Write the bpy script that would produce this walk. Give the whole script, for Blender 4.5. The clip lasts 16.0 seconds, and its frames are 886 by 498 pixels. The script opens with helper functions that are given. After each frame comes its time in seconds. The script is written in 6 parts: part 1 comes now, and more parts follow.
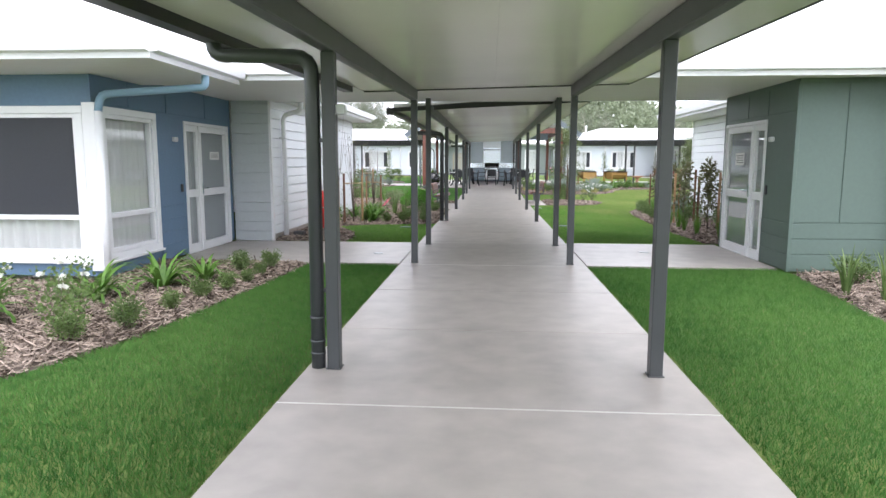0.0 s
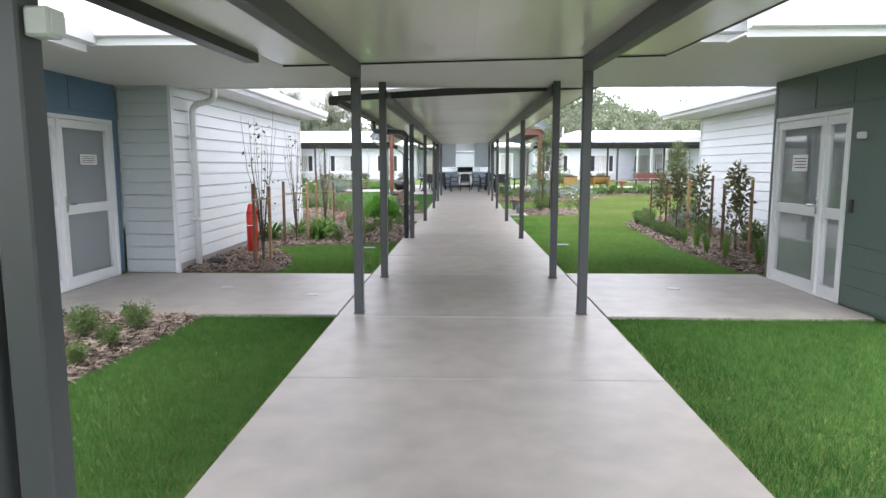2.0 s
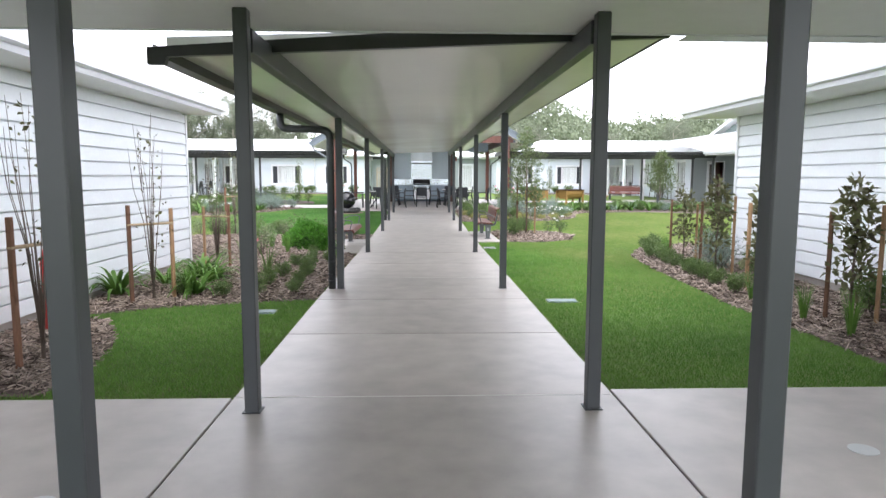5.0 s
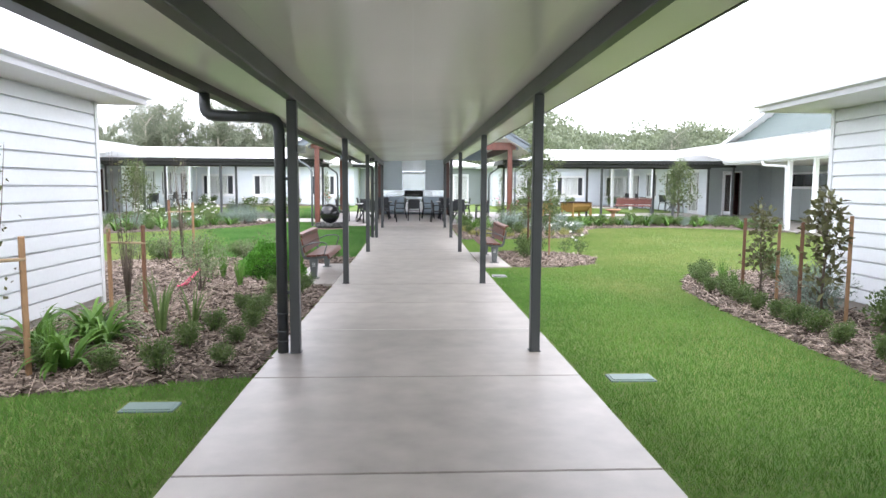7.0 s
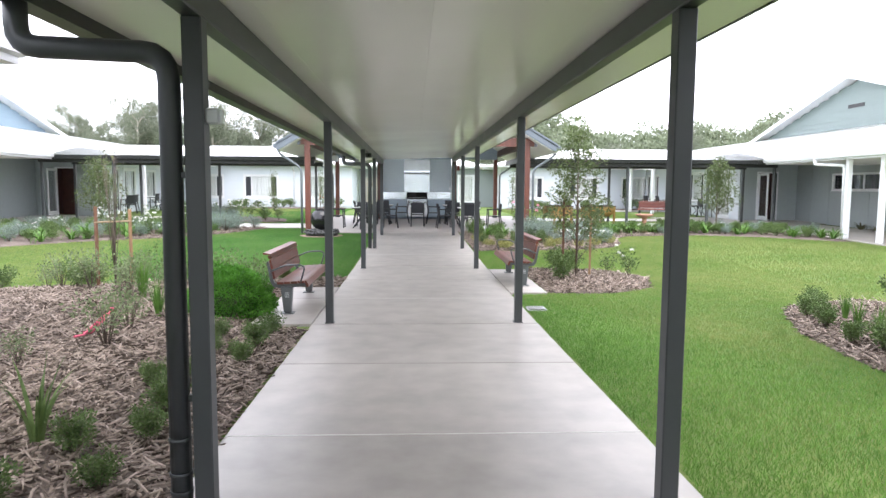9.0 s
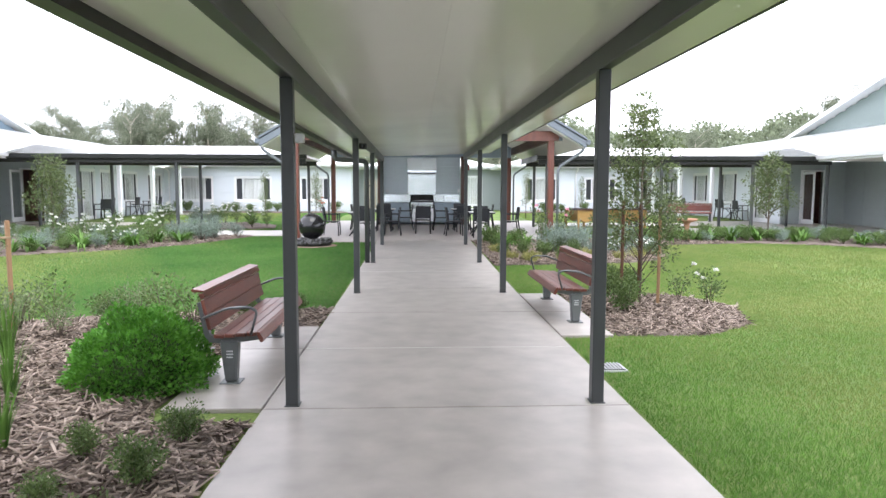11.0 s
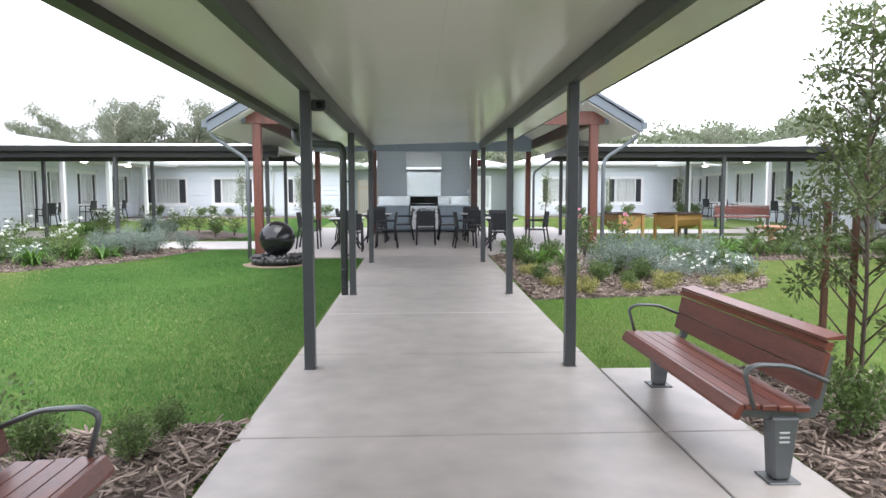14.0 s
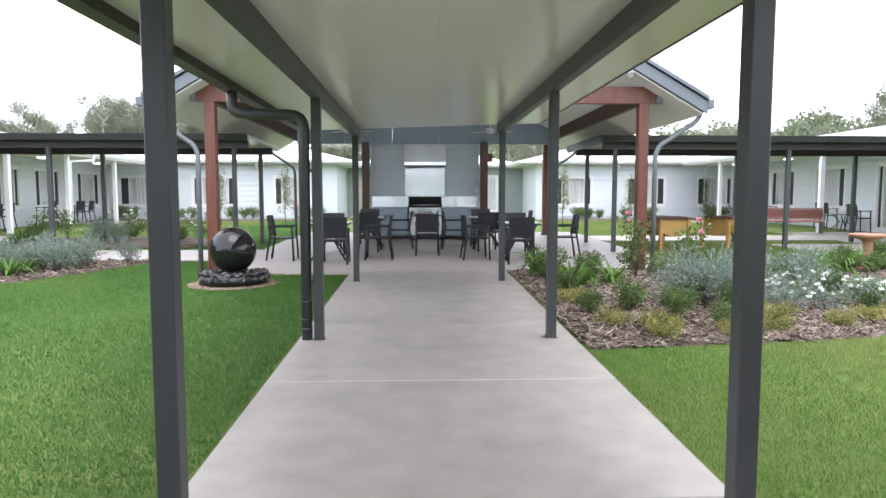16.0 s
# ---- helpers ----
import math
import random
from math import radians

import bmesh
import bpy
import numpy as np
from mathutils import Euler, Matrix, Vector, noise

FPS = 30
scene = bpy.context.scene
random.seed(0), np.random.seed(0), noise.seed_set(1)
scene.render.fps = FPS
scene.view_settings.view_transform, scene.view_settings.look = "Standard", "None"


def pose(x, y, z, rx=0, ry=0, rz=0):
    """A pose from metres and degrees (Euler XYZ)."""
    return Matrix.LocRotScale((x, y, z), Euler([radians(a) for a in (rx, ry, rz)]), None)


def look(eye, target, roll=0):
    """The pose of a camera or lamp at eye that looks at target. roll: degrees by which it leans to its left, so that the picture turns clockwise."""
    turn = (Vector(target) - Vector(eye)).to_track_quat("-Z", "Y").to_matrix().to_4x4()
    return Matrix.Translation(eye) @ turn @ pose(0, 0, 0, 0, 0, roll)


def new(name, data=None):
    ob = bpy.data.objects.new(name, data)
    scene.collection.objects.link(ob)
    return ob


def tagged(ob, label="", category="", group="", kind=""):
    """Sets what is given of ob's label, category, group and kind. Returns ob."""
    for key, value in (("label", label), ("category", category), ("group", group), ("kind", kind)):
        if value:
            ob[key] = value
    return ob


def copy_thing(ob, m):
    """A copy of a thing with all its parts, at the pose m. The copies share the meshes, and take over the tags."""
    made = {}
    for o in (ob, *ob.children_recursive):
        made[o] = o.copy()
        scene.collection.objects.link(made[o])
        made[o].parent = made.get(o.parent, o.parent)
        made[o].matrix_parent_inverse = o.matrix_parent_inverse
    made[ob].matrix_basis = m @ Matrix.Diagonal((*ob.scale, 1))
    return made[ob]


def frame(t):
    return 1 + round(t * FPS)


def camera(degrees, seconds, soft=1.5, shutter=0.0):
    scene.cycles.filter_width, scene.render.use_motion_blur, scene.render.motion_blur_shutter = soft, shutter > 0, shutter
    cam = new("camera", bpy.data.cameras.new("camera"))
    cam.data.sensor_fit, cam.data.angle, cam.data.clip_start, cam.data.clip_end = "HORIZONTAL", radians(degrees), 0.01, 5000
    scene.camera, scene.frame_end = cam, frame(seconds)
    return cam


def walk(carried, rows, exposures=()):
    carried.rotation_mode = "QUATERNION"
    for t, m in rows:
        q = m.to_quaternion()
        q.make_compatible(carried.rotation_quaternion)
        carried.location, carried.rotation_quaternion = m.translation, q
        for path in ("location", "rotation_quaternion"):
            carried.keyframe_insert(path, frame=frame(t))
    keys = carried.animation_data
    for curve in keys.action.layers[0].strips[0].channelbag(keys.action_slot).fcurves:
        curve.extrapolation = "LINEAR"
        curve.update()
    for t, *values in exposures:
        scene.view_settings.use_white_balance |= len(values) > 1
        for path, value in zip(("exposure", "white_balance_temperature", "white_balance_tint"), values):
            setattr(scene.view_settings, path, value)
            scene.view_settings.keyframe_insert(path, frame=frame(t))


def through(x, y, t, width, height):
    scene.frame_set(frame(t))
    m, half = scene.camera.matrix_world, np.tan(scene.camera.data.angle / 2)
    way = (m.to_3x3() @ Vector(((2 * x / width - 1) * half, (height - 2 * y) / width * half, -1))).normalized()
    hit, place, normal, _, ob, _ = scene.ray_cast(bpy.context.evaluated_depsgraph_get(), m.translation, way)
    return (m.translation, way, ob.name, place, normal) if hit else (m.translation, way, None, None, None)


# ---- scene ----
cam = camera(69.0, 16.0)
# seconds, the eye, the point looked at, and the roll in degrees
PATH = [
    (0, (-0.037, -0.02, 1.468), (-0.183, 1.957, 1.2), 0.10),
    (0.5, (-0.03, 0.748, 1.468), (-0.177, 2.724, 1.197), 0.05),
    (1, (-0.095, 1.434, 1.477), (-0.211, 3.413, 1.212), 0.00),
    (1.5, (-0.071, 2.175, 1.492), (-0.167, 4.155, 1.225), 0.00),
    (2, (-0.084, 2.874, 1.491), (-0.147, 4.857, 1.234), 0.00),
    (2.5, (-0.061, 3.604, 1.469), (-0.102, 5.588, 1.221), 0.02),
    (3, (-0.077, 4.341, 1.49), (-0.087, 6.326, 1.246), 0.03),
    (3.5, (-0.076, 5.049, 1.475), (-0.061, 7.035, 1.241), 0.05),
    (4, (-0.049, 5.805, 1.498), (-0.01, 7.791, 1.269), 0.08),
    (6.5, (-0.029, 9.409, 1.554), (0.059, 11.397, 1.354), 0.24),
    (7, (-0.052, 10.141, 1.541), (0.042, 12.13, 1.351), 0.27),
    (7.5, (-0.059, 10.847, 1.569), (0.033, 12.836, 1.373), 0.30),
    (8, (-0.072, 11.64, 1.553), (0.018, 13.63, 1.366), 0.32),
    (8.5, (-0.123, 12.362, 1.562), (-0.03, 14.351, 1.374), 0.33),
    (9, (-0.154, 13.092, 1.558), (-0.062, 15.081, 1.372), 0.35),
    (11.5, (-0.246, 16.717, 1.526), (-0.163, 18.707, 1.349), 0.06),
    (12, (-0.242, 17.392, 1.521), (-0.16, 19.382, 1.346), 0.00),
    (12.5, (-0.209, 18.173, 1.487), (-0.132, 20.165, 1.315), -0.10),
    (13, (-0.223, 18.887, 1.504), (-0.144, 20.878, 1.332), -0.20),
    (13.5, (-0.207, 19.675, 1.461), (-0.131, 21.666, 1.291), -0.15),
    (14, (-0.217, 20.402, 1.462), (-0.138, 22.393, 1.293), -0.10),
    (14.5, (-0.204, 21.164, 1.441), (-0.128, 23.155, 1.273), -0.08),
    (15, (-0.185, 21.916, 1.447), (-0.11, 23.907, 1.278), -0.05),
    (15.5, (-0.19, 22.669, 1.428), (-0.114, 24.66, 1.263), -0.02),
    (16, (-0.186, 23.431, 1.405), (-0.11, 25.423, 1.242), 0.00),
]
walk(cam, [(t, look(eye, target, roll)) for t, eye, target, roll in PATH],
     exposures=[(0, 1.6), (4, 1.72), (7, 1.75), (9, 1.72), (12.5, 1.5), (16, 1.42)])

# ---- light ----
world = bpy.data.worlds.new("overcast")
scene.world = world
world.use_nodes = True
wn, wl = world.node_tree.nodes, world.node_tree.links
sky = wn.new("ShaderNodeTexSky")
sky.sky_type = "NISHITA"
sky.sun_disc = False
sky.sun_elevation, sky.sun_rotation = radians(60), radians(200)
cloud = wn.new("ShaderNodeMix")
cloud.data_type = "RGBA"
cloud.inputs[0].default_value = 0.94
cloud.inputs[7].default_value = (9.85, 10.0, 11.1, 1)
wl.new(sky.outputs[0], cloud.inputs[6])
wl.new(cloud.outputs[2], wn["Background"].inputs[0])
wn["Background"].inputs[1].default_value = 0.12
sun = new("sun", bpy.data.lights.new("sun", "SUN"))
sun.data.energy, sun.data.angle, sun.data.color = 0.7, radians(40), (1.0, 0.97, 0.93)
sun.matrix_world = pose(0, 0, 30, 28, 0, 20)


# ---- materials ----
def material(name, colour, rough=0.6, metal=0.0, vary=0.08, grain=30.0, stain=1.2, bump=0.1, bump_scale=80.0, second=None,
             stretch=(1, 1, 1), each=0.0, spec=0.5, clear=0.0, through=0.0, upward=0.0, island=0.0):
    m = bpy.data.materials.new(name)
    m.use_nodes = True
    n, l = m.node_tree.nodes, m.node_tree.links
    b = n["Principled BSDF"]
    b.inputs["Roughness"].default_value, b.inputs["Metallic"].default_value = rough, metal
    b.inputs["Specular IOR Level"].default_value = spec
    b.inputs["Coat Weight"].default_value = clear
    place, mapping = n.new("ShaderNodeTexCoord"), n.new("ShaderNodeMapping")
    mapping.inputs["Scale"].default_value = stretch
    geo = n.new("ShaderNodeNewGeometry")
    l.new(geo.outputs["Position"], mapping.inputs[0])
    fine, broad = n.new("ShaderNodeTexNoise"), n.new("ShaderNodeTexNoise")
    for tex, scale in ((fine, grain), (broad, stain)):
        l.new(mapping.outputs[0], tex.inputs["Vector"])
        tex.inputs["Scale"].default_value, tex.inputs["Detail"].default_value = scale, 6
    add = n.new("ShaderNodeMath")
    l.new(fine.outputs["Fac"], add.inputs[0])
    l.new(broad.outputs["Fac"], add.inputs[1])
    last = add.outputs[0]
    if each:
        info, mul, plus = n.new("ShaderNodeObjectInfo"), n.new("ShaderNodeMath"), n.new("ShaderNodeMath")
        mul.operation, mul.inputs[1].default_value = "MULTIPLY_ADD", each
        l.new(info.outputs["Random"], mul.inputs[0])
        mul.inputs[2].default_value = -each / 2
        l.new(last, plus.inputs[0])
        l.new(mul.outputs[0], plus.inputs[1])
        last = plus.outputs[0]
    if island:
        mul, plus = n.new("ShaderNodeMath"), n.new("ShaderNodeMath")
        mul.operation, mul.inputs[1].default_value = "MULTIPLY_ADD", island
        l.new(geo.outputs["Random Per Island"], mul.inputs[0])
        mul.inputs[2].default_value = -island / 2
        l.new(last, plus.inputs[0])
        l.new(mul.outputs[0], plus.inputs[1])
        last = plus.outputs[0]
    ramp = n.new("ShaderNodeMapRange")
    ramp.inputs["From Min"].default_value, ramp.inputs["From Max"].default_value = 0.6, 1.4
    l.new(last, ramp.inputs[0])
    mix = n.new("ShaderNodeMix")
    mix.data_type = "RGBA"
    l.new(ramp.outputs[0], mix.inputs[0])
    lo = [c * (1 - vary) for c in colour]
    hi = second if second else [min(1, c * (1 + vary)) for c in colour]
    mix.inputs[6].default_value, mix.inputs[7].default_value = (*lo, 1), (*hi, 1)
    l.new(mix.outputs[2], b.inputs["Base Color"])
    rr = n.new("ShaderNodeMapRange")
    rr.inputs["To Min"].default_value, rr.inputs["To Max"].default_value = max(0.02, rough - 0.08), min(1, rough + 0.08)
    l.new(broad.outputs["Fac"], rr.inputs[0])
    l.new(rr.outputs[0], b.inputs["Roughness"])
    if bump:
        bn, bt = n.new("ShaderNodeBump"), n.new("ShaderNodeTexNoise")
        bt.inputs["Scale"].default_value, bt.inputs["Detail"].default_value = bump_scale, 4
        l.new(mapping.outputs[0], bt.inputs["Vector"])
        bn.inputs["Strength"].default_value, bn.inputs["Distance"].default_value = bump, 0.01
        l.new(bt.outputs["Fac"], bn.inputs["Height"])
        l.new(bn.outputs[0], b.inputs["Normal"])
    if upward:
        # grass lies every way at once: lean the shading towards the sward's own upward face
        lean, up = n.new("ShaderNodeMix"), n.new("ShaderNodeCombineXYZ")
        lean.data_type, lean.inputs[0].default_value, up.inputs[2].default_value = "VECTOR", upward, 1.0
        l.new(geo.outputs["Normal"], lean.inputs[4])
        l.new(up.outputs[0], lean.inputs[5])
        norm = n.new("ShaderNodeVectorMath")
        norm.operation = "NORMALIZE"
        l.new(lean.outputs[1], norm.inputs[0])
        l.new(norm.outputs[0], b.inputs["Normal"])
    if through:
        tr, ms = n.new("ShaderNodeBsdfTranslucent"), n.new("ShaderNodeMixShader")
        l.new(mix.outputs[2], tr.inputs[0])
        ms.inputs[0].default_value = through
        l.new(b.outputs[0], ms.inputs[1])
        l.new(tr.outputs[0], ms.inputs[2])
        l.new(ms.outputs[0], n["Material Output"].inputs[0])
    return m


def glass_material(name, tint, rough=0.02):
    m = bpy.data.materials.new(name)
    m.use_nodes = True
    n, l = m.node_tree.nodes, m.node_tree.links
    b = n["Principled BSDF"]
    tr, gl, mix, fr = (n.new("ShaderNodeBsdfTransparent"), n.new("ShaderNodeBsdfGlossy"), n.new("ShaderNodeMixShader"), n.new("ShaderNodeLayerWeight"))
    tr.inputs[0].default_value = (*tint, 1)
    gl.inputs["Roughness"].default_value = rough
    fr.inputs[0].default_value = 0.5
    power, gloss = n.new("ShaderNodeMath"), n.new("ShaderNodeMapRange")
    power.operation, power.inputs[1].default_value = "POWER", 4.0
    l.new(fr.outputs["Facing"], power.inputs[0])
    l.new(power.outputs[0], gloss.inputs[0])
    gloss.inputs["To Min"].default_value, gloss.inputs["To Max"].default_value = 0.045, 0.85
    l.new(gloss.outputs[0], mix.inputs[0])
    l.new(tr.outputs[0], mix.inputs[1])
    l.new(gl.outputs[0], mix.inputs[2])
    l.new(mix.outputs[0], n["Material Output"].inputs[0])
    n.remove(b)
    return m


CONCRETE = material("concrete", (0.375, 0.343, 0.316), 0.4, vary=0.25, grain=3.5, stain=0.5, bump=0.05, bump_scale=260, each=0.2, spec=0.5)
PATIO = material("patio_concrete", (0.35, 0.315, 0.298), 0.5, vary=0.12, grain=10, stain=0.6, bump=0.05, bump_scale=200)
SOIL = material("soil", (0.045, 0.035, 0.028), 0.95, vary=0.3, bump=0.5)
TURF = material("turf", (0.045, 0.12, 0.02), 0.95, vary=0.2, grain=40, stain=0.35, second=(0.20, 0.25, 0.075), bump=0.6, bump_scale=60, spec=0.2)
BLADE = material("grass_blade", (0.046, 0.185, 0.028), 0.6, vary=0.15, grain=9, stain=0.5, second=(0.145, 0.31, 0.068), bump=0, spec=0.25, through=0.4, upward=0.75, island=0.25)
FRESH = material("fresh_grass_blade", (0.085, 0.25, 0.032), 0.6, vary=0.15, grain=9, stain=0.5, second=(0.235, 0.43, 0.085), bump=0, spec=0.25, through=0.4, upward=0.75, island=0.25)
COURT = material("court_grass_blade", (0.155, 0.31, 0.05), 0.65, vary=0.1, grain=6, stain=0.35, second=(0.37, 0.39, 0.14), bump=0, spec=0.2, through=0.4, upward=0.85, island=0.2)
MULCH = material("mulch", (0.105, 0.08, 0.066), 0.95, vary=0.5, grain=45, stain=3, second=(0.23, 0.185, 0.16), bump=0.8, bump_scale=40, spec=0.2)
CHIP = material("wood_chip", (0.14, 0.10, 0.078), 0.9, vary=0.6, grain=11, stain=6, second=(0.45, 0.365, 0.31), bump=0.3, bump_scale=120, spec=0.2, island=0.9)
GRAVEL = material("gravel", (0.25, 0.19, 0.145), 0.9, vary=0.3, grain=60, stain=3, bump=0.8, bump_scale=70)
CHARCOAL = material("charcoal_paint", (0.048, 0.053, 0.056), 0.42, vary=0.08, grain=6, stain=1.5, bump=0.02)
DARK = material("dark_paint", (0.017, 0.018, 0.019), 0.4, vary=0.1, bump=0.02)
PANEL = material("ceiling_panel", (0.74, 0.73, 0.67), 0.2, vary=0.02, grain=0.8, stain=0.4, bump=0, spec=0.5)
SOFFIT = material("soffit_paint", (0.76, 0.76, 0.73), 0.5, vary=0.03, grain=8, stain=0.8, bump=0.02)
WHITE = material("white_paint", (0.75, 0.76, 0.775), 0.4, vary=0.04, grain=5, stain=1.5, bump=0.02)
BOARD = material("pale_weatherboard", (0.76, 0.785, 0.81), 0.5, vary=0.04, grain=25, stain=1.0, bump=0.05, each=0.1)
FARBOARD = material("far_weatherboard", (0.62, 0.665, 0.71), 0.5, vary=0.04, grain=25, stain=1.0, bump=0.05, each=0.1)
BOARD2 = material("darker_weatherboard", (0.47, 0.51, 0.525), 0.5, vary=0.05, grain=25, stain=1.0, bump=0.05, each=0.1)
BLUE = material("blue_paint", (0.105, 0.18, 0.275), 0.55, vary=0.08, grain=25, stain=1.2, bump=0.05, each=0.06)
GREEN = material("green_paint", (0.092, 0.135, 0.115), 0.55, vary=0.08, grain=25, stain=1.2, bump=0.05, each=0.06)
PALEBLUE = material("pale_blue_paint", (0.24, 0.33, 0.40), 0.55, vary=0.05, bump=0.04)
PALEGREEN = material("pale_green_paint", (0.20, 0.25, 0.24), 0.55, vary=0.05, bump=0.04)
ROOF = material("white_metal_roof", (0.80, 0.81, 0.82), 0.6, vary=0.03, grain=4, stain=0.6, bump=0.02)
GREYROOF = material("grey_metal_roof", (0.13, 0.155, 0.18), 0.4, vary=0.05, bump=0.02)
# niche boards: paler cladding, raised further for the light that falls on the wall
NICHE = material("brightened_grey_cladding", (0.47, 0.54, 0.575), 0.45, vary=0.06, grain=12, stain=1, bump=0.03)
# door pane grey: stands in for the dim room and reflections in glass
BACKING = material("pane_backing", (0.30, 0.32, 0.33), 0.5, vary=0.06, bump=0)
GREYCLAD = material("grey_cladding", (0.235, 0.295, 0.345), 0.5, vary=0.06, grain=12, stain=1, bump=0.04)
GREYPIPE = material("grey_pipe", (0.15, 0.17, 0.185), 0.4, vary=0.05, bump=0.01)
BLUEPIPE = material("blue_pipe", (0.20, 0.32, 0.43), 0.4, vary=0.05, bump=0.01)
CURTAIN = material("curtain", (0.70, 0.70, 0.69), 0.9, through=0.2, vary=0.05, grain=60, bump=0.1)
SCREEN = material("fly_screen", (0.020, 0.023, 0.030), 0.6, vary=0.1, bump=0.05)
ROOM = material("dim_room", (0.45, 0.44, 0.42), 0.9, vary=0.1, bump=0)
GLASS = glass_material("window_glass", (0.98, 0.99, 0.99))
JARRAH = material("oiled_red_timber", (0.105, 0.028, 0.02), 0.38, vary=0.3, grain=20, stain=2, second=(0.20, 0.06, 0.04), stretch=(6, 1, 6), bump=0.08, bump_scale=40, each=0.25)
POSTWOOD = material("stained_timber_post", (0.11, 0.034, 0.022), 0.4, vary=0.3, grain=20, stain=2, second=(0.19, 0.062, 0.038), stretch=(6, 6, 0.7), bump=0.1, bump_scale=30)
DARKWOOD = material("dark_stained_timber", (0.065, 0.022, 0.016), 0.45, vary=0.3, stretch=(4, 1, 4), bump=0.08)
STAKE = material("stake_timber", (0.15, 0.075, 0.045), 0.85, vary=0.35, grain=20, stretch=(5, 5, 0.6), bump=0.3, each=0.5)
PINE = material("pine_stake", (0.33, 0.20, 0.11), 0.85, vary=0.25, grain=20, stretch=(5, 5, 0.6), bump=0.3, each=0.3)
HESSIAN = material("hessian_tie", (0.36, 0.27, 0.17), 0.95, vary=0.2, bump=0.6)
BARK = material("bark", (0.13, 0.10, 0.08), 0.9, vary=0.35, grain=18, stretch=(3, 3, 0.8), bump=0.6, bump_scale=30)
PALEBARK = material("pale_bark", (0.42, 0.38, 0.33), 0.9, vary=0.25, grain=5, bump=0.3)
STEEL = material("stainless_steel", (0.60, 0.65, 0.69), 0.16, metal=1.0, vary=0.05, grain=6, bump=0.01)
CAST = material("cast_aluminium", (0.115, 0.125, 0.128), 0.42, metal=0.4, vary=0.1, bump=0.08)
BLACK = material("black_gloss", (0.012, 0.012, 0.014), 0.12, vary=0.1, bump=0)
RESIN = material("charcoal_resin", (0.015, 0.017, 0.021), 0.5, vary=0.15, bump=0.08)
TABLETOP = material("pale_tabletop", (0.45, 0.45, 0.45), 0.3, vary=0.05, bump=0)
RED = material("red_paint", (0.62, 0.035, 0.025), 0.35, vary=0.08, bump=0.02)
PALEPLASTIC = material("pale_grey_plastic", (0.5, 0.52, 0.52), 0.45, vary=0.05, bump=0)
LIDGREEN = material("pale_green_lid", (0.13, 0.20, 0.185), 0.5, vary=0.1, grain=20, bump=0.1)
TERRA = material("terracotta", (0.42, 0.22, 0.15), 0.8, vary=0.15, bump=0.15)
PLANTERWOOD = material("yellow_timber", (0.34, 0.20, 0.06), 0.6, vary=0.2, grain=15, stretch=(1, 6, 6), bump=0.1)
PEBBLE = material("black_pebble", (0.05, 0.05, 0.052), 0.4, vary=0.4, bump=0.1)
INK = material("sign_ink", (0.03, 0.03, 0.03), 0.6, bump=0)
PAPER = material("sign_paper", (0.8, 0.8, 0.78), 0.6, bump=0)
LEAF = {}
for nm, lo, hi in (("fresh", (0.07, 0.17, 0.028), (0.16, 0.30, 0.06)), ("mid", (0.075, 0.135, 0.04), (0.175, 0.25, 0.085)), ("silver", (0.16, 0.22, 0.18), (0.30, 0.37, 0.32)),
                   ("bronze", (0.08, 0.072, 0.038), (0.19, 0.20, 0.092)), ("gold", (0.19, 0.21, 0.06), (0.42, 0.40, 0.15)),
                   # gum and hill: grey-green leaves, paled further to put distance haze in the colour
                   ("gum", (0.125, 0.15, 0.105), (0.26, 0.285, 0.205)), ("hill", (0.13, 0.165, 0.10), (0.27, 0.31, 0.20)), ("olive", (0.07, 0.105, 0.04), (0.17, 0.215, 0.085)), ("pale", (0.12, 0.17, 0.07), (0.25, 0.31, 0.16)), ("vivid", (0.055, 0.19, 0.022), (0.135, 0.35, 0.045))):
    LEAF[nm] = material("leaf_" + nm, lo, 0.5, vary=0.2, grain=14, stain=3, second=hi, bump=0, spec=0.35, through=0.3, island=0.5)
FOLIAGE_CORE = material("foliage_shade", (0.03, 0.05, 0.015), 0.9, vary=0.3)
PETAL = material("white_petal", (0.85, 0.85, 0.82), 0.6, vary=0.04, bump=0, through=0.3)
PINK = material("pink_petal", (0.75, 0.33, 0.42), 0.6, vary=0.15, bump=0, through=0.3)
REDPETAL = material("red_petal", (0.6, 0.08, 0.06), 0.6, vary=0.2, bump=0, through=0.3)


# ---- building blocks ----
def rise(y):
    """The ground's height: level at first, a slight dip, then gently rising."""
    return float(np.interp(y, (16.0, 20.5, 26.0, 47.0), (0.0, -0.033, -0.033, 0.341)))


def box(bm, x0, y0, z0, x1, y1, z1, bevel=0.0, slope=False):
    m = Matrix.LocRotScale(((x0 + x1) / 2, (y0 + y1) / 2, (z0 + z1) / 2), None, (abs(x1 - x0), abs(y1 - y0), abs(z1 - z0)))
    vs = bmesh.ops.create_cube(bm, size=1, matrix=m)["verts"]
    if bevel:
        es = list({e for v in vs for e in v.link_edges})
        vs = bmesh.ops.bevel(bm, geom=es, offset=bevel, segments=1, affect="EDGES", clamp_overlap=True)["verts"]
    if slope:
        for v in vs:
            v.co.z += rise(v.co.y)
    return bm


def boxes(*rows, bevel=0.0, slope=False):
    bm = bmesh.new()
    for r in rows:
        box(bm, *r, bevel=bevel, slope=slope)
    return bm


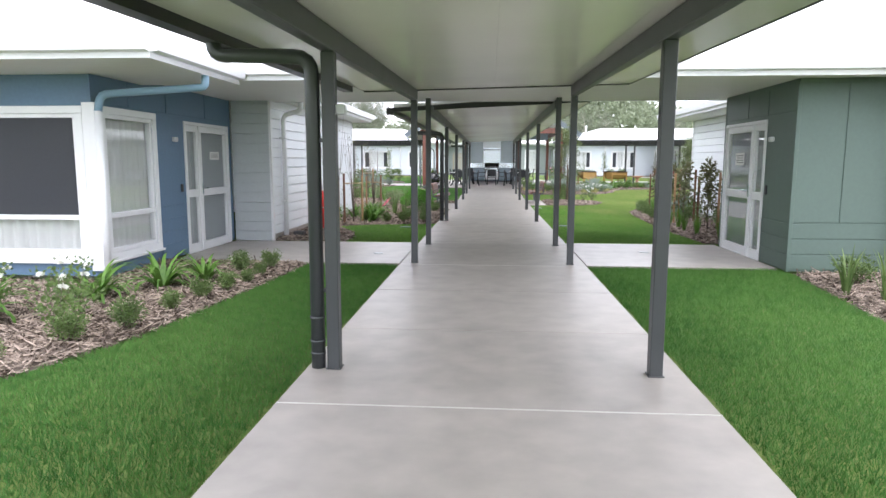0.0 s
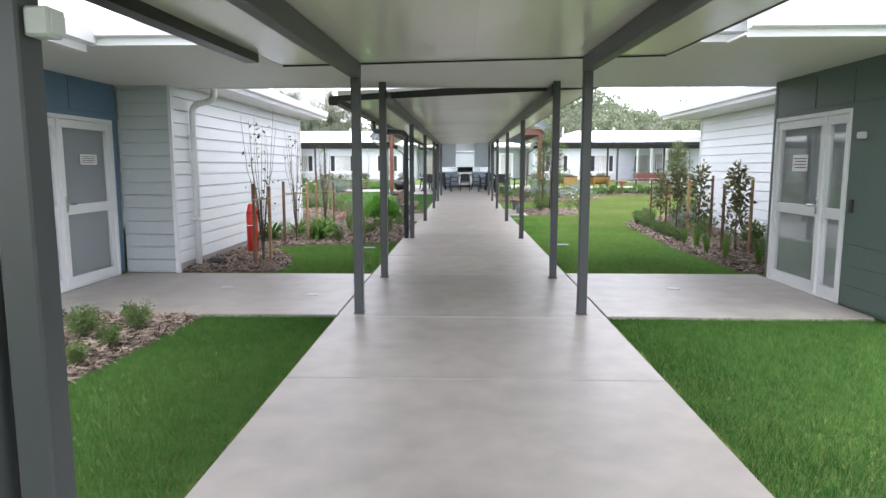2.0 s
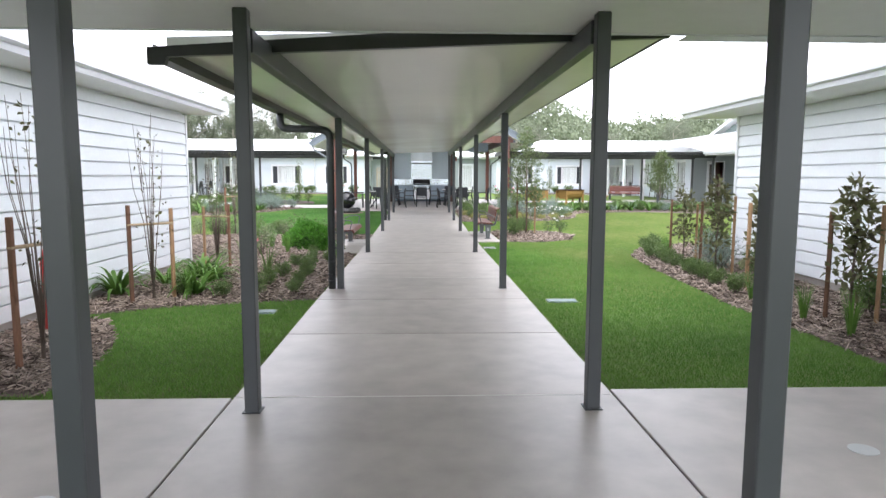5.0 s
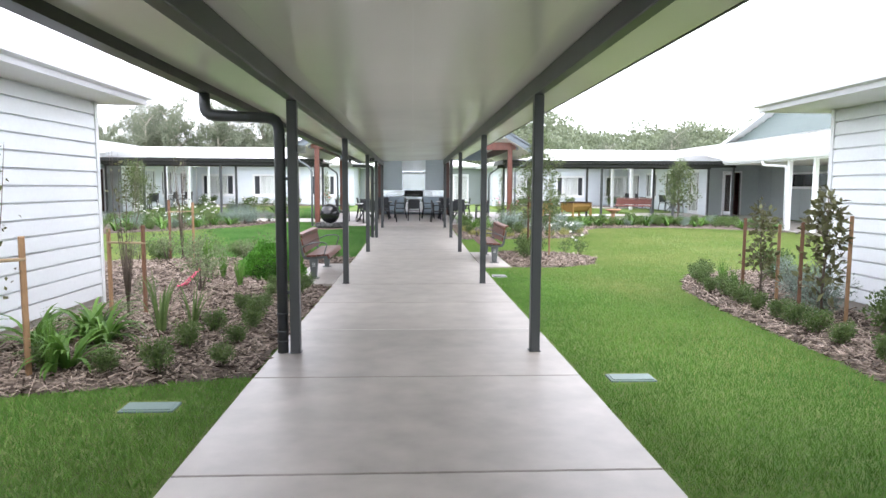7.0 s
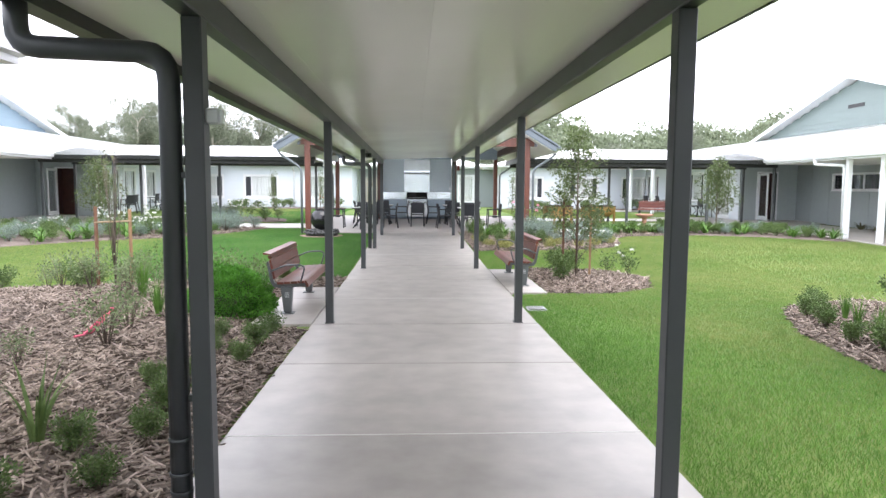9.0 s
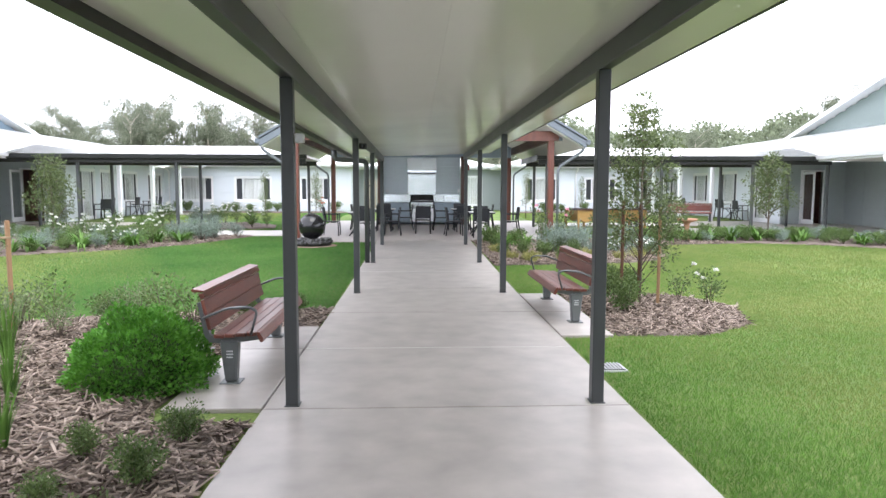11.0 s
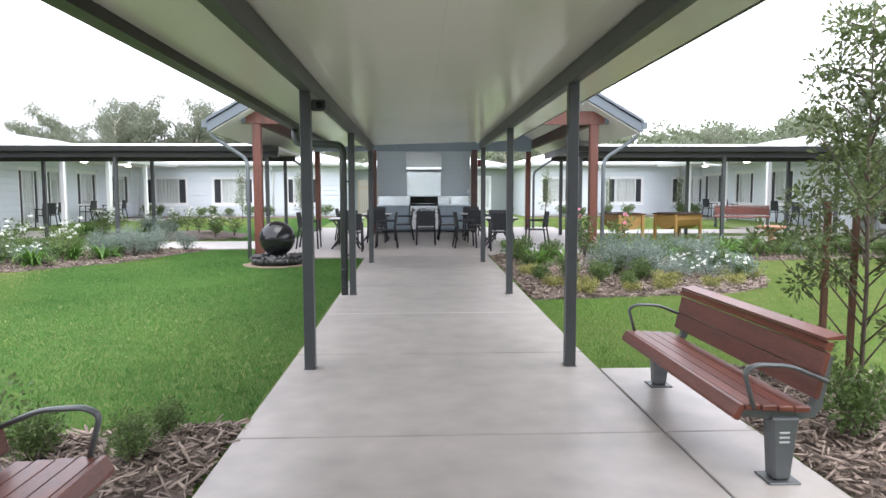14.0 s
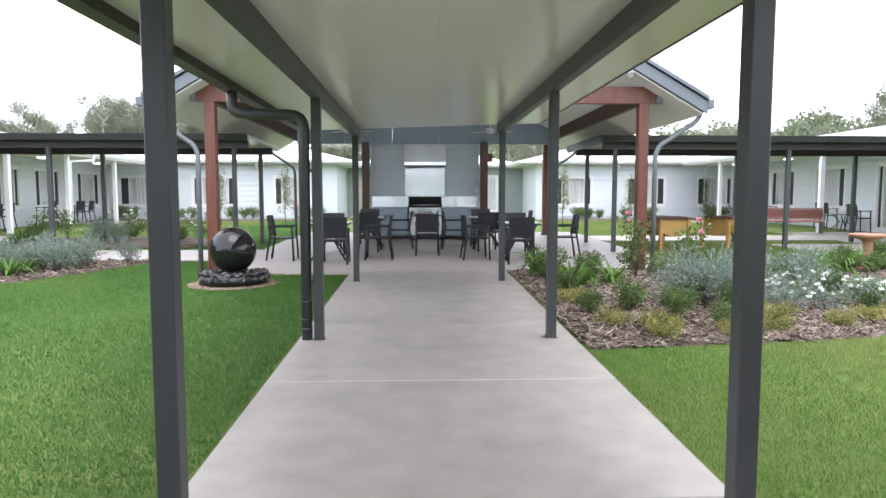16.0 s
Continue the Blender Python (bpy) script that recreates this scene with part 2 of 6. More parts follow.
def tube(bm, points, r, sides=10, r_end=None):
    """A round bar along points, its bends mitred."""
    pts = [Vector(p) for p in points]
    rings = []
    for i, p in enumerate(pts):
        a = (p - pts[i - 1]).normalized() if i else (pts[1] - p).normalized()
        b = (pts[i + 1] - p).normalized() if i + 1 < len(pts) else a
        d = (a + b).normalized() if (a + b).length > 1e-6 else a
        q = d.to_track_quat("Z", "Y")
        rr = r if r_end is None else r + (r_end - r) * i / (len(pts) - 1)
        rr_m = rr / max(0.5, a.dot(d))
        rings.append([bm.verts.new(p + q @ Vector((math.cos(k * math.tau / sides) * rr_m, math.sin(k * math.tau / sides) * rr_m, 0))) for k in range(sides)])
    for u, v in zip(rings, rings[1:]):
        best = min(range(sides), key=lambda s: sum((u[k].co - v[(k + s) % sides].co).length for k in range(0, sides, 3)))
        for k in range(sides):
            f = bm.faces.new((u[k], u[(k + 1) % sides], v[(k + 1 + best) % sides], v[(k + best) % sides]))
            f.smooth = True
    bm.faces.new(rings[0][::-1])
    bm.faces.new(rings[-1])
    return bm


def bends(points, radius, steps=4):
    """Points with their corners rounded."""
    pts = [Vector(p) for p in points]
    out = [pts[0]]
    for a, b, c in zip(pts, pts[1:], pts[2:]):
        r = min(radius, (b - a).length / 2.1, (c - b).length / 2.1)
        s, e = b + (a - b).normalized() * r, b + (c - b).normalized() * r
        for k in range(steps + 1):
            t = k / steps
            out.append(s * (1 - t) ** 2 + b * 2 * t * (1 - t) + e * t ** 2)
    return out + [pts[-1]]


def prism(bm, outline, axis, lo, hi):
    """An outline of (u, v) drawn out along an axis ('x': u=y, v=z; 'y': u=x, v=z; 'z': u=x, v=y)."""
    def at(u, v, w):
        return {"x": (w, u, v), "y": (u, w, v), "z": (u, v, w)}[axis]
    a = [bm.verts.new(at(u, v, lo)) for u, v in outline]
    b = [bm.verts.new(at(u, v, hi)) for u, v in outline]
    n = len(outline)
    bm.faces.new(a)
    bm.faces.new(b[::-1])
    for i in range(n):
        bm.faces.new((a[i], b[i], b[(i + 1) % n], a[(i + 1) % n]))
    bmesh.ops.recalc_face_normals(bm, faces=bm.faces)
    return bm


def mesh_of(name, bm, mat):
    me = bpy.data.meshes.new(name)
    bm.to_mesh(me)
    bm.free()
    me.materials.append(mat)
    return me


def part(name, bm, mat, parent=None, label=""):
    ob = new(name, mesh_of(name, bm, mat) if isinstance(bm, bmesh.types.BMesh) else bm)
    if parent:
        ob.parent = parent
    return tagged(ob, label)


def piece(name, me, parent, x=0, y=0, z=0):
    """One more piece on a shared mesh."""
    ob = new(name, me)
    ob.parent, ob.location = parent, (x, y, z)
    return ob


def thing(name, label, category, at=None, group="", kind=""):
    ob = new(name)
    ob.empty_display_size = 0.2
    if at is not None:
        ob.matrix_basis = at
    return tagged(ob, label, category, group, kind)


def raw(name, verts, faces, mat, parent=None, label=""):
    """A mesh from arrays; every face has the same number of corners."""
    verts, faces = np.asarray(verts, dtype=np.float32).reshape(-1, 3), np.asarray(faces, dtype=np.int32)
    me = bpy.data.meshes.new(name)
    k = faces.shape[1]
    me.vertices.add(len(verts))
    me.vertices.foreach_set("co", verts.ravel())
    me.loops.add(faces.size)
    me.loops.foreach_set("vertex_index", faces.ravel())
    me.polygons.add(len(faces))
    me.polygons.foreach_set("loop_start", np.arange(0, faces.size, k, dtype=np.int32))
    me.update(calc_edges=True)
    me.materials.append(mat)
    return part(name, me, None, parent, label)


# ---- ground ----
bm = bmesh.new()
xs = [-400, -120, -40, -12, 0, 12, 40, 120, 400]
ys = [-60, -10, 10, 16, 20.5, 26, 29, 47, 60, 90, 140, 500]
grid = [[bm.verts.new((x, y, rise(y) - 0.035)) for x in xs] for y in ys]
for a, b in zip(grid, grid[1:]):
    for i in range(len(xs) - 1):
        bm.faces.new((a[i], a[i + 1], b[i + 1], b[i]))
tagged(part("ground", bm, TURF), "green lawn ground reaching the horizon", "ground", kind="structure")

PATH_L, PATH_R = -1.35, 1.34
JOINTS = [-3.4, -1.6, 0.1, 1.9, 3.7, 5.5, 7.26, 9.14, 11.68, 13.51, 15.3, 17.1, 18.83, 20.6, 22.4, 24.3, 26.35, 28.25, 30.3, 32.4, 34.6]
pavement = thing("pavement", "pale grey broomed concrete walkway in jointed bays", "pavement", kind="structure")


def slab(x0, y0, x1, y1, th=0.12, gap=0.006, mat=CONCRETE):
    return part("slab", boxes((x0 + gap, y0 + gap, -th, x1 - gap, y1 - gap, 0), bevel=0.006, slope=True), mat, pavement)


for y0, y1 in zip(JOINTS, JOINTS[1:]):
    slab(PATH_L, y0, PATH_R, y1)
slab(-4.8, 9.2, PATH_L, 11.68)
slab(PATH_R, 9.2, 3.98, 11.8)
slab(-2.08, 20.62, PATH_L, 22.4)
slab(-2.1, 22.4, PATH_L, 23.47)
slab(PATH_R, 22.9, 1.93, 24.3)
slab(PATH_R, 24.3, 1.93, 25.8)
slab(-3.75, 34.3, PATH_L, 38.0, mat=PATIO)
slab(PATH_L, 34.6, 4.7, 38.0, mat=PATIO)
slab(-3.75, 38.0, 4.7, 43.6, mat=PATIO)
for s in (-1, 1):
    if s > 0:
        slab(8.7, 36.9, 16.5, 39.3)
        slab(4.7, 40.5, 11.2, 42.1)
    else:
        slab(-10.0, 36.3, -3.75, 38.3)
        slab(-16.5, 36.3, -10.0, 38.3)
    a, b = sorted((s * 13.15, s * 17))
    slab(a, 29.0, b, 36.9 if s > 0 else 36.3)
    a, b = sorted((s * 11.2, s * 15.4))
    slab(a, 38.3 if s < 0 else 39.3, b, 53)
    a, b = sorted((s * 15.4, s * 17.1))
    slab(a, 38.3 if s < 0 else 39.3, b, 43.1)
part("formwork_bed", boxes((PATH_L - 0.05, -3.4, -0.12, PATH_R + 0.05, 29.0, -0.07)), SOIL, pavement)

SEALANT = material("joint_sealant", (0.62, 0.61, 0.58), 0.6, vary=0.1, bump=0.1)
for y in (3.7, 9.14, 11.68, 17.1, 22.4, 28.25):
    part("joint_sealant", boxes((PATH_L + 0.01, y - 0.006, -0.02, PATH_R - 0.01, y + 0.006, 0.001), slope=True), SEALANT, pavement)

# ---- covered walkways ----
POST_L, POST_R, FAR_R = -1.142, 1.112, 1.105


def near_under(x, y):
    """The height of the near roof's underside: it climbs a little towards the crossing."""
    return 2.368 + 0.027 * (y - 4) + 0.022 * x


def far_under(x, y):
    """The far roof's underside: it lies level along its length and falls to its gutter."""
    return 2.505 + 0.034 * x


def lifted(under, *rows, bevel=0.0):
    """Boxes whose heights are measured from a roof's underside."""
    bm = boxes(*rows, bevel=bevel)
    for v in bm.verts:
        v.co.z += under(v.co.x, v.co.y)
    return bm


def walkway(name, label, posts, y0, y1, x0, x1, under, beam_y, right, thick, depth=0.15):
    w = thing(name, label, "covered walkway", pose(0, y0, 0))
    inv = -y0
    for y in posts:
        g = rise(y)
        for x in (POST_L, right):
            h = under(x, y) - depth
            part("post", boxes((x - 0.045, y + inv - 0.045, g, x + 0.045, y + inv + 0.045, h), bevel=0.006), CHARCOAL, w)
            part("base_plate", boxes((x - 0.055, y + inv - 0.055, g, x + 0.055, y + inv + 0.055, g + 0.008), bevel=0.002), CHARCOAL, w)
    for x in (POST_L, right):
        part("beam", lifted(under, (x - 0.045, beam_y[0], -depth, x + 0.045, beam_y[1], 0), bevel=0.006), CHARCOAL, w).location.y = inv
    # insulated roof panels laid side by side
    n = 4
    for i in range(n):
        a, b = x0 + (x1 - x0) * i / n, x0 + (x1 - x0) * (i + 1) / n
        part("roof_panel", lifted(under, (a + 0.0004, y0, 0.003, b - 0.0004, y1, thick)), PANEL, w).location.y = inv
    part("edge_trim", lifted(under, (x1 + 0.001, y0, -0.004, x1 + 0.02, y1, thick + 0.02)), CHARCOAL, w).location.y = inv
    part("roof_sheet", lifted(under, (x0, y0, thick + 0.002, x1, y1 - 0.75, thick + 0.012)), ROOF, w).location.y = inv
    if y1 < 12:
        part("end_trim", lifted(under, (x0, y1 + 0.001, -0.012, x1, y1 + 0.022, thick + 0.02)), DARK, w).location.y = inv
    gut = [(x0 - 0.12, 0.05), (x0 - 0.12, -0.07), (x0 - 0.001, -0.07), (x0 - 0.001, thick + 0.02), (x0 - 0.012, thick + 0.02), (x0 - 0.012, -0.058), (x0 - 0.108, -0.058), (x0 - 0.108, 0.05)]
    bm = prism(bmesh.new(), gut, "y", y0 + 0.05, min(y1, 33.4) - (0.75 if y1 < 12 else 0))
    for v in bm.verts:
        v.co.z += under(x0, v.co.y)
    part("gutter", bm, DARK, w).location.y = inv
    return w


def downpipe(parent, x_out, x_down, y, top, mat, r=0.05, drop=0.2, foot=0.0, side="x"):
    pts = bends([(x_out, y, top), (x_out, y, top - drop), (x_down, y, top - drop - 0.02), (x_down, y, foot)], 0.12)
    p = part("downpipe", tube(bmesh.new(), pts, r, 14), mat, parent)
    for z in (0.55, 1.6):
        part("pipe_clip", boxes((x_down + r - 0.01, y - 0.015, foot + z, x_down + r + 0.03, y + 0.015, foot + z + 0.03), bevel=0.003), mat, p)
    for z in (0.1, 0.19, 0.36):
        part("pipe_socket", tube(bmesh.new(), [(x_down, y, foot + z), (x_down, y, foot + z + 0.018)], r + 0.004, 14), mat, p)
    return p


near_walk = walkway("covered_walkway", "charcoal steel posts carrying flat cream insulated roof panels", [-0.6, 4.4, 9.3], -3.4, 9.38, -1.88, 1.88, near_under, (-3.4, 9.36), POST_R, 0.03)
downpipe(near_walk, -1.94, -1.26, 4.4 + 3.4, 2.36, CHARCOAL, drop=0.17)
far_walk = walkway("covered_walkway", "long charcoal steel walkway roof with cream panel ceiling", [16.12, 20.69, 25.89, 29.6, 33.36], 12.1, 33.8, -1.86, 1.76, far_under, (11.5, 33.75), FAR_R, 0.08)
for y in (16.12, 29.6):
    downpipe(far_walk, -1.92, -1.26, y - 12.1, 2.38, CHARCOAL, foot=rise(y))
bm = bmesh.new()
prism(bm, [(-1.98, 2.33), (-1.98, 2.45), (0.3, 2.60), (1.78, 2.62), (1.78, 2.55), (-1.84, 2.385), (-1.86, 2.33)], "y", -0.06, -0.005)
part("end_fascia", bm, DARK, far_walk)

# ---- roofs over the crossing ----
link = thing("link_roof", "white painted flat soffit roof linking two buildings over the crossing", "roof", pose(0, 8.7, 0))
part("soffit", boxes((-4.84, 0.03, 2.565, 4.6, 3.3, 2.59)), SOFFIT, link)
for x in (POST_L, POST_R):
    part("post", boxes((x - 0.045, 2.675, 0, x + 0.045, 2.765, 2.565), bevel=0.006), CHARCOAL, link)
    part("base_plate", boxes((x - 0.06, 2.66, 0, x + 0.06, 2.78, 0.008), bevel=0.002), CHARCOAL, link)


def gutter(parent, axis, at, lo, hi, z, out, mat=WHITE, h=0.13):
    """A quad gutter with a rolled lip; out: the way it faces."""
    o = out
    prof = [(at, z), (at + 0.09 * o, z + 0.01), (at + 0.115 * o, z + h * 0.75), (at + 0.125 * o, z + h), (at + 0.105 * o, z + h + 0.01), (at + 0.09 * o, z + h * 0.8), (at, z + h)]
    return part("gutter", prism(bmesh.new(), prof, axis, lo, hi), mat, parent)


def fascia(parent, axis, at, lo, hi, z, out, h=0.17):
    a, b = sorted((at, at - 0.02 * out))
    r = (a, lo, z, b, hi, z + h) if axis == "y" else (lo, a, z, hi, b, z + h)
    part("fascia", boxes(r), WHITE, parent)
    gutter(parent, axis, at, lo, hi, z + 0.06, out)


fascia(link, "x", 0.02, -3.42, 4.9, 2.555, -1)
fascia(link, "x", 3.31, -4.1, 5.5, 2.555, 1)
bm = bmesh.new()
prism(bm, [(0.0, 2.74), (1.65, 3.04), (3.35, 2.74), (3.35, 2.72), (1.65, 3.01), (0.0, 2.72)], "x", -5.5, 5.5)
part("roof_sheet", bm, ROOF, link)


# ---- buildings ----
def wall_panel(parent, mat, axis, at, out, lo, hi, z0, z1, holes=(), th=0.12, name="wall"):
    """A wall with openings (lo, hi, z0, z1) through it, on the plane axis=at, its face looking the way of out."""
    rows, cur = [], lo
    for a, b, c, d in sorted(holes):
        rows += [(cur, a, z0, z1)] if a > cur else []
        rows += [(a, b, z0, c)] if c > z0 else []
        rows += [(a, b, d, z1)] if d < z1 else []
        cur = b
    rows += [(cur, hi, z0, z1)] if cur < hi else []
    bm = bmesh.new()
    for a, b, c, d in rows:
        p, q = sorted((at, at - th * out))
        if axis == "x":
            box(bm, p, a, c, q, b, d)
        else:
            box(bm, a, p, c, b, q, d)
    bmesh.ops.remove_doubles(bm, verts=bm.verts, dist=0.0005)
    return part(name, bm, mat, parent)


def weatherboards(parent, mat, axis, at, out, lo, hi, z0, z1, pitch=0.178, holes=(), name="board"):
    """Lapped boards, each one a piece of its own, cut round openings."""
    z = z0
    while z < z1 - 0.02:
        top = min(z + pitch + 0.015, z1)
        spans, cur = [], lo
        for a, b, c, d in sorted(holes):
            if c < z + pitch * 0.6 and d > z + pitch * 0.4:
                spans.append((cur, a))
                cur = b
        spans.append((cur, hi))
        for a, b in spans:
            if b - a < 0.02:
                continue
            prof = [(at, z), (at + 0.036 * out, z), (at + 0.04 * out, z + 0.006), (at + 0.032 * out, top - 0.035), (at + 0.028 * out, top - 0.032), (at + 0.002 * out, top - 0.032), (at + 0.002 * out, top), (at, top)]
            bm = prism(bmesh.new(), prof, "y" if axis == "x" else "x", a, b)
            part(name, bm, mat, parent)
        z += pitch


def window(parent, axis, at, out, lo, hi, z0, z1, bars=(), rail=None, behind="curtain", frame=0.05, trim=0.09, screens=()):
    """A white window set into an opening: trim, frame, sashes, panes, curtains or screens behind."""
    def b(bm, a, c, d, e, f, g):
        # along, height and depth from the wall's face
        p, q = at + f * out, at + g * out
        p, q = min(p, q), max(p, q)
        if axis == "x":
            box(bm, p, a, d, q, c, e, bevel=0.004)
        else:
            box(bm, a, p, d, c, q, e, bevel=0.004)
    w = part("window", bmesh.new(), WHITE, parent, "white framed window")
    bm = bmesh.new()
    for r in ((lo - trim, hi + trim, z1, z1 + trim), (lo - trim, hi + trim, z0 - trim, z0), (lo - trim, lo, z0, z1), (hi, hi + trim, z0, z1)):
        b(bm, *r, 0.002, 0.03)
    part("trim", bm, WHITE, w)
    bm = bmesh.new()
    b(bm, lo - trim - 0.02, hi + trim + 0.02, z0 - trim - 0.03, z0 - trim, 0.002, 0.06)
    part("sill", bm, WHITE, w)
    bm = bmesh.new()
    for r in ((lo, hi, z1 - frame, z1), (lo, hi, z0, z0 + frame), (lo, lo + frame, z0 + frame, z1 - frame), (hi - frame, hi, z0 + frame, z1 - frame)):
        b(bm, *r, -0.07, 0.004)
    for m in bars:
        b(bm, m - frame / 2, m + frame / 2, z0 + frame, z1 - frame, -0.06, 0.0)
    if rail:
        b(bm, lo + frame, hi - frame, rail - 0.03, rail + 0.03, -0.065, 0.006)
    part("window_frame", bm, WHITE, w)
    edges = [lo + frame] + list(bars) + [hi - frame]
    for a, c in zip(edges, edges[1:]):
        bm = bmesh.new()
        b(bm, a, c, z0 + frame, z1 - frame, -0.04, -0.034)
        pn = part("pane", bm, GLASS, w)
        pn.visible_shadow = False
    for a, c in screens:
        bm = bmesh.new()
        b(bm, a, c, (rail + 0.03) if rail else z0 + frame, z1 - frame, -0.03, -0.026)
        part("fly_screen", bm, SCREEN, w, "dark mesh fly screen")
    # curtain in soft folds
    bm = bmesh.new()
    n = max(10, int((hi - lo) / 0.03))
    vs = []
    for i in range(n + 1):
        u = lo + (hi - lo) * i / n
        d = at - (0.095 + 0.034 * math.sin(i * 1.25 + 0.8 * math.sin(i * 0.31)) + 0.008 * math.sin(i * 0.47)) * out
        vs.append([bm.verts.new((d, u, z) if axis == "x" else (u, d, z)) for z in (z0, z0 + 0.03, z1 - 0.03, z1)])
    for a, c in zip(vs, vs[1:]):
        for k in range(3):
            bm.faces.new((a[k], c[k], c[k + 1], a[k + 1])).smooth = True
    bmesh.ops.recalc_face_normals(bm, faces=bm.faces[:])
    bmesh.ops.solidify(bm, geom=bm.faces[:], thickness=0.003)
    part("curtain", bm, CURTAIN if behind == "curtain" else SCREEN, w)
    return w


def glazed_door(parent, axis, at, out, lo, hi, z0, z1, split, handle_at, notice=None):
    """A white framed glass door with a fixed side light; split: where the two meet."""
    def bx(bm, a, c, d, e, f, g, bevel=0.004):
        p, q = sorted((at + f * out, at + g * out))
        if axis == "x":
            box(bm, p, a, d, q, c, e, bevel=bevel)
        else:
            box(bm, a, p, d, c, q, e, bevel=bevel)
    w = part("door", bmesh.new(), WHITE, parent, "white framed glazed entry door, closed")
    bm = bmesh.new()
    for r in ((lo, hi, z1 - 0.05, z1), (lo, lo + 0.05, z0, z1 - 0.05), (hi - 0.05, hi, z0, z1 - 0.05), (split - 0.02, split + 0.02, z0, z1 - 0.05), (lo, hi, z0, z0 + 0.02)):
        bx(bm, *r, -0.08, 0.02)
    part("door_frame", bm, WHITE, w)
    for a, c in ((lo + 0.05, split - 0.02), (split + 0.02, hi - 0.05)):
        st = 0.09 if c - a > 0.6 else 0.06
        bm = bmesh.new()
        for r in ((a, c, z1 - 0.15, z1 - 0.055), (a, c, z0 + 0.02, z0 + 0.14), (a, a + st, z0 + 0.14, z1 - 0.15), (c - st, c, z0 + 0.14, z1 - 0.15), (a + st, c - st, 0.90 + z0, 1.02 + z0)):
            bx(bm, *r, -0.05, 0.0)
        part("leaf", bm, WHITE, w)
        bm = bmesh.new()
        bx(bm, a + st, c - st, z0 + 0.14, z1 - 0.15, -0.03, -0.022, 0)
        part("pane", bm, GLASS, w).visible_shadow = False
        # grey sheet added behind clear glass, in place of room gloom and reflections
        bm = bmesh.new()
        bx(bm, a + st, c - st, z0 + 0.14, z1 - 0.15, -0.049, -0.044, 0)
        part("pane_backing", bm, BACKING, w)
    bm = bmesh.new()
    bx(bm, handle_at - 0.02, handle_at + 0.02, z0 + 0.93, z0 + 1.12, 0.0, 0.012)
    bx(bm, handle_at - 0.012, handle_at + 0.012, z0 + 1.02, z0 + 1.05, 0.012, 0.05)
    bx(bm, handle_at - 0.012, handle_at + 0.11, z0 + 1.02, z0 + 1.045, 0.045, 0.065)
    part("handle", bm, STEEL, w, "brushed steel lever handle")
    if notice:
        bm = bmesh.new()
        bx(bm, *notice, -0.020, -0.016, 0)
        part("notice", bm, PAPER, w, "white paper notice on the glass")
        bm = bmesh.new()
        h = notice[3] - notice[2]
        for k in range(4):
            zz = notice[3] - h * (0.2 + 0.18 * k)
            bx(bm, notice[0] + 0.03, notice[1] - 0.03 - 0.03 * (k % 2), zz - h * 0.05, zz, -0.0158, -0.0146, 0)
        part("notice_lines", bm, INK, w)
    return w


def hip_roof(parent, x0, y0, x1, y1, z, slope, mat=ROOF, ridge=None):
    """A hipped sheet roof over the eaves' rectangle, with its underside closed."""
    bm = bmesh.new()
    run = min(x1 - x0, y1 - y0) / 2
    top = z + run * slope
    base = [bm.verts.new(p) for p in ((x0, y0, z), (x1, y0, z), (x1, y1, z), (x0, y1, z))]
    if x1 - x0 > y1 - y0:
        r = [bm.verts.new((x0 + run, (y0 + y1) / 2, top)), bm.verts.new((x1 - run, (y0 + y1) / 2, top))]
        fs = [(base[0], base[1], r[1], r[0]), (base[1], base[2], r[1]), (base[2], base[3], r[0], r[1]), (base[3], base[0], r[0])]
    else:
        r = [bm.verts.new(((x0 + x1) / 2, y0 + run, top)), bm.verts.new(((x0 + x1) / 2, y1 - run, top))]
        fs = [(base[0], base[1], r[0]), (base[1], base[2], r[1], r[0]), (base[2], base[3], r[1]), (base[3], base[0], r[0], r[1])]
    for f in fs:
        bm.faces.new(f)
    bm.faces.new(base[::-1])
    bmesh.ops.recalc_face_normals(bm, faces=bm.faces)
    return part("roof", bm, mat, parent)


def eaves(parent, x0, y0, x1, y1, z, sides="nsew"):
    """Soffit board, fascias and gutters round an eaves' rectangle."""
    part("soffit", boxes((x0, y0, z, x1, y1, z + 0.02)), SOFFIT, parent)
    if "s" in sides:
        fascia(parent, "x", y0, x0, x1, z - 0.005, -1)
    if "n" in sides:
        fascia(parent, "x", y1, x0, x1, z - 0.005, 1)
    if "e" in sides:
        fascia(parent, "y", x1, y0, y1, z - 0.005, 1)
    if "w" in sides:
        fascia(parent, "y", x0, y0, y1, z - 0.005, -1)


def room_box(parent, x0, y0, x1, y1, z1=2.5):
    """The plain inside of a house, seen dimly through its glass."""
    part("inner_floor", boxes((x0, y0, -0.02, x1, y1, 0.0)), ROOM, parent)
    part("inner_wall", boxes((x0, (y0 + y1) / 2, 0, x1, (y0 + y1) / 2 + 0.1, z1), ((x0 + x1) / 2, y0, 0, (x0 + x1) / 2 + 0.1, (y0 + y1) / 2, z1)), ROOM, parent)


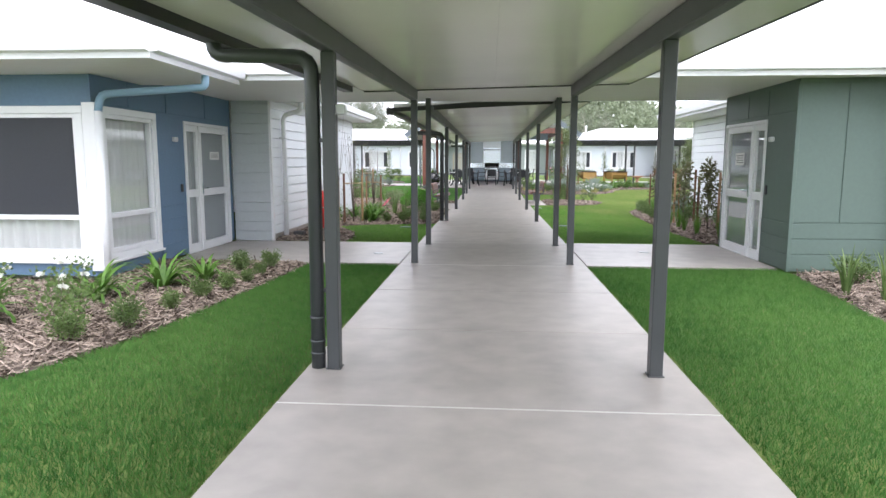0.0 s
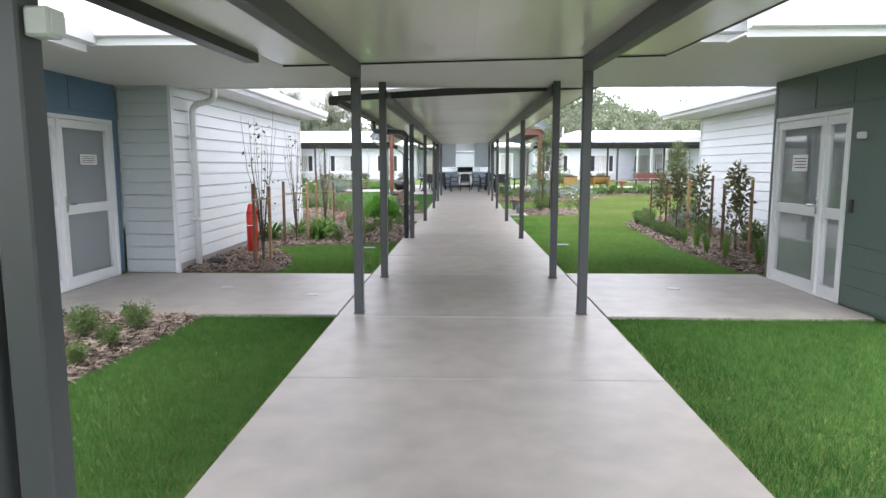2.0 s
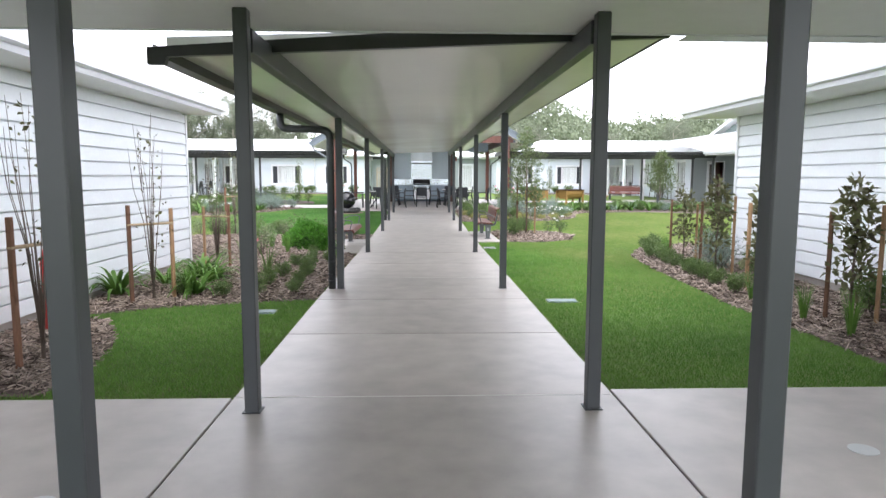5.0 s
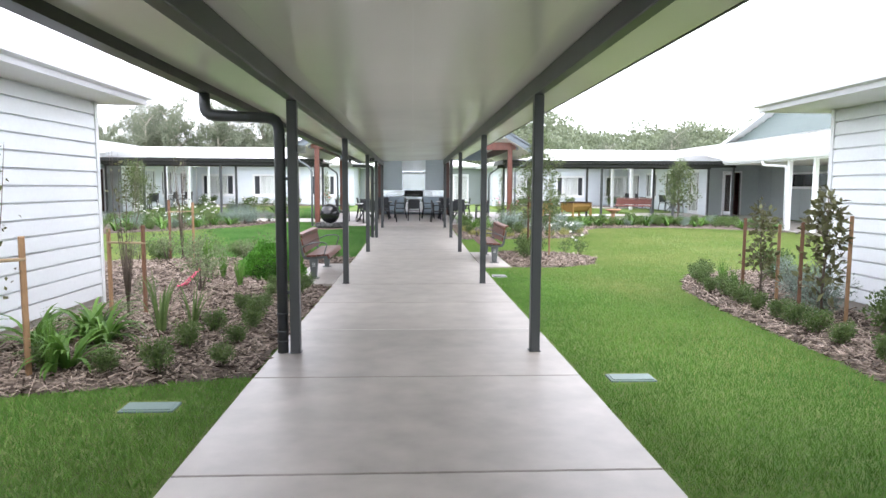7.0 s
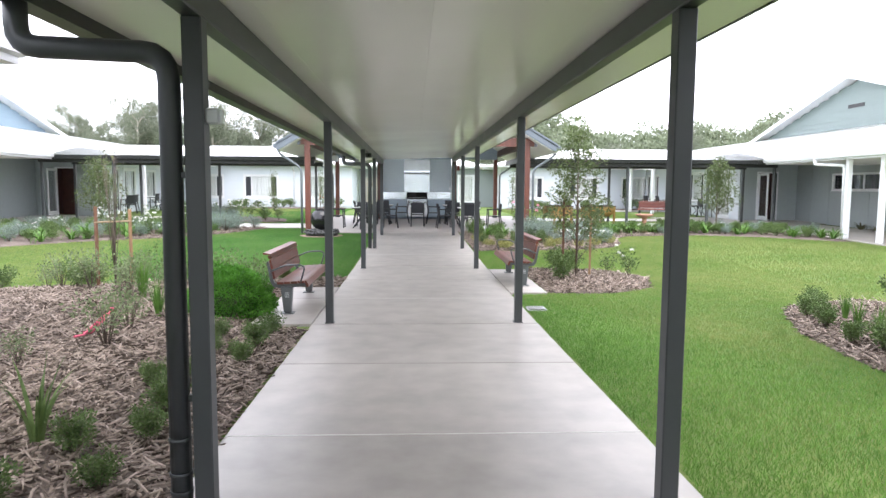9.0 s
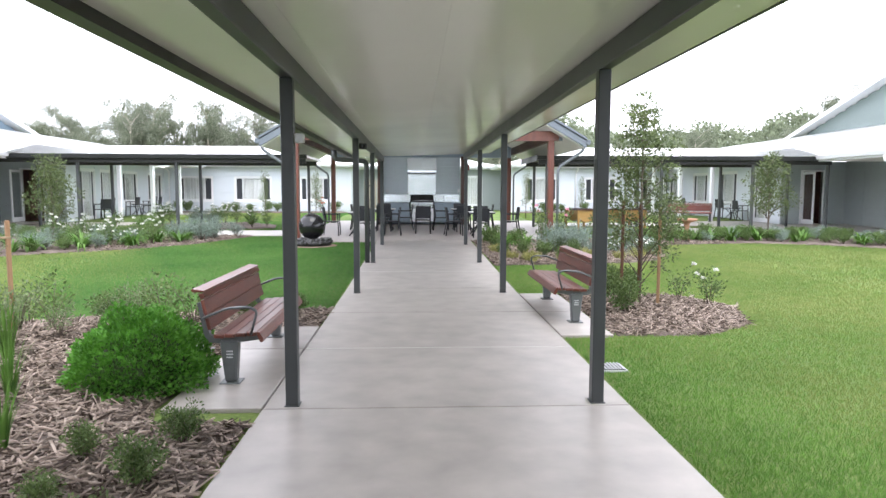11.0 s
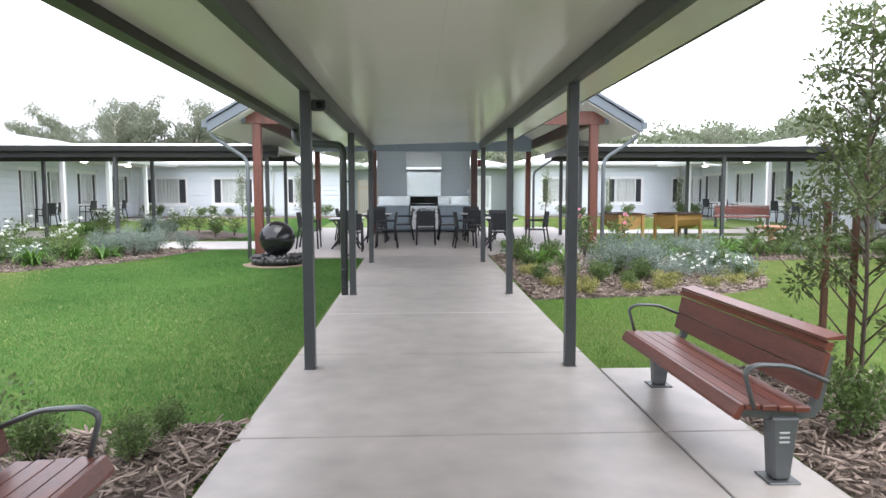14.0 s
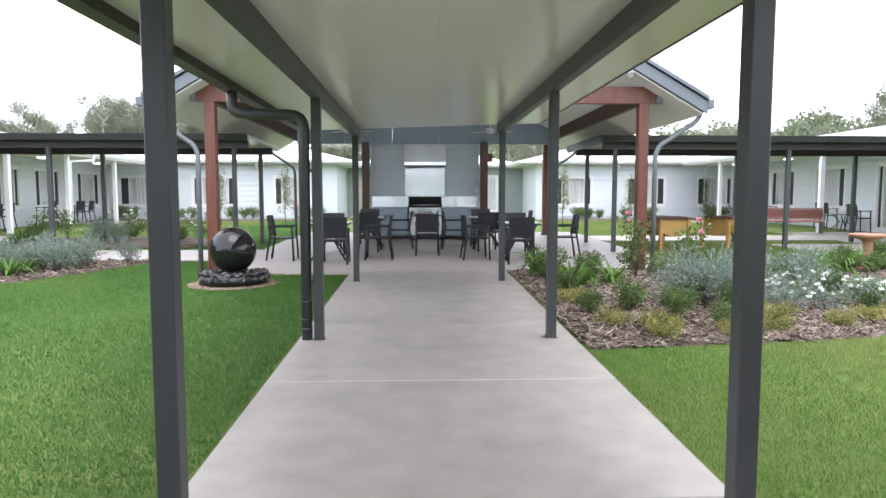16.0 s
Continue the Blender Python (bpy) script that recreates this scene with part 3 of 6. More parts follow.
# blue wing with its corner window and entry
BX, BY = -4.82, 7.55
blue = thing("blue_house", "blue clad wing with white corner windows and glazed entry", "house")
win_front, win_side = (-7.6, -5.04, 0.33, 2.04), (7.74, 8.88, 0.31, 2.05)
door_hole = (9.83, 11.52, 0.0, 2.09)
wall_panel(blue, BLUE, "y", BY, -1, -16, BX, 0.05, 2.53, [win_front])
wall_panel(blue, BLUE, "x", BX, 1, BY + 0.12, 11.66, 0.02, 2.60, [win_side, door_hole])
part("wall", boxes((-16, BY + 0.13, 0, -15.9, 11.6, 2.53), (-16, 11.6, 0, -5.03, 11.68, 2.53)), BLUE, blue)
room_box(blue, -15.8, BY + 0.2, -5.1, 11.5)
for z in (0.06, 0.25, 0.44, 0.63):
    for lo, hi in ((9.0, 9.8), (11.54, 11.64)):
        part("board", boxes((BX, lo, z, BX + 0.014, hi, z + 0.18), bevel=0.004), BLUE, blue)
for lo, hi, z0, z1 in ((7.5, 8.3, 2.17, 2.5), (8.31, 9.3, 2.17, 2.555), (9.0, 9.79, 0.83, 2.15), (9.31, 10.6, 2.17, 2.555), (10.61, 11.64, 2.17, 2.555)):
    part("panel", boxes((BX, lo, z0, BX + 0.01, hi - 0.012, z1), bevel=0.003), BLUE, blue)
part("corner_trim", boxes((BX - 0.127, BY - 0.03, 0.12, BX + 0.035, BY - 0.001, 2.17), bevel=0.003), WHITE, blue)
part("corner_trim", boxes((BX + 0.001, BY, 0.12, BX + 0.034, BY + 0.12, 2.17), bevel=0.003), WHITE, blue)
window(blue, "y", BY, -1, *win_front, bars=(-6.4,), rail=0.78, screens=((-7.55, -6.42), (-6.38, -5.09)))
window(blue, "x", BX, 1, *win_side, rail=0.78)
glazed_door(blue, "x", BX, 1, *door_hole, 10.34, 10.43, notice=(10.8, 11.16, 1.5, 1.63))
eaves(blue, -16.5, 6.38, -3.45, 8.7, 2.5, "s")
fascia(blue, "y", -3.45, 6.38, 8.7, 2.495, 1)
hip_roof(blue, -17, 6.36, -3.43, 13.0, 2.67, 0.3)
part("downpipe_elbow", tube(bmesh.new(), bends([(-3.5, 7.75, 2.5), (-3.5, 7.75, 2.36), (-4.7, 7.52, 2.26), (-4.7, 7.46, 2.05)], 0.13), 0.045, 14), BLUEPIPE, blue, "pale blue downpipe elbow under the eaves")
part("downpipe", tube(bmesh.new(), [(-4.7, 7.46, 2.06), (-4.7, 7.46, 1.0), (-4.7, 7.46, 0.05)], 0.044, 14), WHITE, blue)
part("door_sensor", boxes((BX + 0.012, 9.43, 1.76, BX + 0.07, 9.53, 1.83), bevel=0.01), PALEPLASTIC, blue)
part("card_reader", boxes((BX + 0.012, 9.63, 1.0, BX + 0.035, 9.69, 1.12), bevel=0.006), DARK, blue)

# pale weatherboard wing beyond the crossing
WX = -4.1
pale = thing("weatherboard_house", "pale weatherboard house with white gutters and hipped roof", "house")
wall_panel(pale, BOARD, "x", WX, 1, 11.72, 18.6, 0.0, 2.6)
wall_panel(pale, BOARD, "y", 11.7, -1, -4.8, WX - 0.001, 0.0, 2.6)
wall_panel(pale, BOARD, "y", 18.6, 1, -16, WX - 0.13, 0.0, 2.6)
weatherboards(pale, BOARD, "x", WX + 0.001, 1, 11.73, 18.6, 0.12, 2.6)
# recessed front face: boards a darker grey than the side wall's
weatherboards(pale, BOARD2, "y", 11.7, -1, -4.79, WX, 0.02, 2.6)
weatherboards(pale, BOARD, "y", 18.601, 1, -12, WX - 0.03, 0.12, 2.6)
part("plinth", boxes((WX, 11.75, -0.05, WX + 0.012, 18.58, 0.115)), CONCRETE, pale)
part("corner_trim", boxes((WX - 0.04, 18.58, 0.0, WX + 0.052, 18.652, 2.6)), WHITE, pale)
part("corner_trim", boxes((WX + 0.002, 11.655, 0.0, WX + 0.046, 11.728, 2.6)), WHITE, pale)
eaves(pale, -16.5, 12.02, -3.53, 18.9, 2.6, "ne")
hip_roof(pale, -16.6, 12.02, -3.51, 18.92, 2.77, 0.3)
downp = part("downpipe", tube(bmesh.new(), bends([(-3.62, 12.1, 2.6), (-3.62, 12.1, 2.42), (-3.99, 12.2, 2.34), (-3.99, 12.2, 0.05)], 0.12), 0.045, 14), WHITE, pale, "white painted downpipe against the boards")
for z in (0.7, 1.9):
    part("pipe_clip", boxes((-4.09, 12.14, z, -3.94, 12.26, z + 0.03), bevel=0.004), WHITE, downp)

# green wing
GX, GY = 3.99, 8.95
green = thing("green_house", "dark green clad wing with a white glazed entry door", "house")
gdoor = (9.88, 11.52, 0.0, 2.09)
wall_panel(green, GREEN, "y", GY, -1, GX, 16, 0.0, 2.60)
wall_panel(green, GREEN, "x", GX, -1, GY + 0.12, 11.62, 0.0, 2.60, [gdoor])
part("wall", boxes((GX + 0.13, 11.5, 0, 16, 11.62, 2.53), (15.9, GY + 0.13, 0, 16, 11.49, 2.53)), GREEN, green)
room_box(green, 4.3, GY + 0.2, 15.8, 11.4)
for z in (0.03, 0.24, 0.45):
    part("board", boxes((GX - 0.002, GY - 0.015, z, 11, GY - 0.001, z + 0.2), bevel=0.004), GREEN, green)
    for lo, hi in ((GY + 0.02, 9.86), (11.54, 11.6)):
        part("board", boxes((GX - 0.014, lo, z, GX - 0.0005, hi, z + 0.2), bevel=0.004), GREEN, green)
for a, b in ((3.995, 4.61), (4.615, 5.8), (5.805, 7.0), (7.005, 8.2)):
    part("panel", boxes((a, GY - 0.012, 0.67, b - 0.008, GY - 0.001, 2.5), bevel=0.003), GREEN, green)
for lo, hi, z0, z1 in ((GY + 0.02, 9.86, 0.67, 2.13), (GY + 0.02, 9.86, 2.15, 2.5), (9.87, 10.6, 2.15, 2.5), (10.61, 11.52, 2.15, 2.5), (11.54, 11.6, 0.67, 2.5)):
    part("panel", boxes((GX - 0.012, lo, z0, GX - 0.0005, hi - 0.008, z1), bevel=0.003), GREEN, green)
part("corner_trim", boxes((GX - 0.03, GY - 0.03, 0.0, GX + 0.02, GY + 0.015, 2.5), bevel=0.003), GREEN, green)
glazed_door(green, "x", GX, -1, *gdoor, 10.36, 10.45, notice=(10.75, 11.1, 1.42, 1.62))
eaves(green, 2.2, 8.32, 16.5, 8.745, 2.545, "")
fascia(green, "x", 8.32, 2.2, 16.5, 2.52, -1)
hip_roof(green, 2.2, 8.3, 17, 13.0, 2.72, 0.3)
part("downpipe", tube(bmesh.new(), bends([(5.05, 8.3, 2.62), (5.05, 8.2, 2.5), (5.05, 8.2, 2.38), (5.3, 8.75, 2.3), (5.3, 8.78, 0.05)], 0.1), 0.045, 14), WHITE, green)
part("door_sensor", boxes((GX - 0.07, 9.58, 1.76, GX - 0.014, 9.68, 1.83), bevel=0.01), PALEPLASTIC, green)
part("card_reader", boxes((GX - 0.035, 9.72, 1.0, GX - 0.014, 9.78, 1.14), bevel=0.006), DARK, green)

# pale weatherboard house past the green wing
EX = 5.6
pale2 = thing("weatherboard_house", "pale grey-white weatherboard house beside the green wing", "house")
wall_panel(pale2, BOARD, "x", EX, -1, 11.64, 18.6, 0.0, 2.6)
wall_panel(pale2, BOARD, "y", 18.6, 1, EX + 0.13, 16, 0.0, 2.6)
weatherboards(pale2, BOARD, "x", EX - 0.001, -1, 11.65, 18.6, 0.12, 2.6)
part("plinth", boxes((EX - 0.012, 11.65, -0.05, EX, 18.58, 0.115)), CONCRETE, pale2)
part("corner_trim", boxes((EX - 0.052, 18.58, 0.0, EX + 0.04, 18.652, 2.6)), WHITE, pale2)
eaves(pale2, 4.76, 12.02, 16.5, 19.05, 2.6, "nw")
hip_roof(pale2, 4.74, 12.02, 16.6, 19.07, 2.77, 0.3)


# ---- far side of the court ----
G = rise(54)
far = thing("far_house", "long pale weatherboard house with white hipped roof and curtained windows", "house")
FY = 54.0
fwins = [(-22.0, -20.0), (-14.0, -12.0), (-10.65, -8.65), (-6.9, -5.3), (6.3, 8.06), (9.8, 11.6), (13.2, 15.0), (19, 21)]
holes = [(a, b, G + 0.66, G + 1.95) for a, b in fwins]
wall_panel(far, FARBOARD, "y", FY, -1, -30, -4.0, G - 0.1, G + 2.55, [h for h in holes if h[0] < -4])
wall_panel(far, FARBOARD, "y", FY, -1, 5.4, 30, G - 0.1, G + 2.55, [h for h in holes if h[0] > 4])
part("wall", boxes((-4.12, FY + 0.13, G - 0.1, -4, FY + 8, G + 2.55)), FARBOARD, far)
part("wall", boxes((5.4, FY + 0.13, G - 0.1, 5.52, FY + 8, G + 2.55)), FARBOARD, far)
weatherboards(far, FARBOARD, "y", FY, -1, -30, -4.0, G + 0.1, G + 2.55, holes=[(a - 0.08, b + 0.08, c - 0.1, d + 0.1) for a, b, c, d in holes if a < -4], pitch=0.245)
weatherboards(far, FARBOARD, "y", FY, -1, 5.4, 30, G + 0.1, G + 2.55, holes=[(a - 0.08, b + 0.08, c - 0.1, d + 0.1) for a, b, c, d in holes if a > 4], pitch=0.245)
for a, b, c, d in holes:
    s = (b - a) * 0.2
    window(far, "y", FY, -1, a, b, c, d, bars=(a + s, b - s), screens=((a + 0.05, a + s - 0.02), (b - s + 0.02, b - 0.05)))
for x0, x1 in ((-31, -3.2), (4.6, 31)):
    eaves(far, x0, FY - 0.6, x1, FY + 9, G + 2.55, "sew"[:3])
    hip_roof(far, x0, FY - 0.6, x1, FY + 9.2, G + 2.72, 0.27)
for x in (-14.4, -7.6, 9.2, 13.5, 18.0):
    part("downpipe", tube(bmesh.new(), bends([(x, FY - 0.55, G + 2.6), (x, FY - 0.55, G + 2.45), (x, FY - 0.08, G + 2.3), (x, FY - 0.08, G)], 0.12), 0.045, 10), WHITE, far)
for x, y in ((12.2, FY + 3), (8.0, FY + 2.5), (-9.5, FY + 3)):
    part("vent_pipe", tube(bmesh.new(), [(x, y, G + 3.2), (x, y, G + 4.2)], 0.06, 8), WHITE, far)
# green link behind the pavilion, with a picket gate beside it
LINKGREEN = material("grey_green_paint", (0.27, 0.30, 0.295), 0.55, vary=0.06, bump=0.04)
back = thing("green_house", "pale green clad link wall behind the pavilion", "house")
wall_panel(back, LINKGREEN, "y", 58, -1, -3.9, 5.4, G - 0.1, G + 2.6, [(3.0, 4.0, G, G + 2.1)])
window(back, "y", 58, -1, 3.0, 4.0, G + 0.3, G + 2.1)
eaves(back, -3.9, 57.4, 5.4, 63, G + 2.6, "s")
hip_roof(back, -3.9, 57.4, 5.4, 63, G + 2.75, 0.25)
fence = thing("picket_fence", "beige picket fence between two far houses", "fence", pose(-3.1, 52.5, G - 0.06))
me = mesh_of("picket", boxes((-0.03, -0.012, 0.05, 0.03, 0.012, 1.9), bevel=0.004), material("beige_picket", (0.27, 0.24, 0.19), 0.8, vary=0.15))
for k in range(10):
    piece("picket", me, fence, 0.05 + k * 0.11, 0, 0)
part("rail", boxes((0, 0.014, 0.3, 1.1, 0.05, 0.38)), me.materials[0], fence)
part("rail", boxes((0, 0.014, 1.5, 1.1, 0.05, 1.58)), me.materials[0], fence)
for x in (0.0, 1.1):
    part("fence_post", boxes((x - 0.04, 0.05, 0, x + 0.04, 0.13, 1.8), bevel=0.006), me.materials[0], fence)


LIT = material("lit_diffuser", (0.9, 0.9, 0.88), 0.5, bump=0)
LIT.node_tree.nodes["Principled BSDF"].inputs["Emission Color"].default_value = (1, 0.97, 0.9, 1)
LIT.node_tree.nodes["Principled BSDF"].inputs["Emission Strength"].default_value = 1.5
GREYPANEL = material("grey_wall_panel", (0.34, 0.38, 0.385), 0.5, vary=0.05, grain=6, stain=0.8, bump=0.03)


def wing(side, gable_mat, label):
    """A side wing with a veranda, its tall cross gable behind; side -1 or 1."""
    s = side
    w = thing("veranda_wing", label, "house")
    X, g = s * 14.5, rise(46)
    Y0 = 41.5 if s > 0 else 43.0
    wins = [(42.5, 43.6), (45.2, 46.8), (48.2, 49.8), (51.2, 53.0)] if s > 0 else [(44.2, 45.4), (46.0, 47.2), (48.2, 49.8), (51.2, 53.0)]
    hs = [(a, b, g + (0.05 if i == 0 else 0.7), g + 2.08) for i, (a, b) in enumerate(wins)]
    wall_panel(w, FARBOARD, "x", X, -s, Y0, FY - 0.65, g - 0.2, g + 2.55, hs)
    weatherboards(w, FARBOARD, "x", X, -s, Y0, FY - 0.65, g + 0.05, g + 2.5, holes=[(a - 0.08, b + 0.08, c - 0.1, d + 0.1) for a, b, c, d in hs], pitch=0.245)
    for a, b, c, d in hs:
        q = (b - a) * 0.2
        window(w, "x", X, -s, a, b, c, d, bars=(a + q, b - q), screens=((a + 0.05, a + q - 0.02), (b - q + 0.02, b - 0.05)))
    # recessed entry wall nearer to the camera, with a strip window
    wall_panel(w, GREYPANEL, "x", s * 17.1, -s, 29.0, Y0, 0, g + 2.55, [(35.4, 39.0, 1.62, 2.24)])
    window(w, "x", s * 17.1, -s, 35.4, 39.0, 1.62, 2.24, bars=(37.2,), behind="dark", trim=0.04, frame=0.04)
    for k in range(10):
        part("batten", boxes((s * 17.1 - 0.012 * s - 0.006, 29.6 + 1.2 * k, 0.05, s * 17.1 - 0.012 * s + 0.006, 29.64 + 1.2 * k, 1.5 if 35 < 29.6 + 1.2 * k < 39.2 else g + 2.5)), GREYPANEL, w)
    a, b = sorted((X + 0.125 * s, s * 17.1))
    ge = rise(Y0)
    da, db = (15.3, 16.15) if s > 0 else (-16.2, -15.35)
    wall_panel(w, GREYPANEL, "y", Y0, -1, a, b, ge - 0.1, ge + 2.5, [(da, db, ge, ge + 2.1)])
    part("corner_trim", boxes((X - 0.045, Y0 - 0.03, ge - 0.1, X + 0.12, Y0 - 0.002, ge + 2.5)) if s > 0 else boxes((X - 0.12, Y0 - 0.03, ge - 0.1, X + 0.045, Y0 - 0.002, ge + 2.5)), GREYPANEL, w)
    part("door_frame", boxes((da - 0.06, Y0 - 0.03, ge, da, Y0 + 0.13, ge + 2.16), (db, Y0 - 0.03, ge, db + 0.06, Y0 + 0.13, ge + 2.16), (da, Y0 - 0.03, ge + 2.1, db, Y0 + 0.13, ge + 2.16)), WHITE, w)
    leaf = part("open_door", boxes((da + 0.01, Y0 - 0.8, ge + 0.02, da + 0.05, Y0 - 0.7, ge + 2.08), (da + 0.01, Y0 - 0.1, ge + 0.02, da + 0.05, Y0, ge + 2.08), (da + 0.01, Y0 - 0.7, ge + 1.98, da + 0.05, Y0 - 0.1, ge + 2.08), (da + 0.01, Y0 - 0.7, ge + 0.02, da + 0.05, Y0 - 0.1, ge + 0.2), bevel=0.004), WHITE, w, "white framed glass door standing open")
    part("pane", boxes((da + 0.027, Y0 - 0.7, ge + 0.2, da + 0.033, Y0 - 0.1, ge + 1.98)), GLASS, leaf).visible_shadow = False
    # added sheets behind the doorway; their brown stands in for the dim warm interior
    part("entry_backing", boxes((da - 0.1, Y0 + 0.6, ge, db + 0.1, Y0 + 0.64, ge + 2.2), (da - 0.1, Y0 + 0.14, ge, da - 0.06, Y0 + 0.6, ge + 2.2), (db + 0.06, Y0 + 0.14, ge, db + 0.1, Y0 + 0.6, ge + 2.2)), DARKWOOD, w)
    part("soffit", boxes((min(s * 14.02, s * 17.4), 37.2, g + 2.5, max(s * 14.02, s * 17.4), 40.19, g + 2.52)), SOFFIT, w)
    # veranda roof and white posts
    lo, hi = sorted((s * 12.2, s * 17.4))
    part("soffit", boxes((lo, 40.2, g + 2.5, hi, FY - 0.7, g + 2.52)), SOFFIT, w)
    lo2, hi2 = sorted((s * 13.2, s * 17.4))
    part("soffit", boxes((lo2, 29.0, 2.55, hi2, 37.2, 2.57)), SOFFIT, w)
    fascia(w, "y", s * 12.2, 40.2, FY - 0.7, g + 2.49, -s)
    fascia(w, "y", s * 13.2, 29.0, 37.2, 2.54, -s)
    fascia(w, "x", 29.0, lo2, hi2, 2.54, -1)
    bm = bmesh.new()
    for a, b, x0, x1, z0 in ((29.0, 37.2, 13.2, 18.6, 2.72), (37.0, FY + 0.5, 12.2, 18.6, g + 2.66)):
        z1 = 4.25
        vs = [bm.verts.new((s * x, y, z)) for x, y, z in ((x0, a, z0), (x1, a, z1), (x1, b, z1), (x0, b, z0))]
        bm.faces.new(vs)
    r = bmesh.ops.solidify(bm, geom=bm.faces[:], thickness=0.03)
    bmesh.ops.recalc_face_normals(bm, faces=bm.faces)
    part("roof", bm, ROOF, w)
    for y, outline in ((40.2, [(12.2, g + 2.52), (12.2, g + 2.65), (18.6, 4.22), (18.6, g + 2.52)]), (37.02, [(12.2, g + 2.65), (18.6, 4.23), (13.2, 2.72)]),
                       (29.02, [(13.2, 2.58), (13.2, 2.7), (18.6, 4.22), (18.6, 2.58)])):
        part("end_panel", prism(bmesh.new(), [(s * x, z) for x, z in outline], "y", y, y + 0.03), ROOF, w)
    for x, y in ((13.4, 32.7), (13.4, 31.2), (12.4, 43.2), (12.4, 46.5), (12.4, 50.0)):
        gg = rise(y)
        part("white_post", boxes((s * x - 0.07, y - 0.07, gg, s * x + 0.07, y + 0.07, (2.55 if y < 38 else g + 2.5)), bevel=0.008), WHITE, w)
    for x, y, t in ((13.2, 32.83, 2.6), (12.2, 46.63, g + 2.55)):
        part("downpipe", tube(bmesh.new(), bends([(s * (x - 0.07), y + 1.2, t), (s * (x - 0.07), y + 1.2, t - 0.16), (s * (x + 0.2), y + 0.1, t - 0.24), (s * (x + 0.2), y + 0.05, 0.2)], 0.1), 0.05, 10), WHITE, w)
    for y in (42.0, 47.5, 51.5):
        lamp = part("ceiling_light", tube(bmesh.new(), [(s * 13.8, y, g + 2.5), (s * 13.8, y, g + 2.47), (s * 13.8, y, g + 2.44)], 0.17, 20, 0.1), LIT, w, "round white ceiling light")
    # tall gable
    bm = prism(bmesh.new(), [(33.0, 4.2), (40.0, 6.25), (47.0, 4.2)], "x", *sorted((s * 18.6, s * 18.75)))
    part("gable_wall", bm, gable_mat, w)
    for k in range(9):
        z = 4.25 + 0.2 * k
        f = (6.25 - z - 0.05) / 2.05 * 7.0
        bm = prism(bmesh.new(), [(s * 18.6, z), (s * 18.575, z), (s * 18.59, z + 0.21), (s * 18.6, z + 0.21)], "y", 40 - f, 40 + f)
        part("board", bm, gable_mat, w)
    part("gable_vent", boxes((s * 18.56, 39.5, 5.1, s * 18.58, 40.5, 5.25)), DARK, w)
    bm = prism(bmesh.new(), [(32.0, 3.95), (40.0, 6.32), (48.0, 3.95), (48.0, 4.13), (40.0, 6.5), (32.0, 4.13)], "x", *sorted((s * 18.1, s * 30)))
    part("gable_roof", bm, ROOF, w)
    return w


wing(1, PALEGREEN, "white veranda wing with pale green gable and white posts")
wing(-1, PALEBLUE, "white veranda wing with pale blue gable and white posts")


def cross_walk(side):
    """A dark edged flat roof on charcoal posts, running sideways from the pavilion."""
    s = side
    w = thing("cross_walkway", "dark edged flat walkway roof on slim charcoal posts", "covered walkway")
    g = rise(37.6)
    x0, x1 = sorted((s * 3.75, s * 14.0))
    part("roof_panel", boxes((x0, 37.3, g + 2.43, x1, 40.4, g + 2.51)), PANEL, w)
    part("beam", boxes((x0 + 0.1, 37.55, g + 2.27, x1 - 0.1, 37.64, g + 2.428)), DARK, w)
    part("beam", boxes((x0 + 0.1, 39.9, g + 2.27, x1 - 0.1, 39.99, g + 2.428)), DARK, w)
    part("gutter", prism(bmesh.new(), [(37.3, g + 2.40), (37.18, g + 2.40), (37.16, g + 2.53), (37.18, g + 2.53), (37.2, g + 2.42), (37.3, g + 2.42)], "x", x0, x1), DARK, w)
    part("end_trim", boxes((x0 - 0.02, 37.2, g + 2.36, x0 - 0.001, 40.4, g + 2.55)), DARK, w)
    for x in (4.15, 8.05, 11.2, 13.8):
        for y in (37.595, 39.945):
            part("post", boxes((s * x - 0.045, y - 0.045, rise(y), s * x + 0.045, y + 0.045, g + 2.27), bevel=0.006), CHARCOAL, w)
    return w


cross_walk(1)
cross_walk(-1)


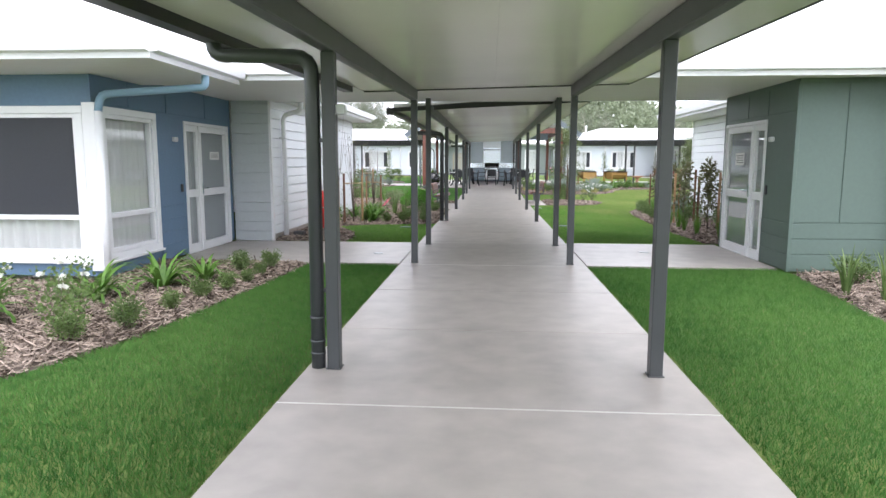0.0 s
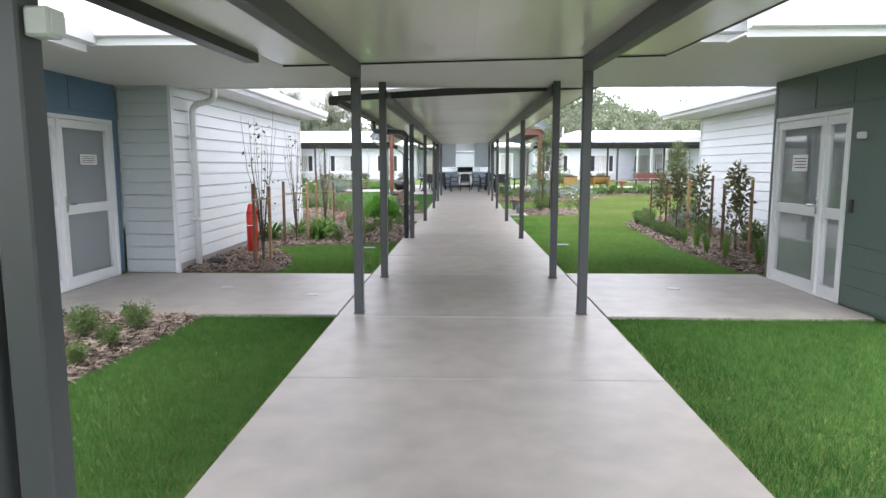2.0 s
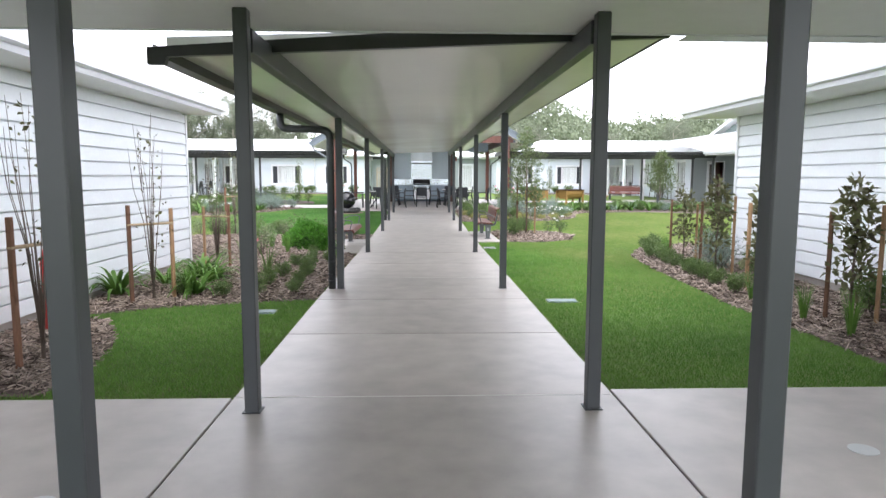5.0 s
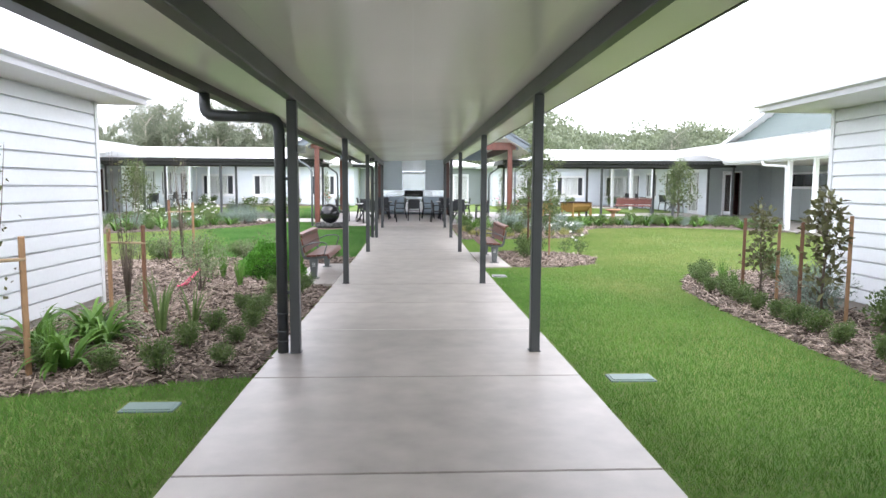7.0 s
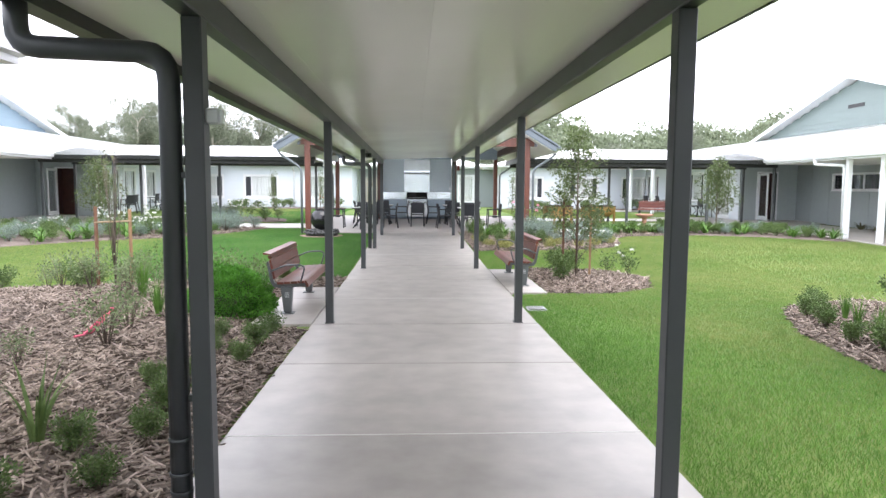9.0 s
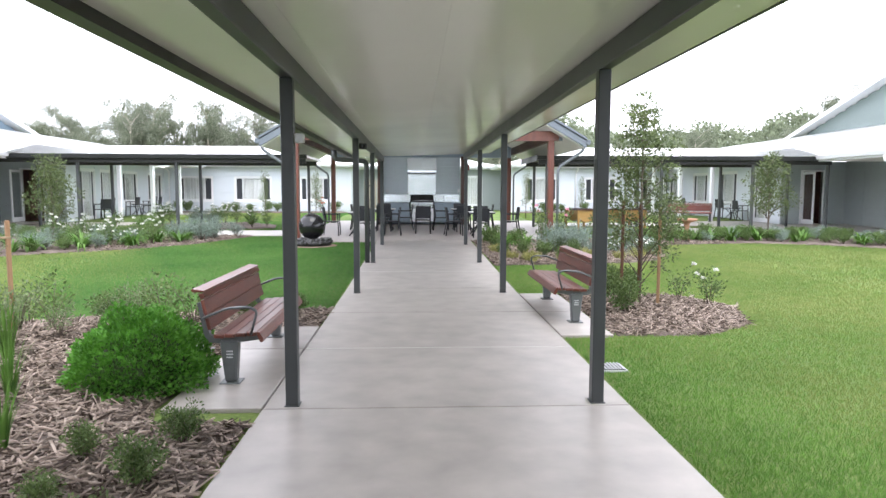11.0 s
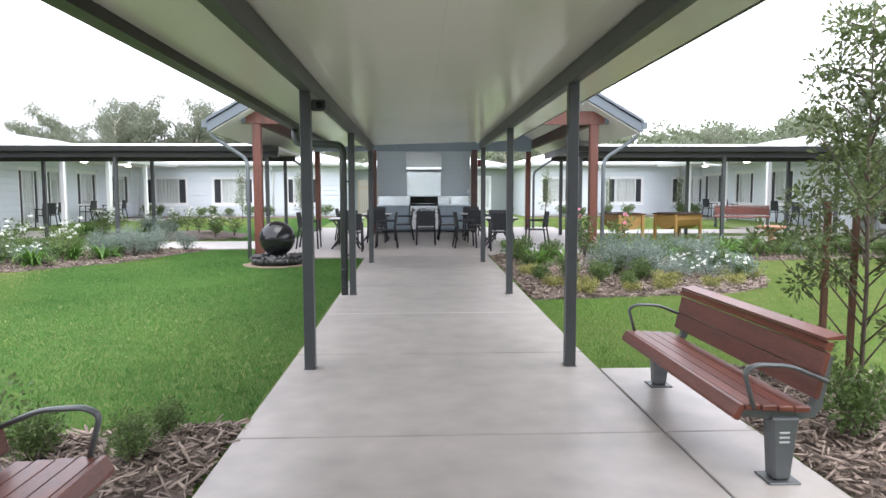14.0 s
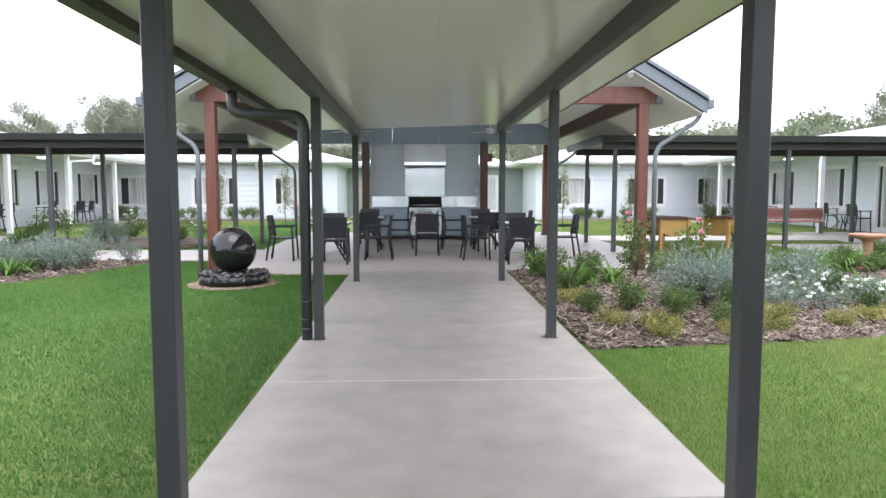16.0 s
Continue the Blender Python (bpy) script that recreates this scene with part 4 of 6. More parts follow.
# ---- barbecue pavilion ----
PG = rise(34.2)
pav = thing("pavilion", "open gabled pavilion on red timber posts with grey roof edges", "pavilion", pose(0, 34.2, 0))
PB = 42.4 - 34.2
eave_z, ridge_z, eave_x = PG + 2.63, PG + 5.2, 4.42
for s in (-1, 1):
    for y in (0.0, PB):
        top = PG + 2.82
        part("post", boxes((s * 3.56 - 0.085, y - 0.085, rise(34.2 + y), s * 3.56 + 0.085, y + 0.085, top), bevel=0.008), POSTWOOD, pav)
        part("post_shoe", boxes((s * 3.56 - 0.1, y - 0.1, rise(34.2 + y), s * 3.56 + 0.1, y + 0.1, rise(34.2 + y) + 0.06), bevel=0.004), CHARCOAL, pav)
    part("side_beam", boxes((s * 3.56 - 0.05, 0.09, PG + 2.82, s * 3.56 + 0.05, PB + 0.3, PG + 3.1), bevel=0.006), DARKWOOD, pav)
    # raking roof halves with pale lining below
    top = [(0, ridge_z), (s * eave_x, eave_z), (s * eave_x, eave_z - 0.03), (0, ridge_z - 0.03)]
    part("roof_sheet", prism(bmesh.new(), [(u, v + 0.21) for u, v in top], "y", -0.5, PB + 0.6), GREYROOF, pav)
    part("lining", prism(bmesh.new(), [(u * 0.995, v) for u, v in top], "y", -0.42, PB + 0.55), SOFFIT, pav)
    part("barge_board", prism(bmesh.new(), [(0, ridge_z + 0.2), (s * (eave_x + 0.02), eave_z + 0.2), (s * (eave_x + 0.02), eave_z - 0.02), (0, ridge_z - 0.02)], "y", -0.5, -0.45), GREYROOF, pav)
    part("barge_cap", prism(bmesh.new(), [(0, ridge_z + 0.25), (s * (eave_x + 0.03), eave_z + 0.25), (s * (eave_x + 0.03), eave_z + 0.19), (0, ridge_z + 0.19)], "y", -0.54, -0.43), GREYROOF, pav)
    a, b = sorted((s * eave_x, s * (eave_x + 0.13)))
    part("gutter", boxes((a, -0.5, eave_z + 0.06, b, PB + 0.6, eave_z + 0.2), bevel=0.01), GREYROOF, pav)
    part("beam_cap", boxes((s * 3.78, -0.07, PG + 2.83, s * 3.87, 0.07, PG + 3.13), bevel=0.004), GREYROOF, pav)
    part("beam_stub", boxes((s * 3.645, -0.055, PG + 2.83, s * 3.78, 0.055, PG + 3.1), bevel=0.004), POSTWOOD, pav)
    pts = bends([(s * (eave_x + 0.05), -0.2, eave_z + 0.05), (s * (eave_x - 0.02), -0.2, eave_z - 0.1), (s * 3.8, -0.14, PG + 2.12), (s * 3.74, -0.14, PG + 1.98), (s * 3.74, -0.14, PG)], 0.06)
    part("downpipe", tube(bmesh.new(), pts, 0.04, 12), GREYPIPE, pav)
    pts = bends([(s * (eave_x + 0.05), PB, eave_z + 0.05), (s * (eave_x - 0.02), PB, eave_z - 0.1), (s * 3.8, PB, PG + 2.12), (s * 3.76, PB, PG + 1.98), (s * 3.76, PB, PG + 0.15)], 0.06)
    part("downpipe", tube(bmesh.new(), pts, 0.04, 12), GREYPIPE, pav)
    part("spotlight", tube(bmesh.new(), [(s * 3.2, -0.35, PG + 3.3), (s * 3.2, -0.44, PG + 3.22)], 0.05, 12), PALEPLASTIC, pav)
part("front_beam", boxes((-3.645, -0.06, PG + 2.82, -2.0, 0.06, PG + 3.1), bevel=0.006), POSTWOOD, pav)
part("front_beam", boxes((2.0, -0.06, PG + 2.82, 3.645, 0.06, PG + 3.1), bevel=0.006), POSTWOOD, pav)
part("front_beam", boxes((-2.0, -0.058, PG + 2.84, 2.0, 0.058, PG + 3.1), bevel=0.006), POSTWOOD, pav)
# grey gable panels over the cooking wall
WB = 41.5 - 34.2
g2 = rise(41.5)
for a, b in ((-3.5, -2.2), (-2.2, -0.9), (-0.9, 0.4), (0.4, 1.7), (1.7, 3.5)):
    def top_at(x):
        return ridge_z - 0.05 - abs(x) / eave_x * (ridge_z - eave_z)
    out = [(a + 0.004, g2 + 2.6), (b - 0.004, g2 + 2.6), (b - 0.004, top_at(b))] + ([(0, top_at(0))] if a < 0 < b else []) + [(a + 0.004, top_at(a))]
    part("gable_panel", prism(bmesh.new(), out, "y", WB - 0.1, WB), GREYCLAD, pav)


def ceiling_fan(x, y):
    z = PG + 3.05
    f = thing("ceiling_fan", "white three-blade ceiling fan on a short rod", "fan", pose(x, y, z), group="pavilion fans")
    part("rod", tube(bmesh.new(), [(0, 0, 0), (0, 0, ridge_z - abs(x) / eave_x * (ridge_z - eave_z) - z - 0.02)], 0.014, 8), WHITE, f)
    part("motor", tube(bmesh.new(), [(0, 0, -0.12), (0, 0, -0.02), (0, 0, 0.0)], 0.09, 14), WHITE, f)
    for k in range(3):
        bm = boxes((0.09, -0.06, -0.07, 0.62, 0.06, -0.06), bevel=0.004)
        bmesh.ops.rotate(bm, verts=bm.verts, cent=(0, 0, 0), matrix=Matrix.Rotation(k * math.tau / 3 + 0.3, 3, "Z"))
        part("blade", bm, WHITE, f)


for x in (-2.0, 1.7):
    ceiling_fan(x, 38.0)
    ceiling_fan(x, 40.4)

# cooking wall
kitchen = thing("barbecue_wall", "grey clad barbecue niche with stainless hood and benches", "barbecue", pose(0, 41.45, g2))
for k in range(12):
    z = 0.95 + k * 0.145
    part("cladding_board", boxes((-1.5, -0.03, z, 1.5, 0.02, z + 0.1435), bevel=0.004), NICHE, kitchen)
part("wall", boxes((-1.5, 0.021, 0, 1.5, 0.12, 2.7)), GREYCLAD, kitchen)
for s in (-1, 1):
    part("side_post", boxes((s * 1.6 - 0.1, -0.5, 0, s * 1.6 + 0.1, -0.3, 2.62), bevel=0.008), DARKWOOD, kitchen)
    a, b = sorted((s * 1.52, s * 1.58))
    part("side_panel", boxes((a, -0.3, 0, b, 0.0, 2.6)), DARKWOOD, kitchen)
    a, b = sorted((s * 0.46, s * 1.48))
    part("worktop", boxes((a, -0.62, 0.86, b, -0.032, 0.9), bevel=0.006), STEEL, kitchen)
    part("splashback", boxes((a, -0.06, 0.902, b, -0.034, 1.16), bevel=0.003), STEEL, kitchen)
    part("cabinet", boxes((a + 0.02, -0.55, 0.1, b - 0.02, -0.06, 0.858), bevel=0.006), GREYCLAD, kitchen)
    for k in range(2):
        c = a + 0.03 + k * (b - a - 0.06) / 2
        d = part("door", boxes((c, -0.572, 0.14, c + (b - a - 0.06) / 2 - 0.01, -0.552, 0.84), bevel=0.004), GREYCLAD, kitchen)
        part("handle", boxes((c + 0.2, -0.59, 0.76, c + 0.32, -0.573, 0.775), bevel=0.003), STEEL, d)
part("hood", prism(bmesh.new(), [(-0.03, 1.98), (-0.5, 1.98), (-0.5, 2.08), (-0.4, 2.56), (-0.03, 2.56)], "x", -0.56, 0.56), STEEL, kitchen)
part("hood_lip", boxes((-0.57, -0.53, 1.96, 0.57, -0.5, 2.0), bevel=0.004), CHARCOAL, kitchen)
part("wall_sheet", boxes((-0.55, -0.045, 1.18, 0.55, -0.034, 1.97)), STEEL, kitchen, "mirror-bright stainless steel wall sheet")
part("grill_body", boxes((-0.44, -0.62, 0.62, 0.44, -0.08, 0.86), bevel=0.01), STEEL, kitchen)
part("grill_hood", prism(bmesh.new(), [(-0.08, 0.87), (-0.58, 0.87), (-0.6, 0.95), (-0.45, 1.15), (-0.08, 1.17)], "x", -0.44, 0.44), BLACK, kitchen, "black rolled barbecue lid")
part("grill_handle", tube(bmesh.new(), [(-0.38, -0.64, 0.93), (0.38, -0.64, 0.93)], 0.012, 8), STEEL, kitchen)
for k in range(5):
    part("knob", tube(bmesh.new(), [(-0.32 + k * 0.16, -0.62, 0.72), (-0.32 + k * 0.16, -0.65, 0.72)], 0.026, 10), BLACK, kitchen)
part("drawer", boxes((-0.44, -0.6, 0.12, 0.44, -0.1, 0.6), bevel=0.008), WHITE, kitchen)
tap = part("tap", tube(bmesh.new(), bends([(0.85, -0.15, 0.9), (0.85, -0.15, 1.1), (0.85, -0.3, 1.1), (0.85, -0.3, 1.02)], 0.06), 0.011, 8), STEEL, kitchen)
part("socket", boxes((1.4, -0.05, 1.25, 1.48, -0.032, 1.38), bevel=0.004), WHITE, kitchen)
part("socket", boxes((-1.4, -0.05, 1.25, -1.3, -0.032, 1.34), bevel=0.004), PALEPLASTIC, kitchen)
part("red_sign", boxes((1.72, -0.34, 2.1, 1.84, -0.31, 2.32), bevel=0.003), material("maroon_sign", (0.16, 0.02, 0.02), 0.5), kitchen)


def armchair():
    c = thing("chair", "dark charcoal moulded resin armchair on the patio", "chair", group="patio chairs")
    bm = boxes((-0.23, -0.22, 0.42, 0.23, 0.22, 0.45), bevel=0.012)
    part("seat", bm, RESIN, c)
    bm = bmesh.new()
    prism(bm, [(-0.24, 0.19), (-0.12, 0.215), (0.12, 0.215), (0.24, 0.19), (0.24, 0.215), (0.12, 0.24), (-0.12, 0.24), (-0.24, 0.215)], "z", 0.49, 0.88)
    for v in bm.verts:
        v.co.y += (v.co.z - 0.45) * 0.16
    part("backrest", bm, RESIN, c)
    for s in (-1, 1):
        part("leg", tube(bmesh.new(), [(s * 0.24, -0.23, 0), (s * 0.23, -0.2, 0.66)], 0.02, 6), RESIN, c)
        part("leg", tube(bmesh.new(), [(s * 0.24, 0.3, 0), (s * 0.225, 0.22, 0.5), (s * 0.23, 0.25, 0.66)], 0.02, 6), RESIN, c)
        part("armrest", boxes((s * 0.24 - 0.025, -0.24, 0.65, s * 0.24 + 0.025, 0.26, 0.68), bevel=0.008), RESIN, c)
    return c


def patio_table():
    c = thing("table", "square pale topped patio table with dark crossed legs", "table", group="patio tables")
    part("tabletop", boxes((-0.4, -0.4, 0.71, 0.4, 0.4, 0.735), bevel=0.008), TABLETOP, c)
    part("rim", boxes((-0.38, -0.38, 0.68, 0.38, 0.38, 0.709), bevel=0.004), RESIN, c)
    for k in range(4):
        s, t = (-1, 1)[k % 2], (-1, 1)[k // 2]
        part("leg", tube(bmesh.new(), [(s * 0.34, t * 0.34, 0), (s * 0.1, t * 0.1, 0.36), (s * 0.3, t * 0.3, 0.68)], 0.02, 6), RESIN, c)
    return c


def at(x, y, turn=0, size=1.0, z=None):
    return pose(x, y, rise(y) if z is None else z, 0, 0, turn) @ Matrix.Scale(size, 4)


chair0, table0 = armchair(), patio_table()
chair0.matrix_basis = at(0.0, 37.1, 180)
table0.matrix_basis = at(-1.95, 36.4)
for x, y in ((1.85, 36.4), (-1.35, 38.6), (1.4, 38.6)):
    copy_thing(table0, at(x, y))
# turn 0: the back is towards +y
for x, y, r in ((-2.85, 36.3, 90), (-1.75, 35.65, 182), (-1.0, 36.35, -90), (-2.0, 37.2, 5), (2.75, 36.4, -90), (1.75, 35.6, 176), (0.98, 36.3, 94),
                (1.9, 37.2, -4), (-0.62, 38.5, -88), (0.65, 38.4, 92), (-2.2, 38.6, 90), (2.2, 38.6, -92), (-1.3, 37.85, 178), (1.35, 37.85, 184), (-1.4, 39.4, 0), (1.4, 39.4, 3)):
    copy_thing(chair0, at(x, y, r + 0.0))
for x, y, r in ((-13.6, 44.2, 60), (-13.9, 45.3, 100), (-13.8, 47.6, 90), (-13.8, 49.6, 80), (-13.9, 50.6, 95), (13.8, 43.4, -90), (13.9, 45.2, -70), (13.7, 48.6, -90), (13.9, 51, -80)):
    copy_thing(chair0, at(x, y, r + 180))
for x, y in ((-13.9, 48.6), (13.9, 44.3)):
    copy_thing(table0, at(x, y, 0, 0.75))


def park_bench(turn, x, y):
    """Slatted timber seat on two pedestals; it looks along +x before the turn."""
    b = thing("park_bench", "red-brown oiled timber slat bench with cast aluminium arms", "bench", group="garden benches")
    L = 0.905
    for k in range(4):
        u = -0.375 + k * 0.103
        part("seat_slat", boxes((u, -L, 0.418 + 0.006 * k, u + 0.097, L, 0.452 + 0.006 * k), bevel=0.006), JARRAH, b)
    part("front_slat", prism(bmesh.new(), [(0.04, 0.44), (0.04, 0.474), (0.062, 0.47), (0.1, 0.41), (0.094, 0.385), (0.07, 0.38)], "y", -L, L), JARRAH, b)
    tilt = Matrix.Rotation(radians(-13), 3, "Y")
    for k in range(2):
        bm = boxes((-0.02, -L, 0.036 + k * 0.141, 0.014, L, 0.173 + k * 0.141), bevel=0.006)
        bmesh.ops.rotate(bm, verts=bm.verts, cent=(0, 0, 0), matrix=tilt)
        bmesh.ops.translate(bm, verts=bm.verts, vec=(-0.4, 0, 0.46))
        part("back_slat", bm, JARRAH, b)
    bm = prism(bmesh.new(), [(0.022, 0.322), (0.036, 0.335), (0.018, 0.372), (-0.02, 0.372), (-0.014, 0.322)], "y", -L, L)
    bmesh.ops.rotate(bm, verts=bm.verts, cent=(0, 0, 0), matrix=tilt)
    bmesh.ops.translate(bm, verts=bm.verts, vec=(-0.4, 0, 0.46))
    part("top_rail", bm, JARRAH, b)
    bm = prism(bmesh.new(), [(0.03, 0.378), (0.032, 0.392), (-0.07, 0.432), (-0.084, 0.422), (-0.07, 0.402)], "y", -L, L)
    bmesh.ops.rotate(bm, verts=bm.verts, cent=(0, 0, 0), matrix=tilt)
    bmesh.ops.translate(bm, verts=bm.verts, vec=(-0.4, 0, 0.46))
    part("cap_slat", bm, JARRAH, b)
    for s in (-1, 1):
        y0 = s * 0.84
        bm = boxes((-0.285, y0 - 0.05, 0.012, -0.175, y0 + 0.05, 0.385), bevel=0.014)
        for v in bm.verts:
            v.co.x += (0.03 if v.co.x > -0.23 else -0.045) * max(0.0, v.co.z - 0.27) / 0.11
        ped = part("pedestal", bm, CAST, b)
        part("foot_plate", boxes((-0.33, y0 - 0.08, 0.0, -0.13, y0 + 0.08, 0.012), bevel=0.004), CAST, ped)
        for k in range(3):
            part("slot", boxes((-0.262, y0 + s * 0.0505 - 0.001, 0.235 + k * 0.028, -0.198, y0 + s * 0.0505 + 0.001, 0.246 + k * 0.028)), PALEPLASTIC, ped)
        outline = [(0.05, 0.395), (0.045, 0.436), (-0.36, 0.412), (-0.425, 0.44), (-0.505, 0.74), (-0.535, 0.73), (-0.475, 0.43), (-0.43, 0.375), (-0.33, 0.36), (-0.15, 0.37)]
        part("bracket", prism(bmesh.new(), outline, "y", y0 - 0.025, y0 + 0.025), CAST, b)
        pts = bends([(-0.02, s * 0.9, 0.45), (0.045, s * 0.9, 0.665), (-0.03, s * 0.9, 0.70), (-0.24, s * 0.9, 0.69), (-0.47, s * 0.9, 0.60)], 0.06, 5)
        bm = tube(bmesh.new(), pts, 0.013, 8)
        for v in bm.verts:
            v.co.y = s * 0.9 + (v.co.y - s * 0.9) * 1.5
        part("armrest", bm, CAST, b, "satin aluminium loop armrest")
    b.matrix_basis = at(x, y, turn) @ Matrix.Translation((-0.23, 0, 0)) @ Matrix.Diagonal((0.84, 1, 0.9, 1)) @ Matrix.Translation((0.23, 0, 0))
    return b


park_bench(0, -1.52, 22.13)
park_bench(180, 1.44, 24.45)
park_bench(245, 11.3, 42.9)


def water_sphere(x, y):
    g = rise(y)
    f = thing("sphere_fountain", "polished black stone sphere on a bed of black pebbles", "fountain", pose(x, y, g))
    bm = bmesh.new()
    bmesh.ops.create_uvsphere(bm, u_segments=48, v_segments=32, radius=0.345)
    bmesh.ops.translate(bm, verts=bm.verts, vec=(0, 0, 0.5))
    for p in bm.faces:
        p.smooth = True
    part("sphere", bm, BLACK, f)
    part("tray", tube(bmesh.new(), [(0, 0, 0.0), (0, 0, 0.12)], 0.5, 28), DARK, f)
    rnd = random.Random(5)
    stone = bmesh.new()
    bmesh.ops.create_icosphere(stone, subdivisions=1, radius=0.045)
    for v in stone.verts:
        v.co *= 0.85 + 0.3 * rnd.random()
        v.co.z *= 0.6
    me = mesh_of("pebble", stone, PEBBLE)
    for k in range(150):
        a, r = rnd.random() * math.tau, 0.2 + 0.33 * math.sqrt(rnd.random())
        p = piece("pebble", me, f, r * math.cos(a), r * math.sin(a), 0.13 + 0.03 * rnd.random() - (0.05 if r > 0.49 else 0))
        p.rotation_euler = (rnd.random(), rnd.random(), rnd.random() * 6)
    k = np.random.default_rng(8)
    n = 420
    a, r, s = k.uniform(0, math.tau, n), np.sqrt(k.uniform(0.46 ** 2, 0.66 ** 2, n)), k.uniform(0.014, 0.032, n)
    corner = np.array([[1, 0, 0], [0.2, 1, 0], [-1, 0.2, 0], [-0.1, -1, 0], [0.1, 0, 0.8]])
    cv = np.stack([(r * np.cos(a))[:, None] + s[:, None] * corner[:, 0], (r * np.sin(a))[:, None] + s[:, None] * corner[:, 1], -0.02 + s[:, None] * corner[:, 2]], -1)
    ff = (np.arange(n)[:, None, None] * 5 + np.array([[0, 1, 4], [1, 2, 4], [2, 3, 4], [3, 0, 4]])[None]).reshape(-1, 3)
    ring = raw("gravel_ring", cv.reshape(-1, 3), ff, GRAVEL, f, "brown gravel round the pebbles")
    tagged(ring, kind="stuff")
    return f


water_sphere(-3.0, 33.3)


def raised_planter(x, y, turn):
    p = thing("raised_planter", "yellow timber trough planter raised on stout legs", "planter", group="raised planters")
    bm = prism(bmesh.new(), [(-0.4, 0.76), (0.4, 0.76), (0.4, 0.6), (0.3, 0.42), (0.12, 0.32), (-0.12, 0.32), (-0.3, 0.42), (-0.4, 0.6)], "x", -0.56, 0.56)
    part("trough", bm, PLANTERWOOD, p)
    part("rim", boxes((-0.62, -0.46, 0.76, 0.62, 0.46, 0.8), bevel=0.006), DARKWOOD, p)
    part("earth", boxes((-0.54, -0.36, 0.801, 0.54, 0.36, 0.82), bevel=0.006), SOIL, p)
    for s in (-1, 1):
        for t in (-1, 1):
            part("leg", boxes((s * 0.58 - 0.04, t * 0.38 - 0.04, 0, s * 0.58 + 0.04, t * 0.38 + 0.04, 0.759), bevel=0.004), PLANTERWOOD, p)
    p.matrix_basis = at(x, y, turn, 0.92)
    return p


raised_planter(5.55, 38.4, 100)
raised_planter(7.2, 38.5, 30)


def bird_bath(x, y):
    b = thing("bird_bath", "pale terracotta pedestal bird bath in the garden", "bird bath")
    prof = [(0.17, 0), (0.16, 0.06), (0.1, 0.1), (0.075, 0.3), (0.085, 0.55), (0.12, 0.62), (0.3, 0.68), (0.34, 0.74), (0.31, 0.74), (0.1, 0.69)]
    bm = bmesh.new()
    for (r0, z0), (r1, z1) in zip(prof, prof[1:]):
        ra = [bm.verts.new((r0 * math.cos(k * math.tau / 20), r0 * math.sin(k * math.tau / 20), z0)) for k in range(20)]
        rb = [bm.verts.new((r1 * math.cos(k * math.tau / 20), r1 * math.sin(k * math.tau / 20), z1)) for k in range(20)]
        for k in range(20):
            bm.faces.new((ra[k], ra[(k + 1) % 20], rb[(k + 1) % 20], rb[k])).smooth = True
    bmesh.ops.remove_doubles(bm, verts=bm.verts, dist=0.0005)
    part("pedestal_bowl", bm, TERRA, b)
    b.matrix_basis = at(x, y, 0, 0.88)


bird_bath(7.5, 34.15)

# red hydrant post against the pale boards
hyd = thing("fire_hydrant", "red painted fire hydrant post on a small concrete pad", "hydrant", pose(-3.66, 13.66, -0.02))
part("pad", boxes((-0.2, -0.2, 0, 0.2, 0.2, 0.04), bevel=0.006), CONCRETE, hyd)
part("body", tube(bmesh.new(), [(0, 0, 0.04), (0, 0, 0.66), (0, 0, 0.7)], 0.095, 20), RED, hyd)
part("cap", tube(bmesh.new(), [(0, 0, 0.701), (0, 0, 0.76), (0, 0, 0.84), (0, 0, 0.87)], 0.1, 20, 0.05), RED, hyd)
part("outlet", tube(bmesh.new(), [(0.06, -0.02, 0.74), (0.16, -0.05, 0.74)], 0.035, 12), RED, hyd)
part("chain_ring", tube(bmesh.new(), [(0.16, -0.05, 0.74), (0.175, -0.055, 0.74)], 0.045, 12), STEEL, hyd)
part("band", tube(bmesh.new(), [(0, 0, 0.5), (0, 0, 0.52)], 0.098, 20), STEEL, hyd)


bait = thing("bait_station", "low black plastic bait box on the mulch", "box", pose(-3.78, 12.35, 0.0))
part("body", prism(bmesh.new(), [(-0.13, -0.02), (0.13, -0.02), (0.11, 0.08), (0.06, 0.11), (-0.06, 0.11), (-0.11, 0.08)], "x", -0.1, 0.1), DARK, bait)
part("lid", boxes((-0.09, -0.055, 0.111, 0.09, 0.055, 0.12), bevel=0.003), DARK, bait)


def junction_box(x, y, z, dark=False):
    b = thing("junction_box", "black camera housing fixed to a post" if dark else "pale grey weatherproof electrical box on a post", "electrical box", pose(x, y, z))
    if dark:
        part("housing", boxes((0.0, -0.04, -0.045, 0.12, 0.04, 0.045), bevel=0.012), DARK, b)
        part("lens", tube(bmesh.new(), [(0.07, -0.041, 0), (0.07, -0.055, 0)], 0.028, 12), BLACK, b)
    else:
        part("box", boxes((0.0, -0.03, -0.034, 0.06, 0.03, 0.034), bevel=0.006), PALEPLASTIC, b)
        part("lid", boxes((0.06, -0.027, -0.03, 0.066, 0.027, 0.03), bevel=0.003), PALEPLASTIC, b)
    part("bracket", boxes((-0.004, -0.02, -0.03, -0.0005, 0.02, 0.03)), PALEPLASTIC, b)


junction_box(POST_L + 0.049, 4.4, 1.82)
junction_box(POST_L + 0.049, 16.12, 1.88)
junction_box(POST_L + 0.049, 20.69, 1.9)
junction_box(POST_L + 0.049, 25.89, 2.2, True)


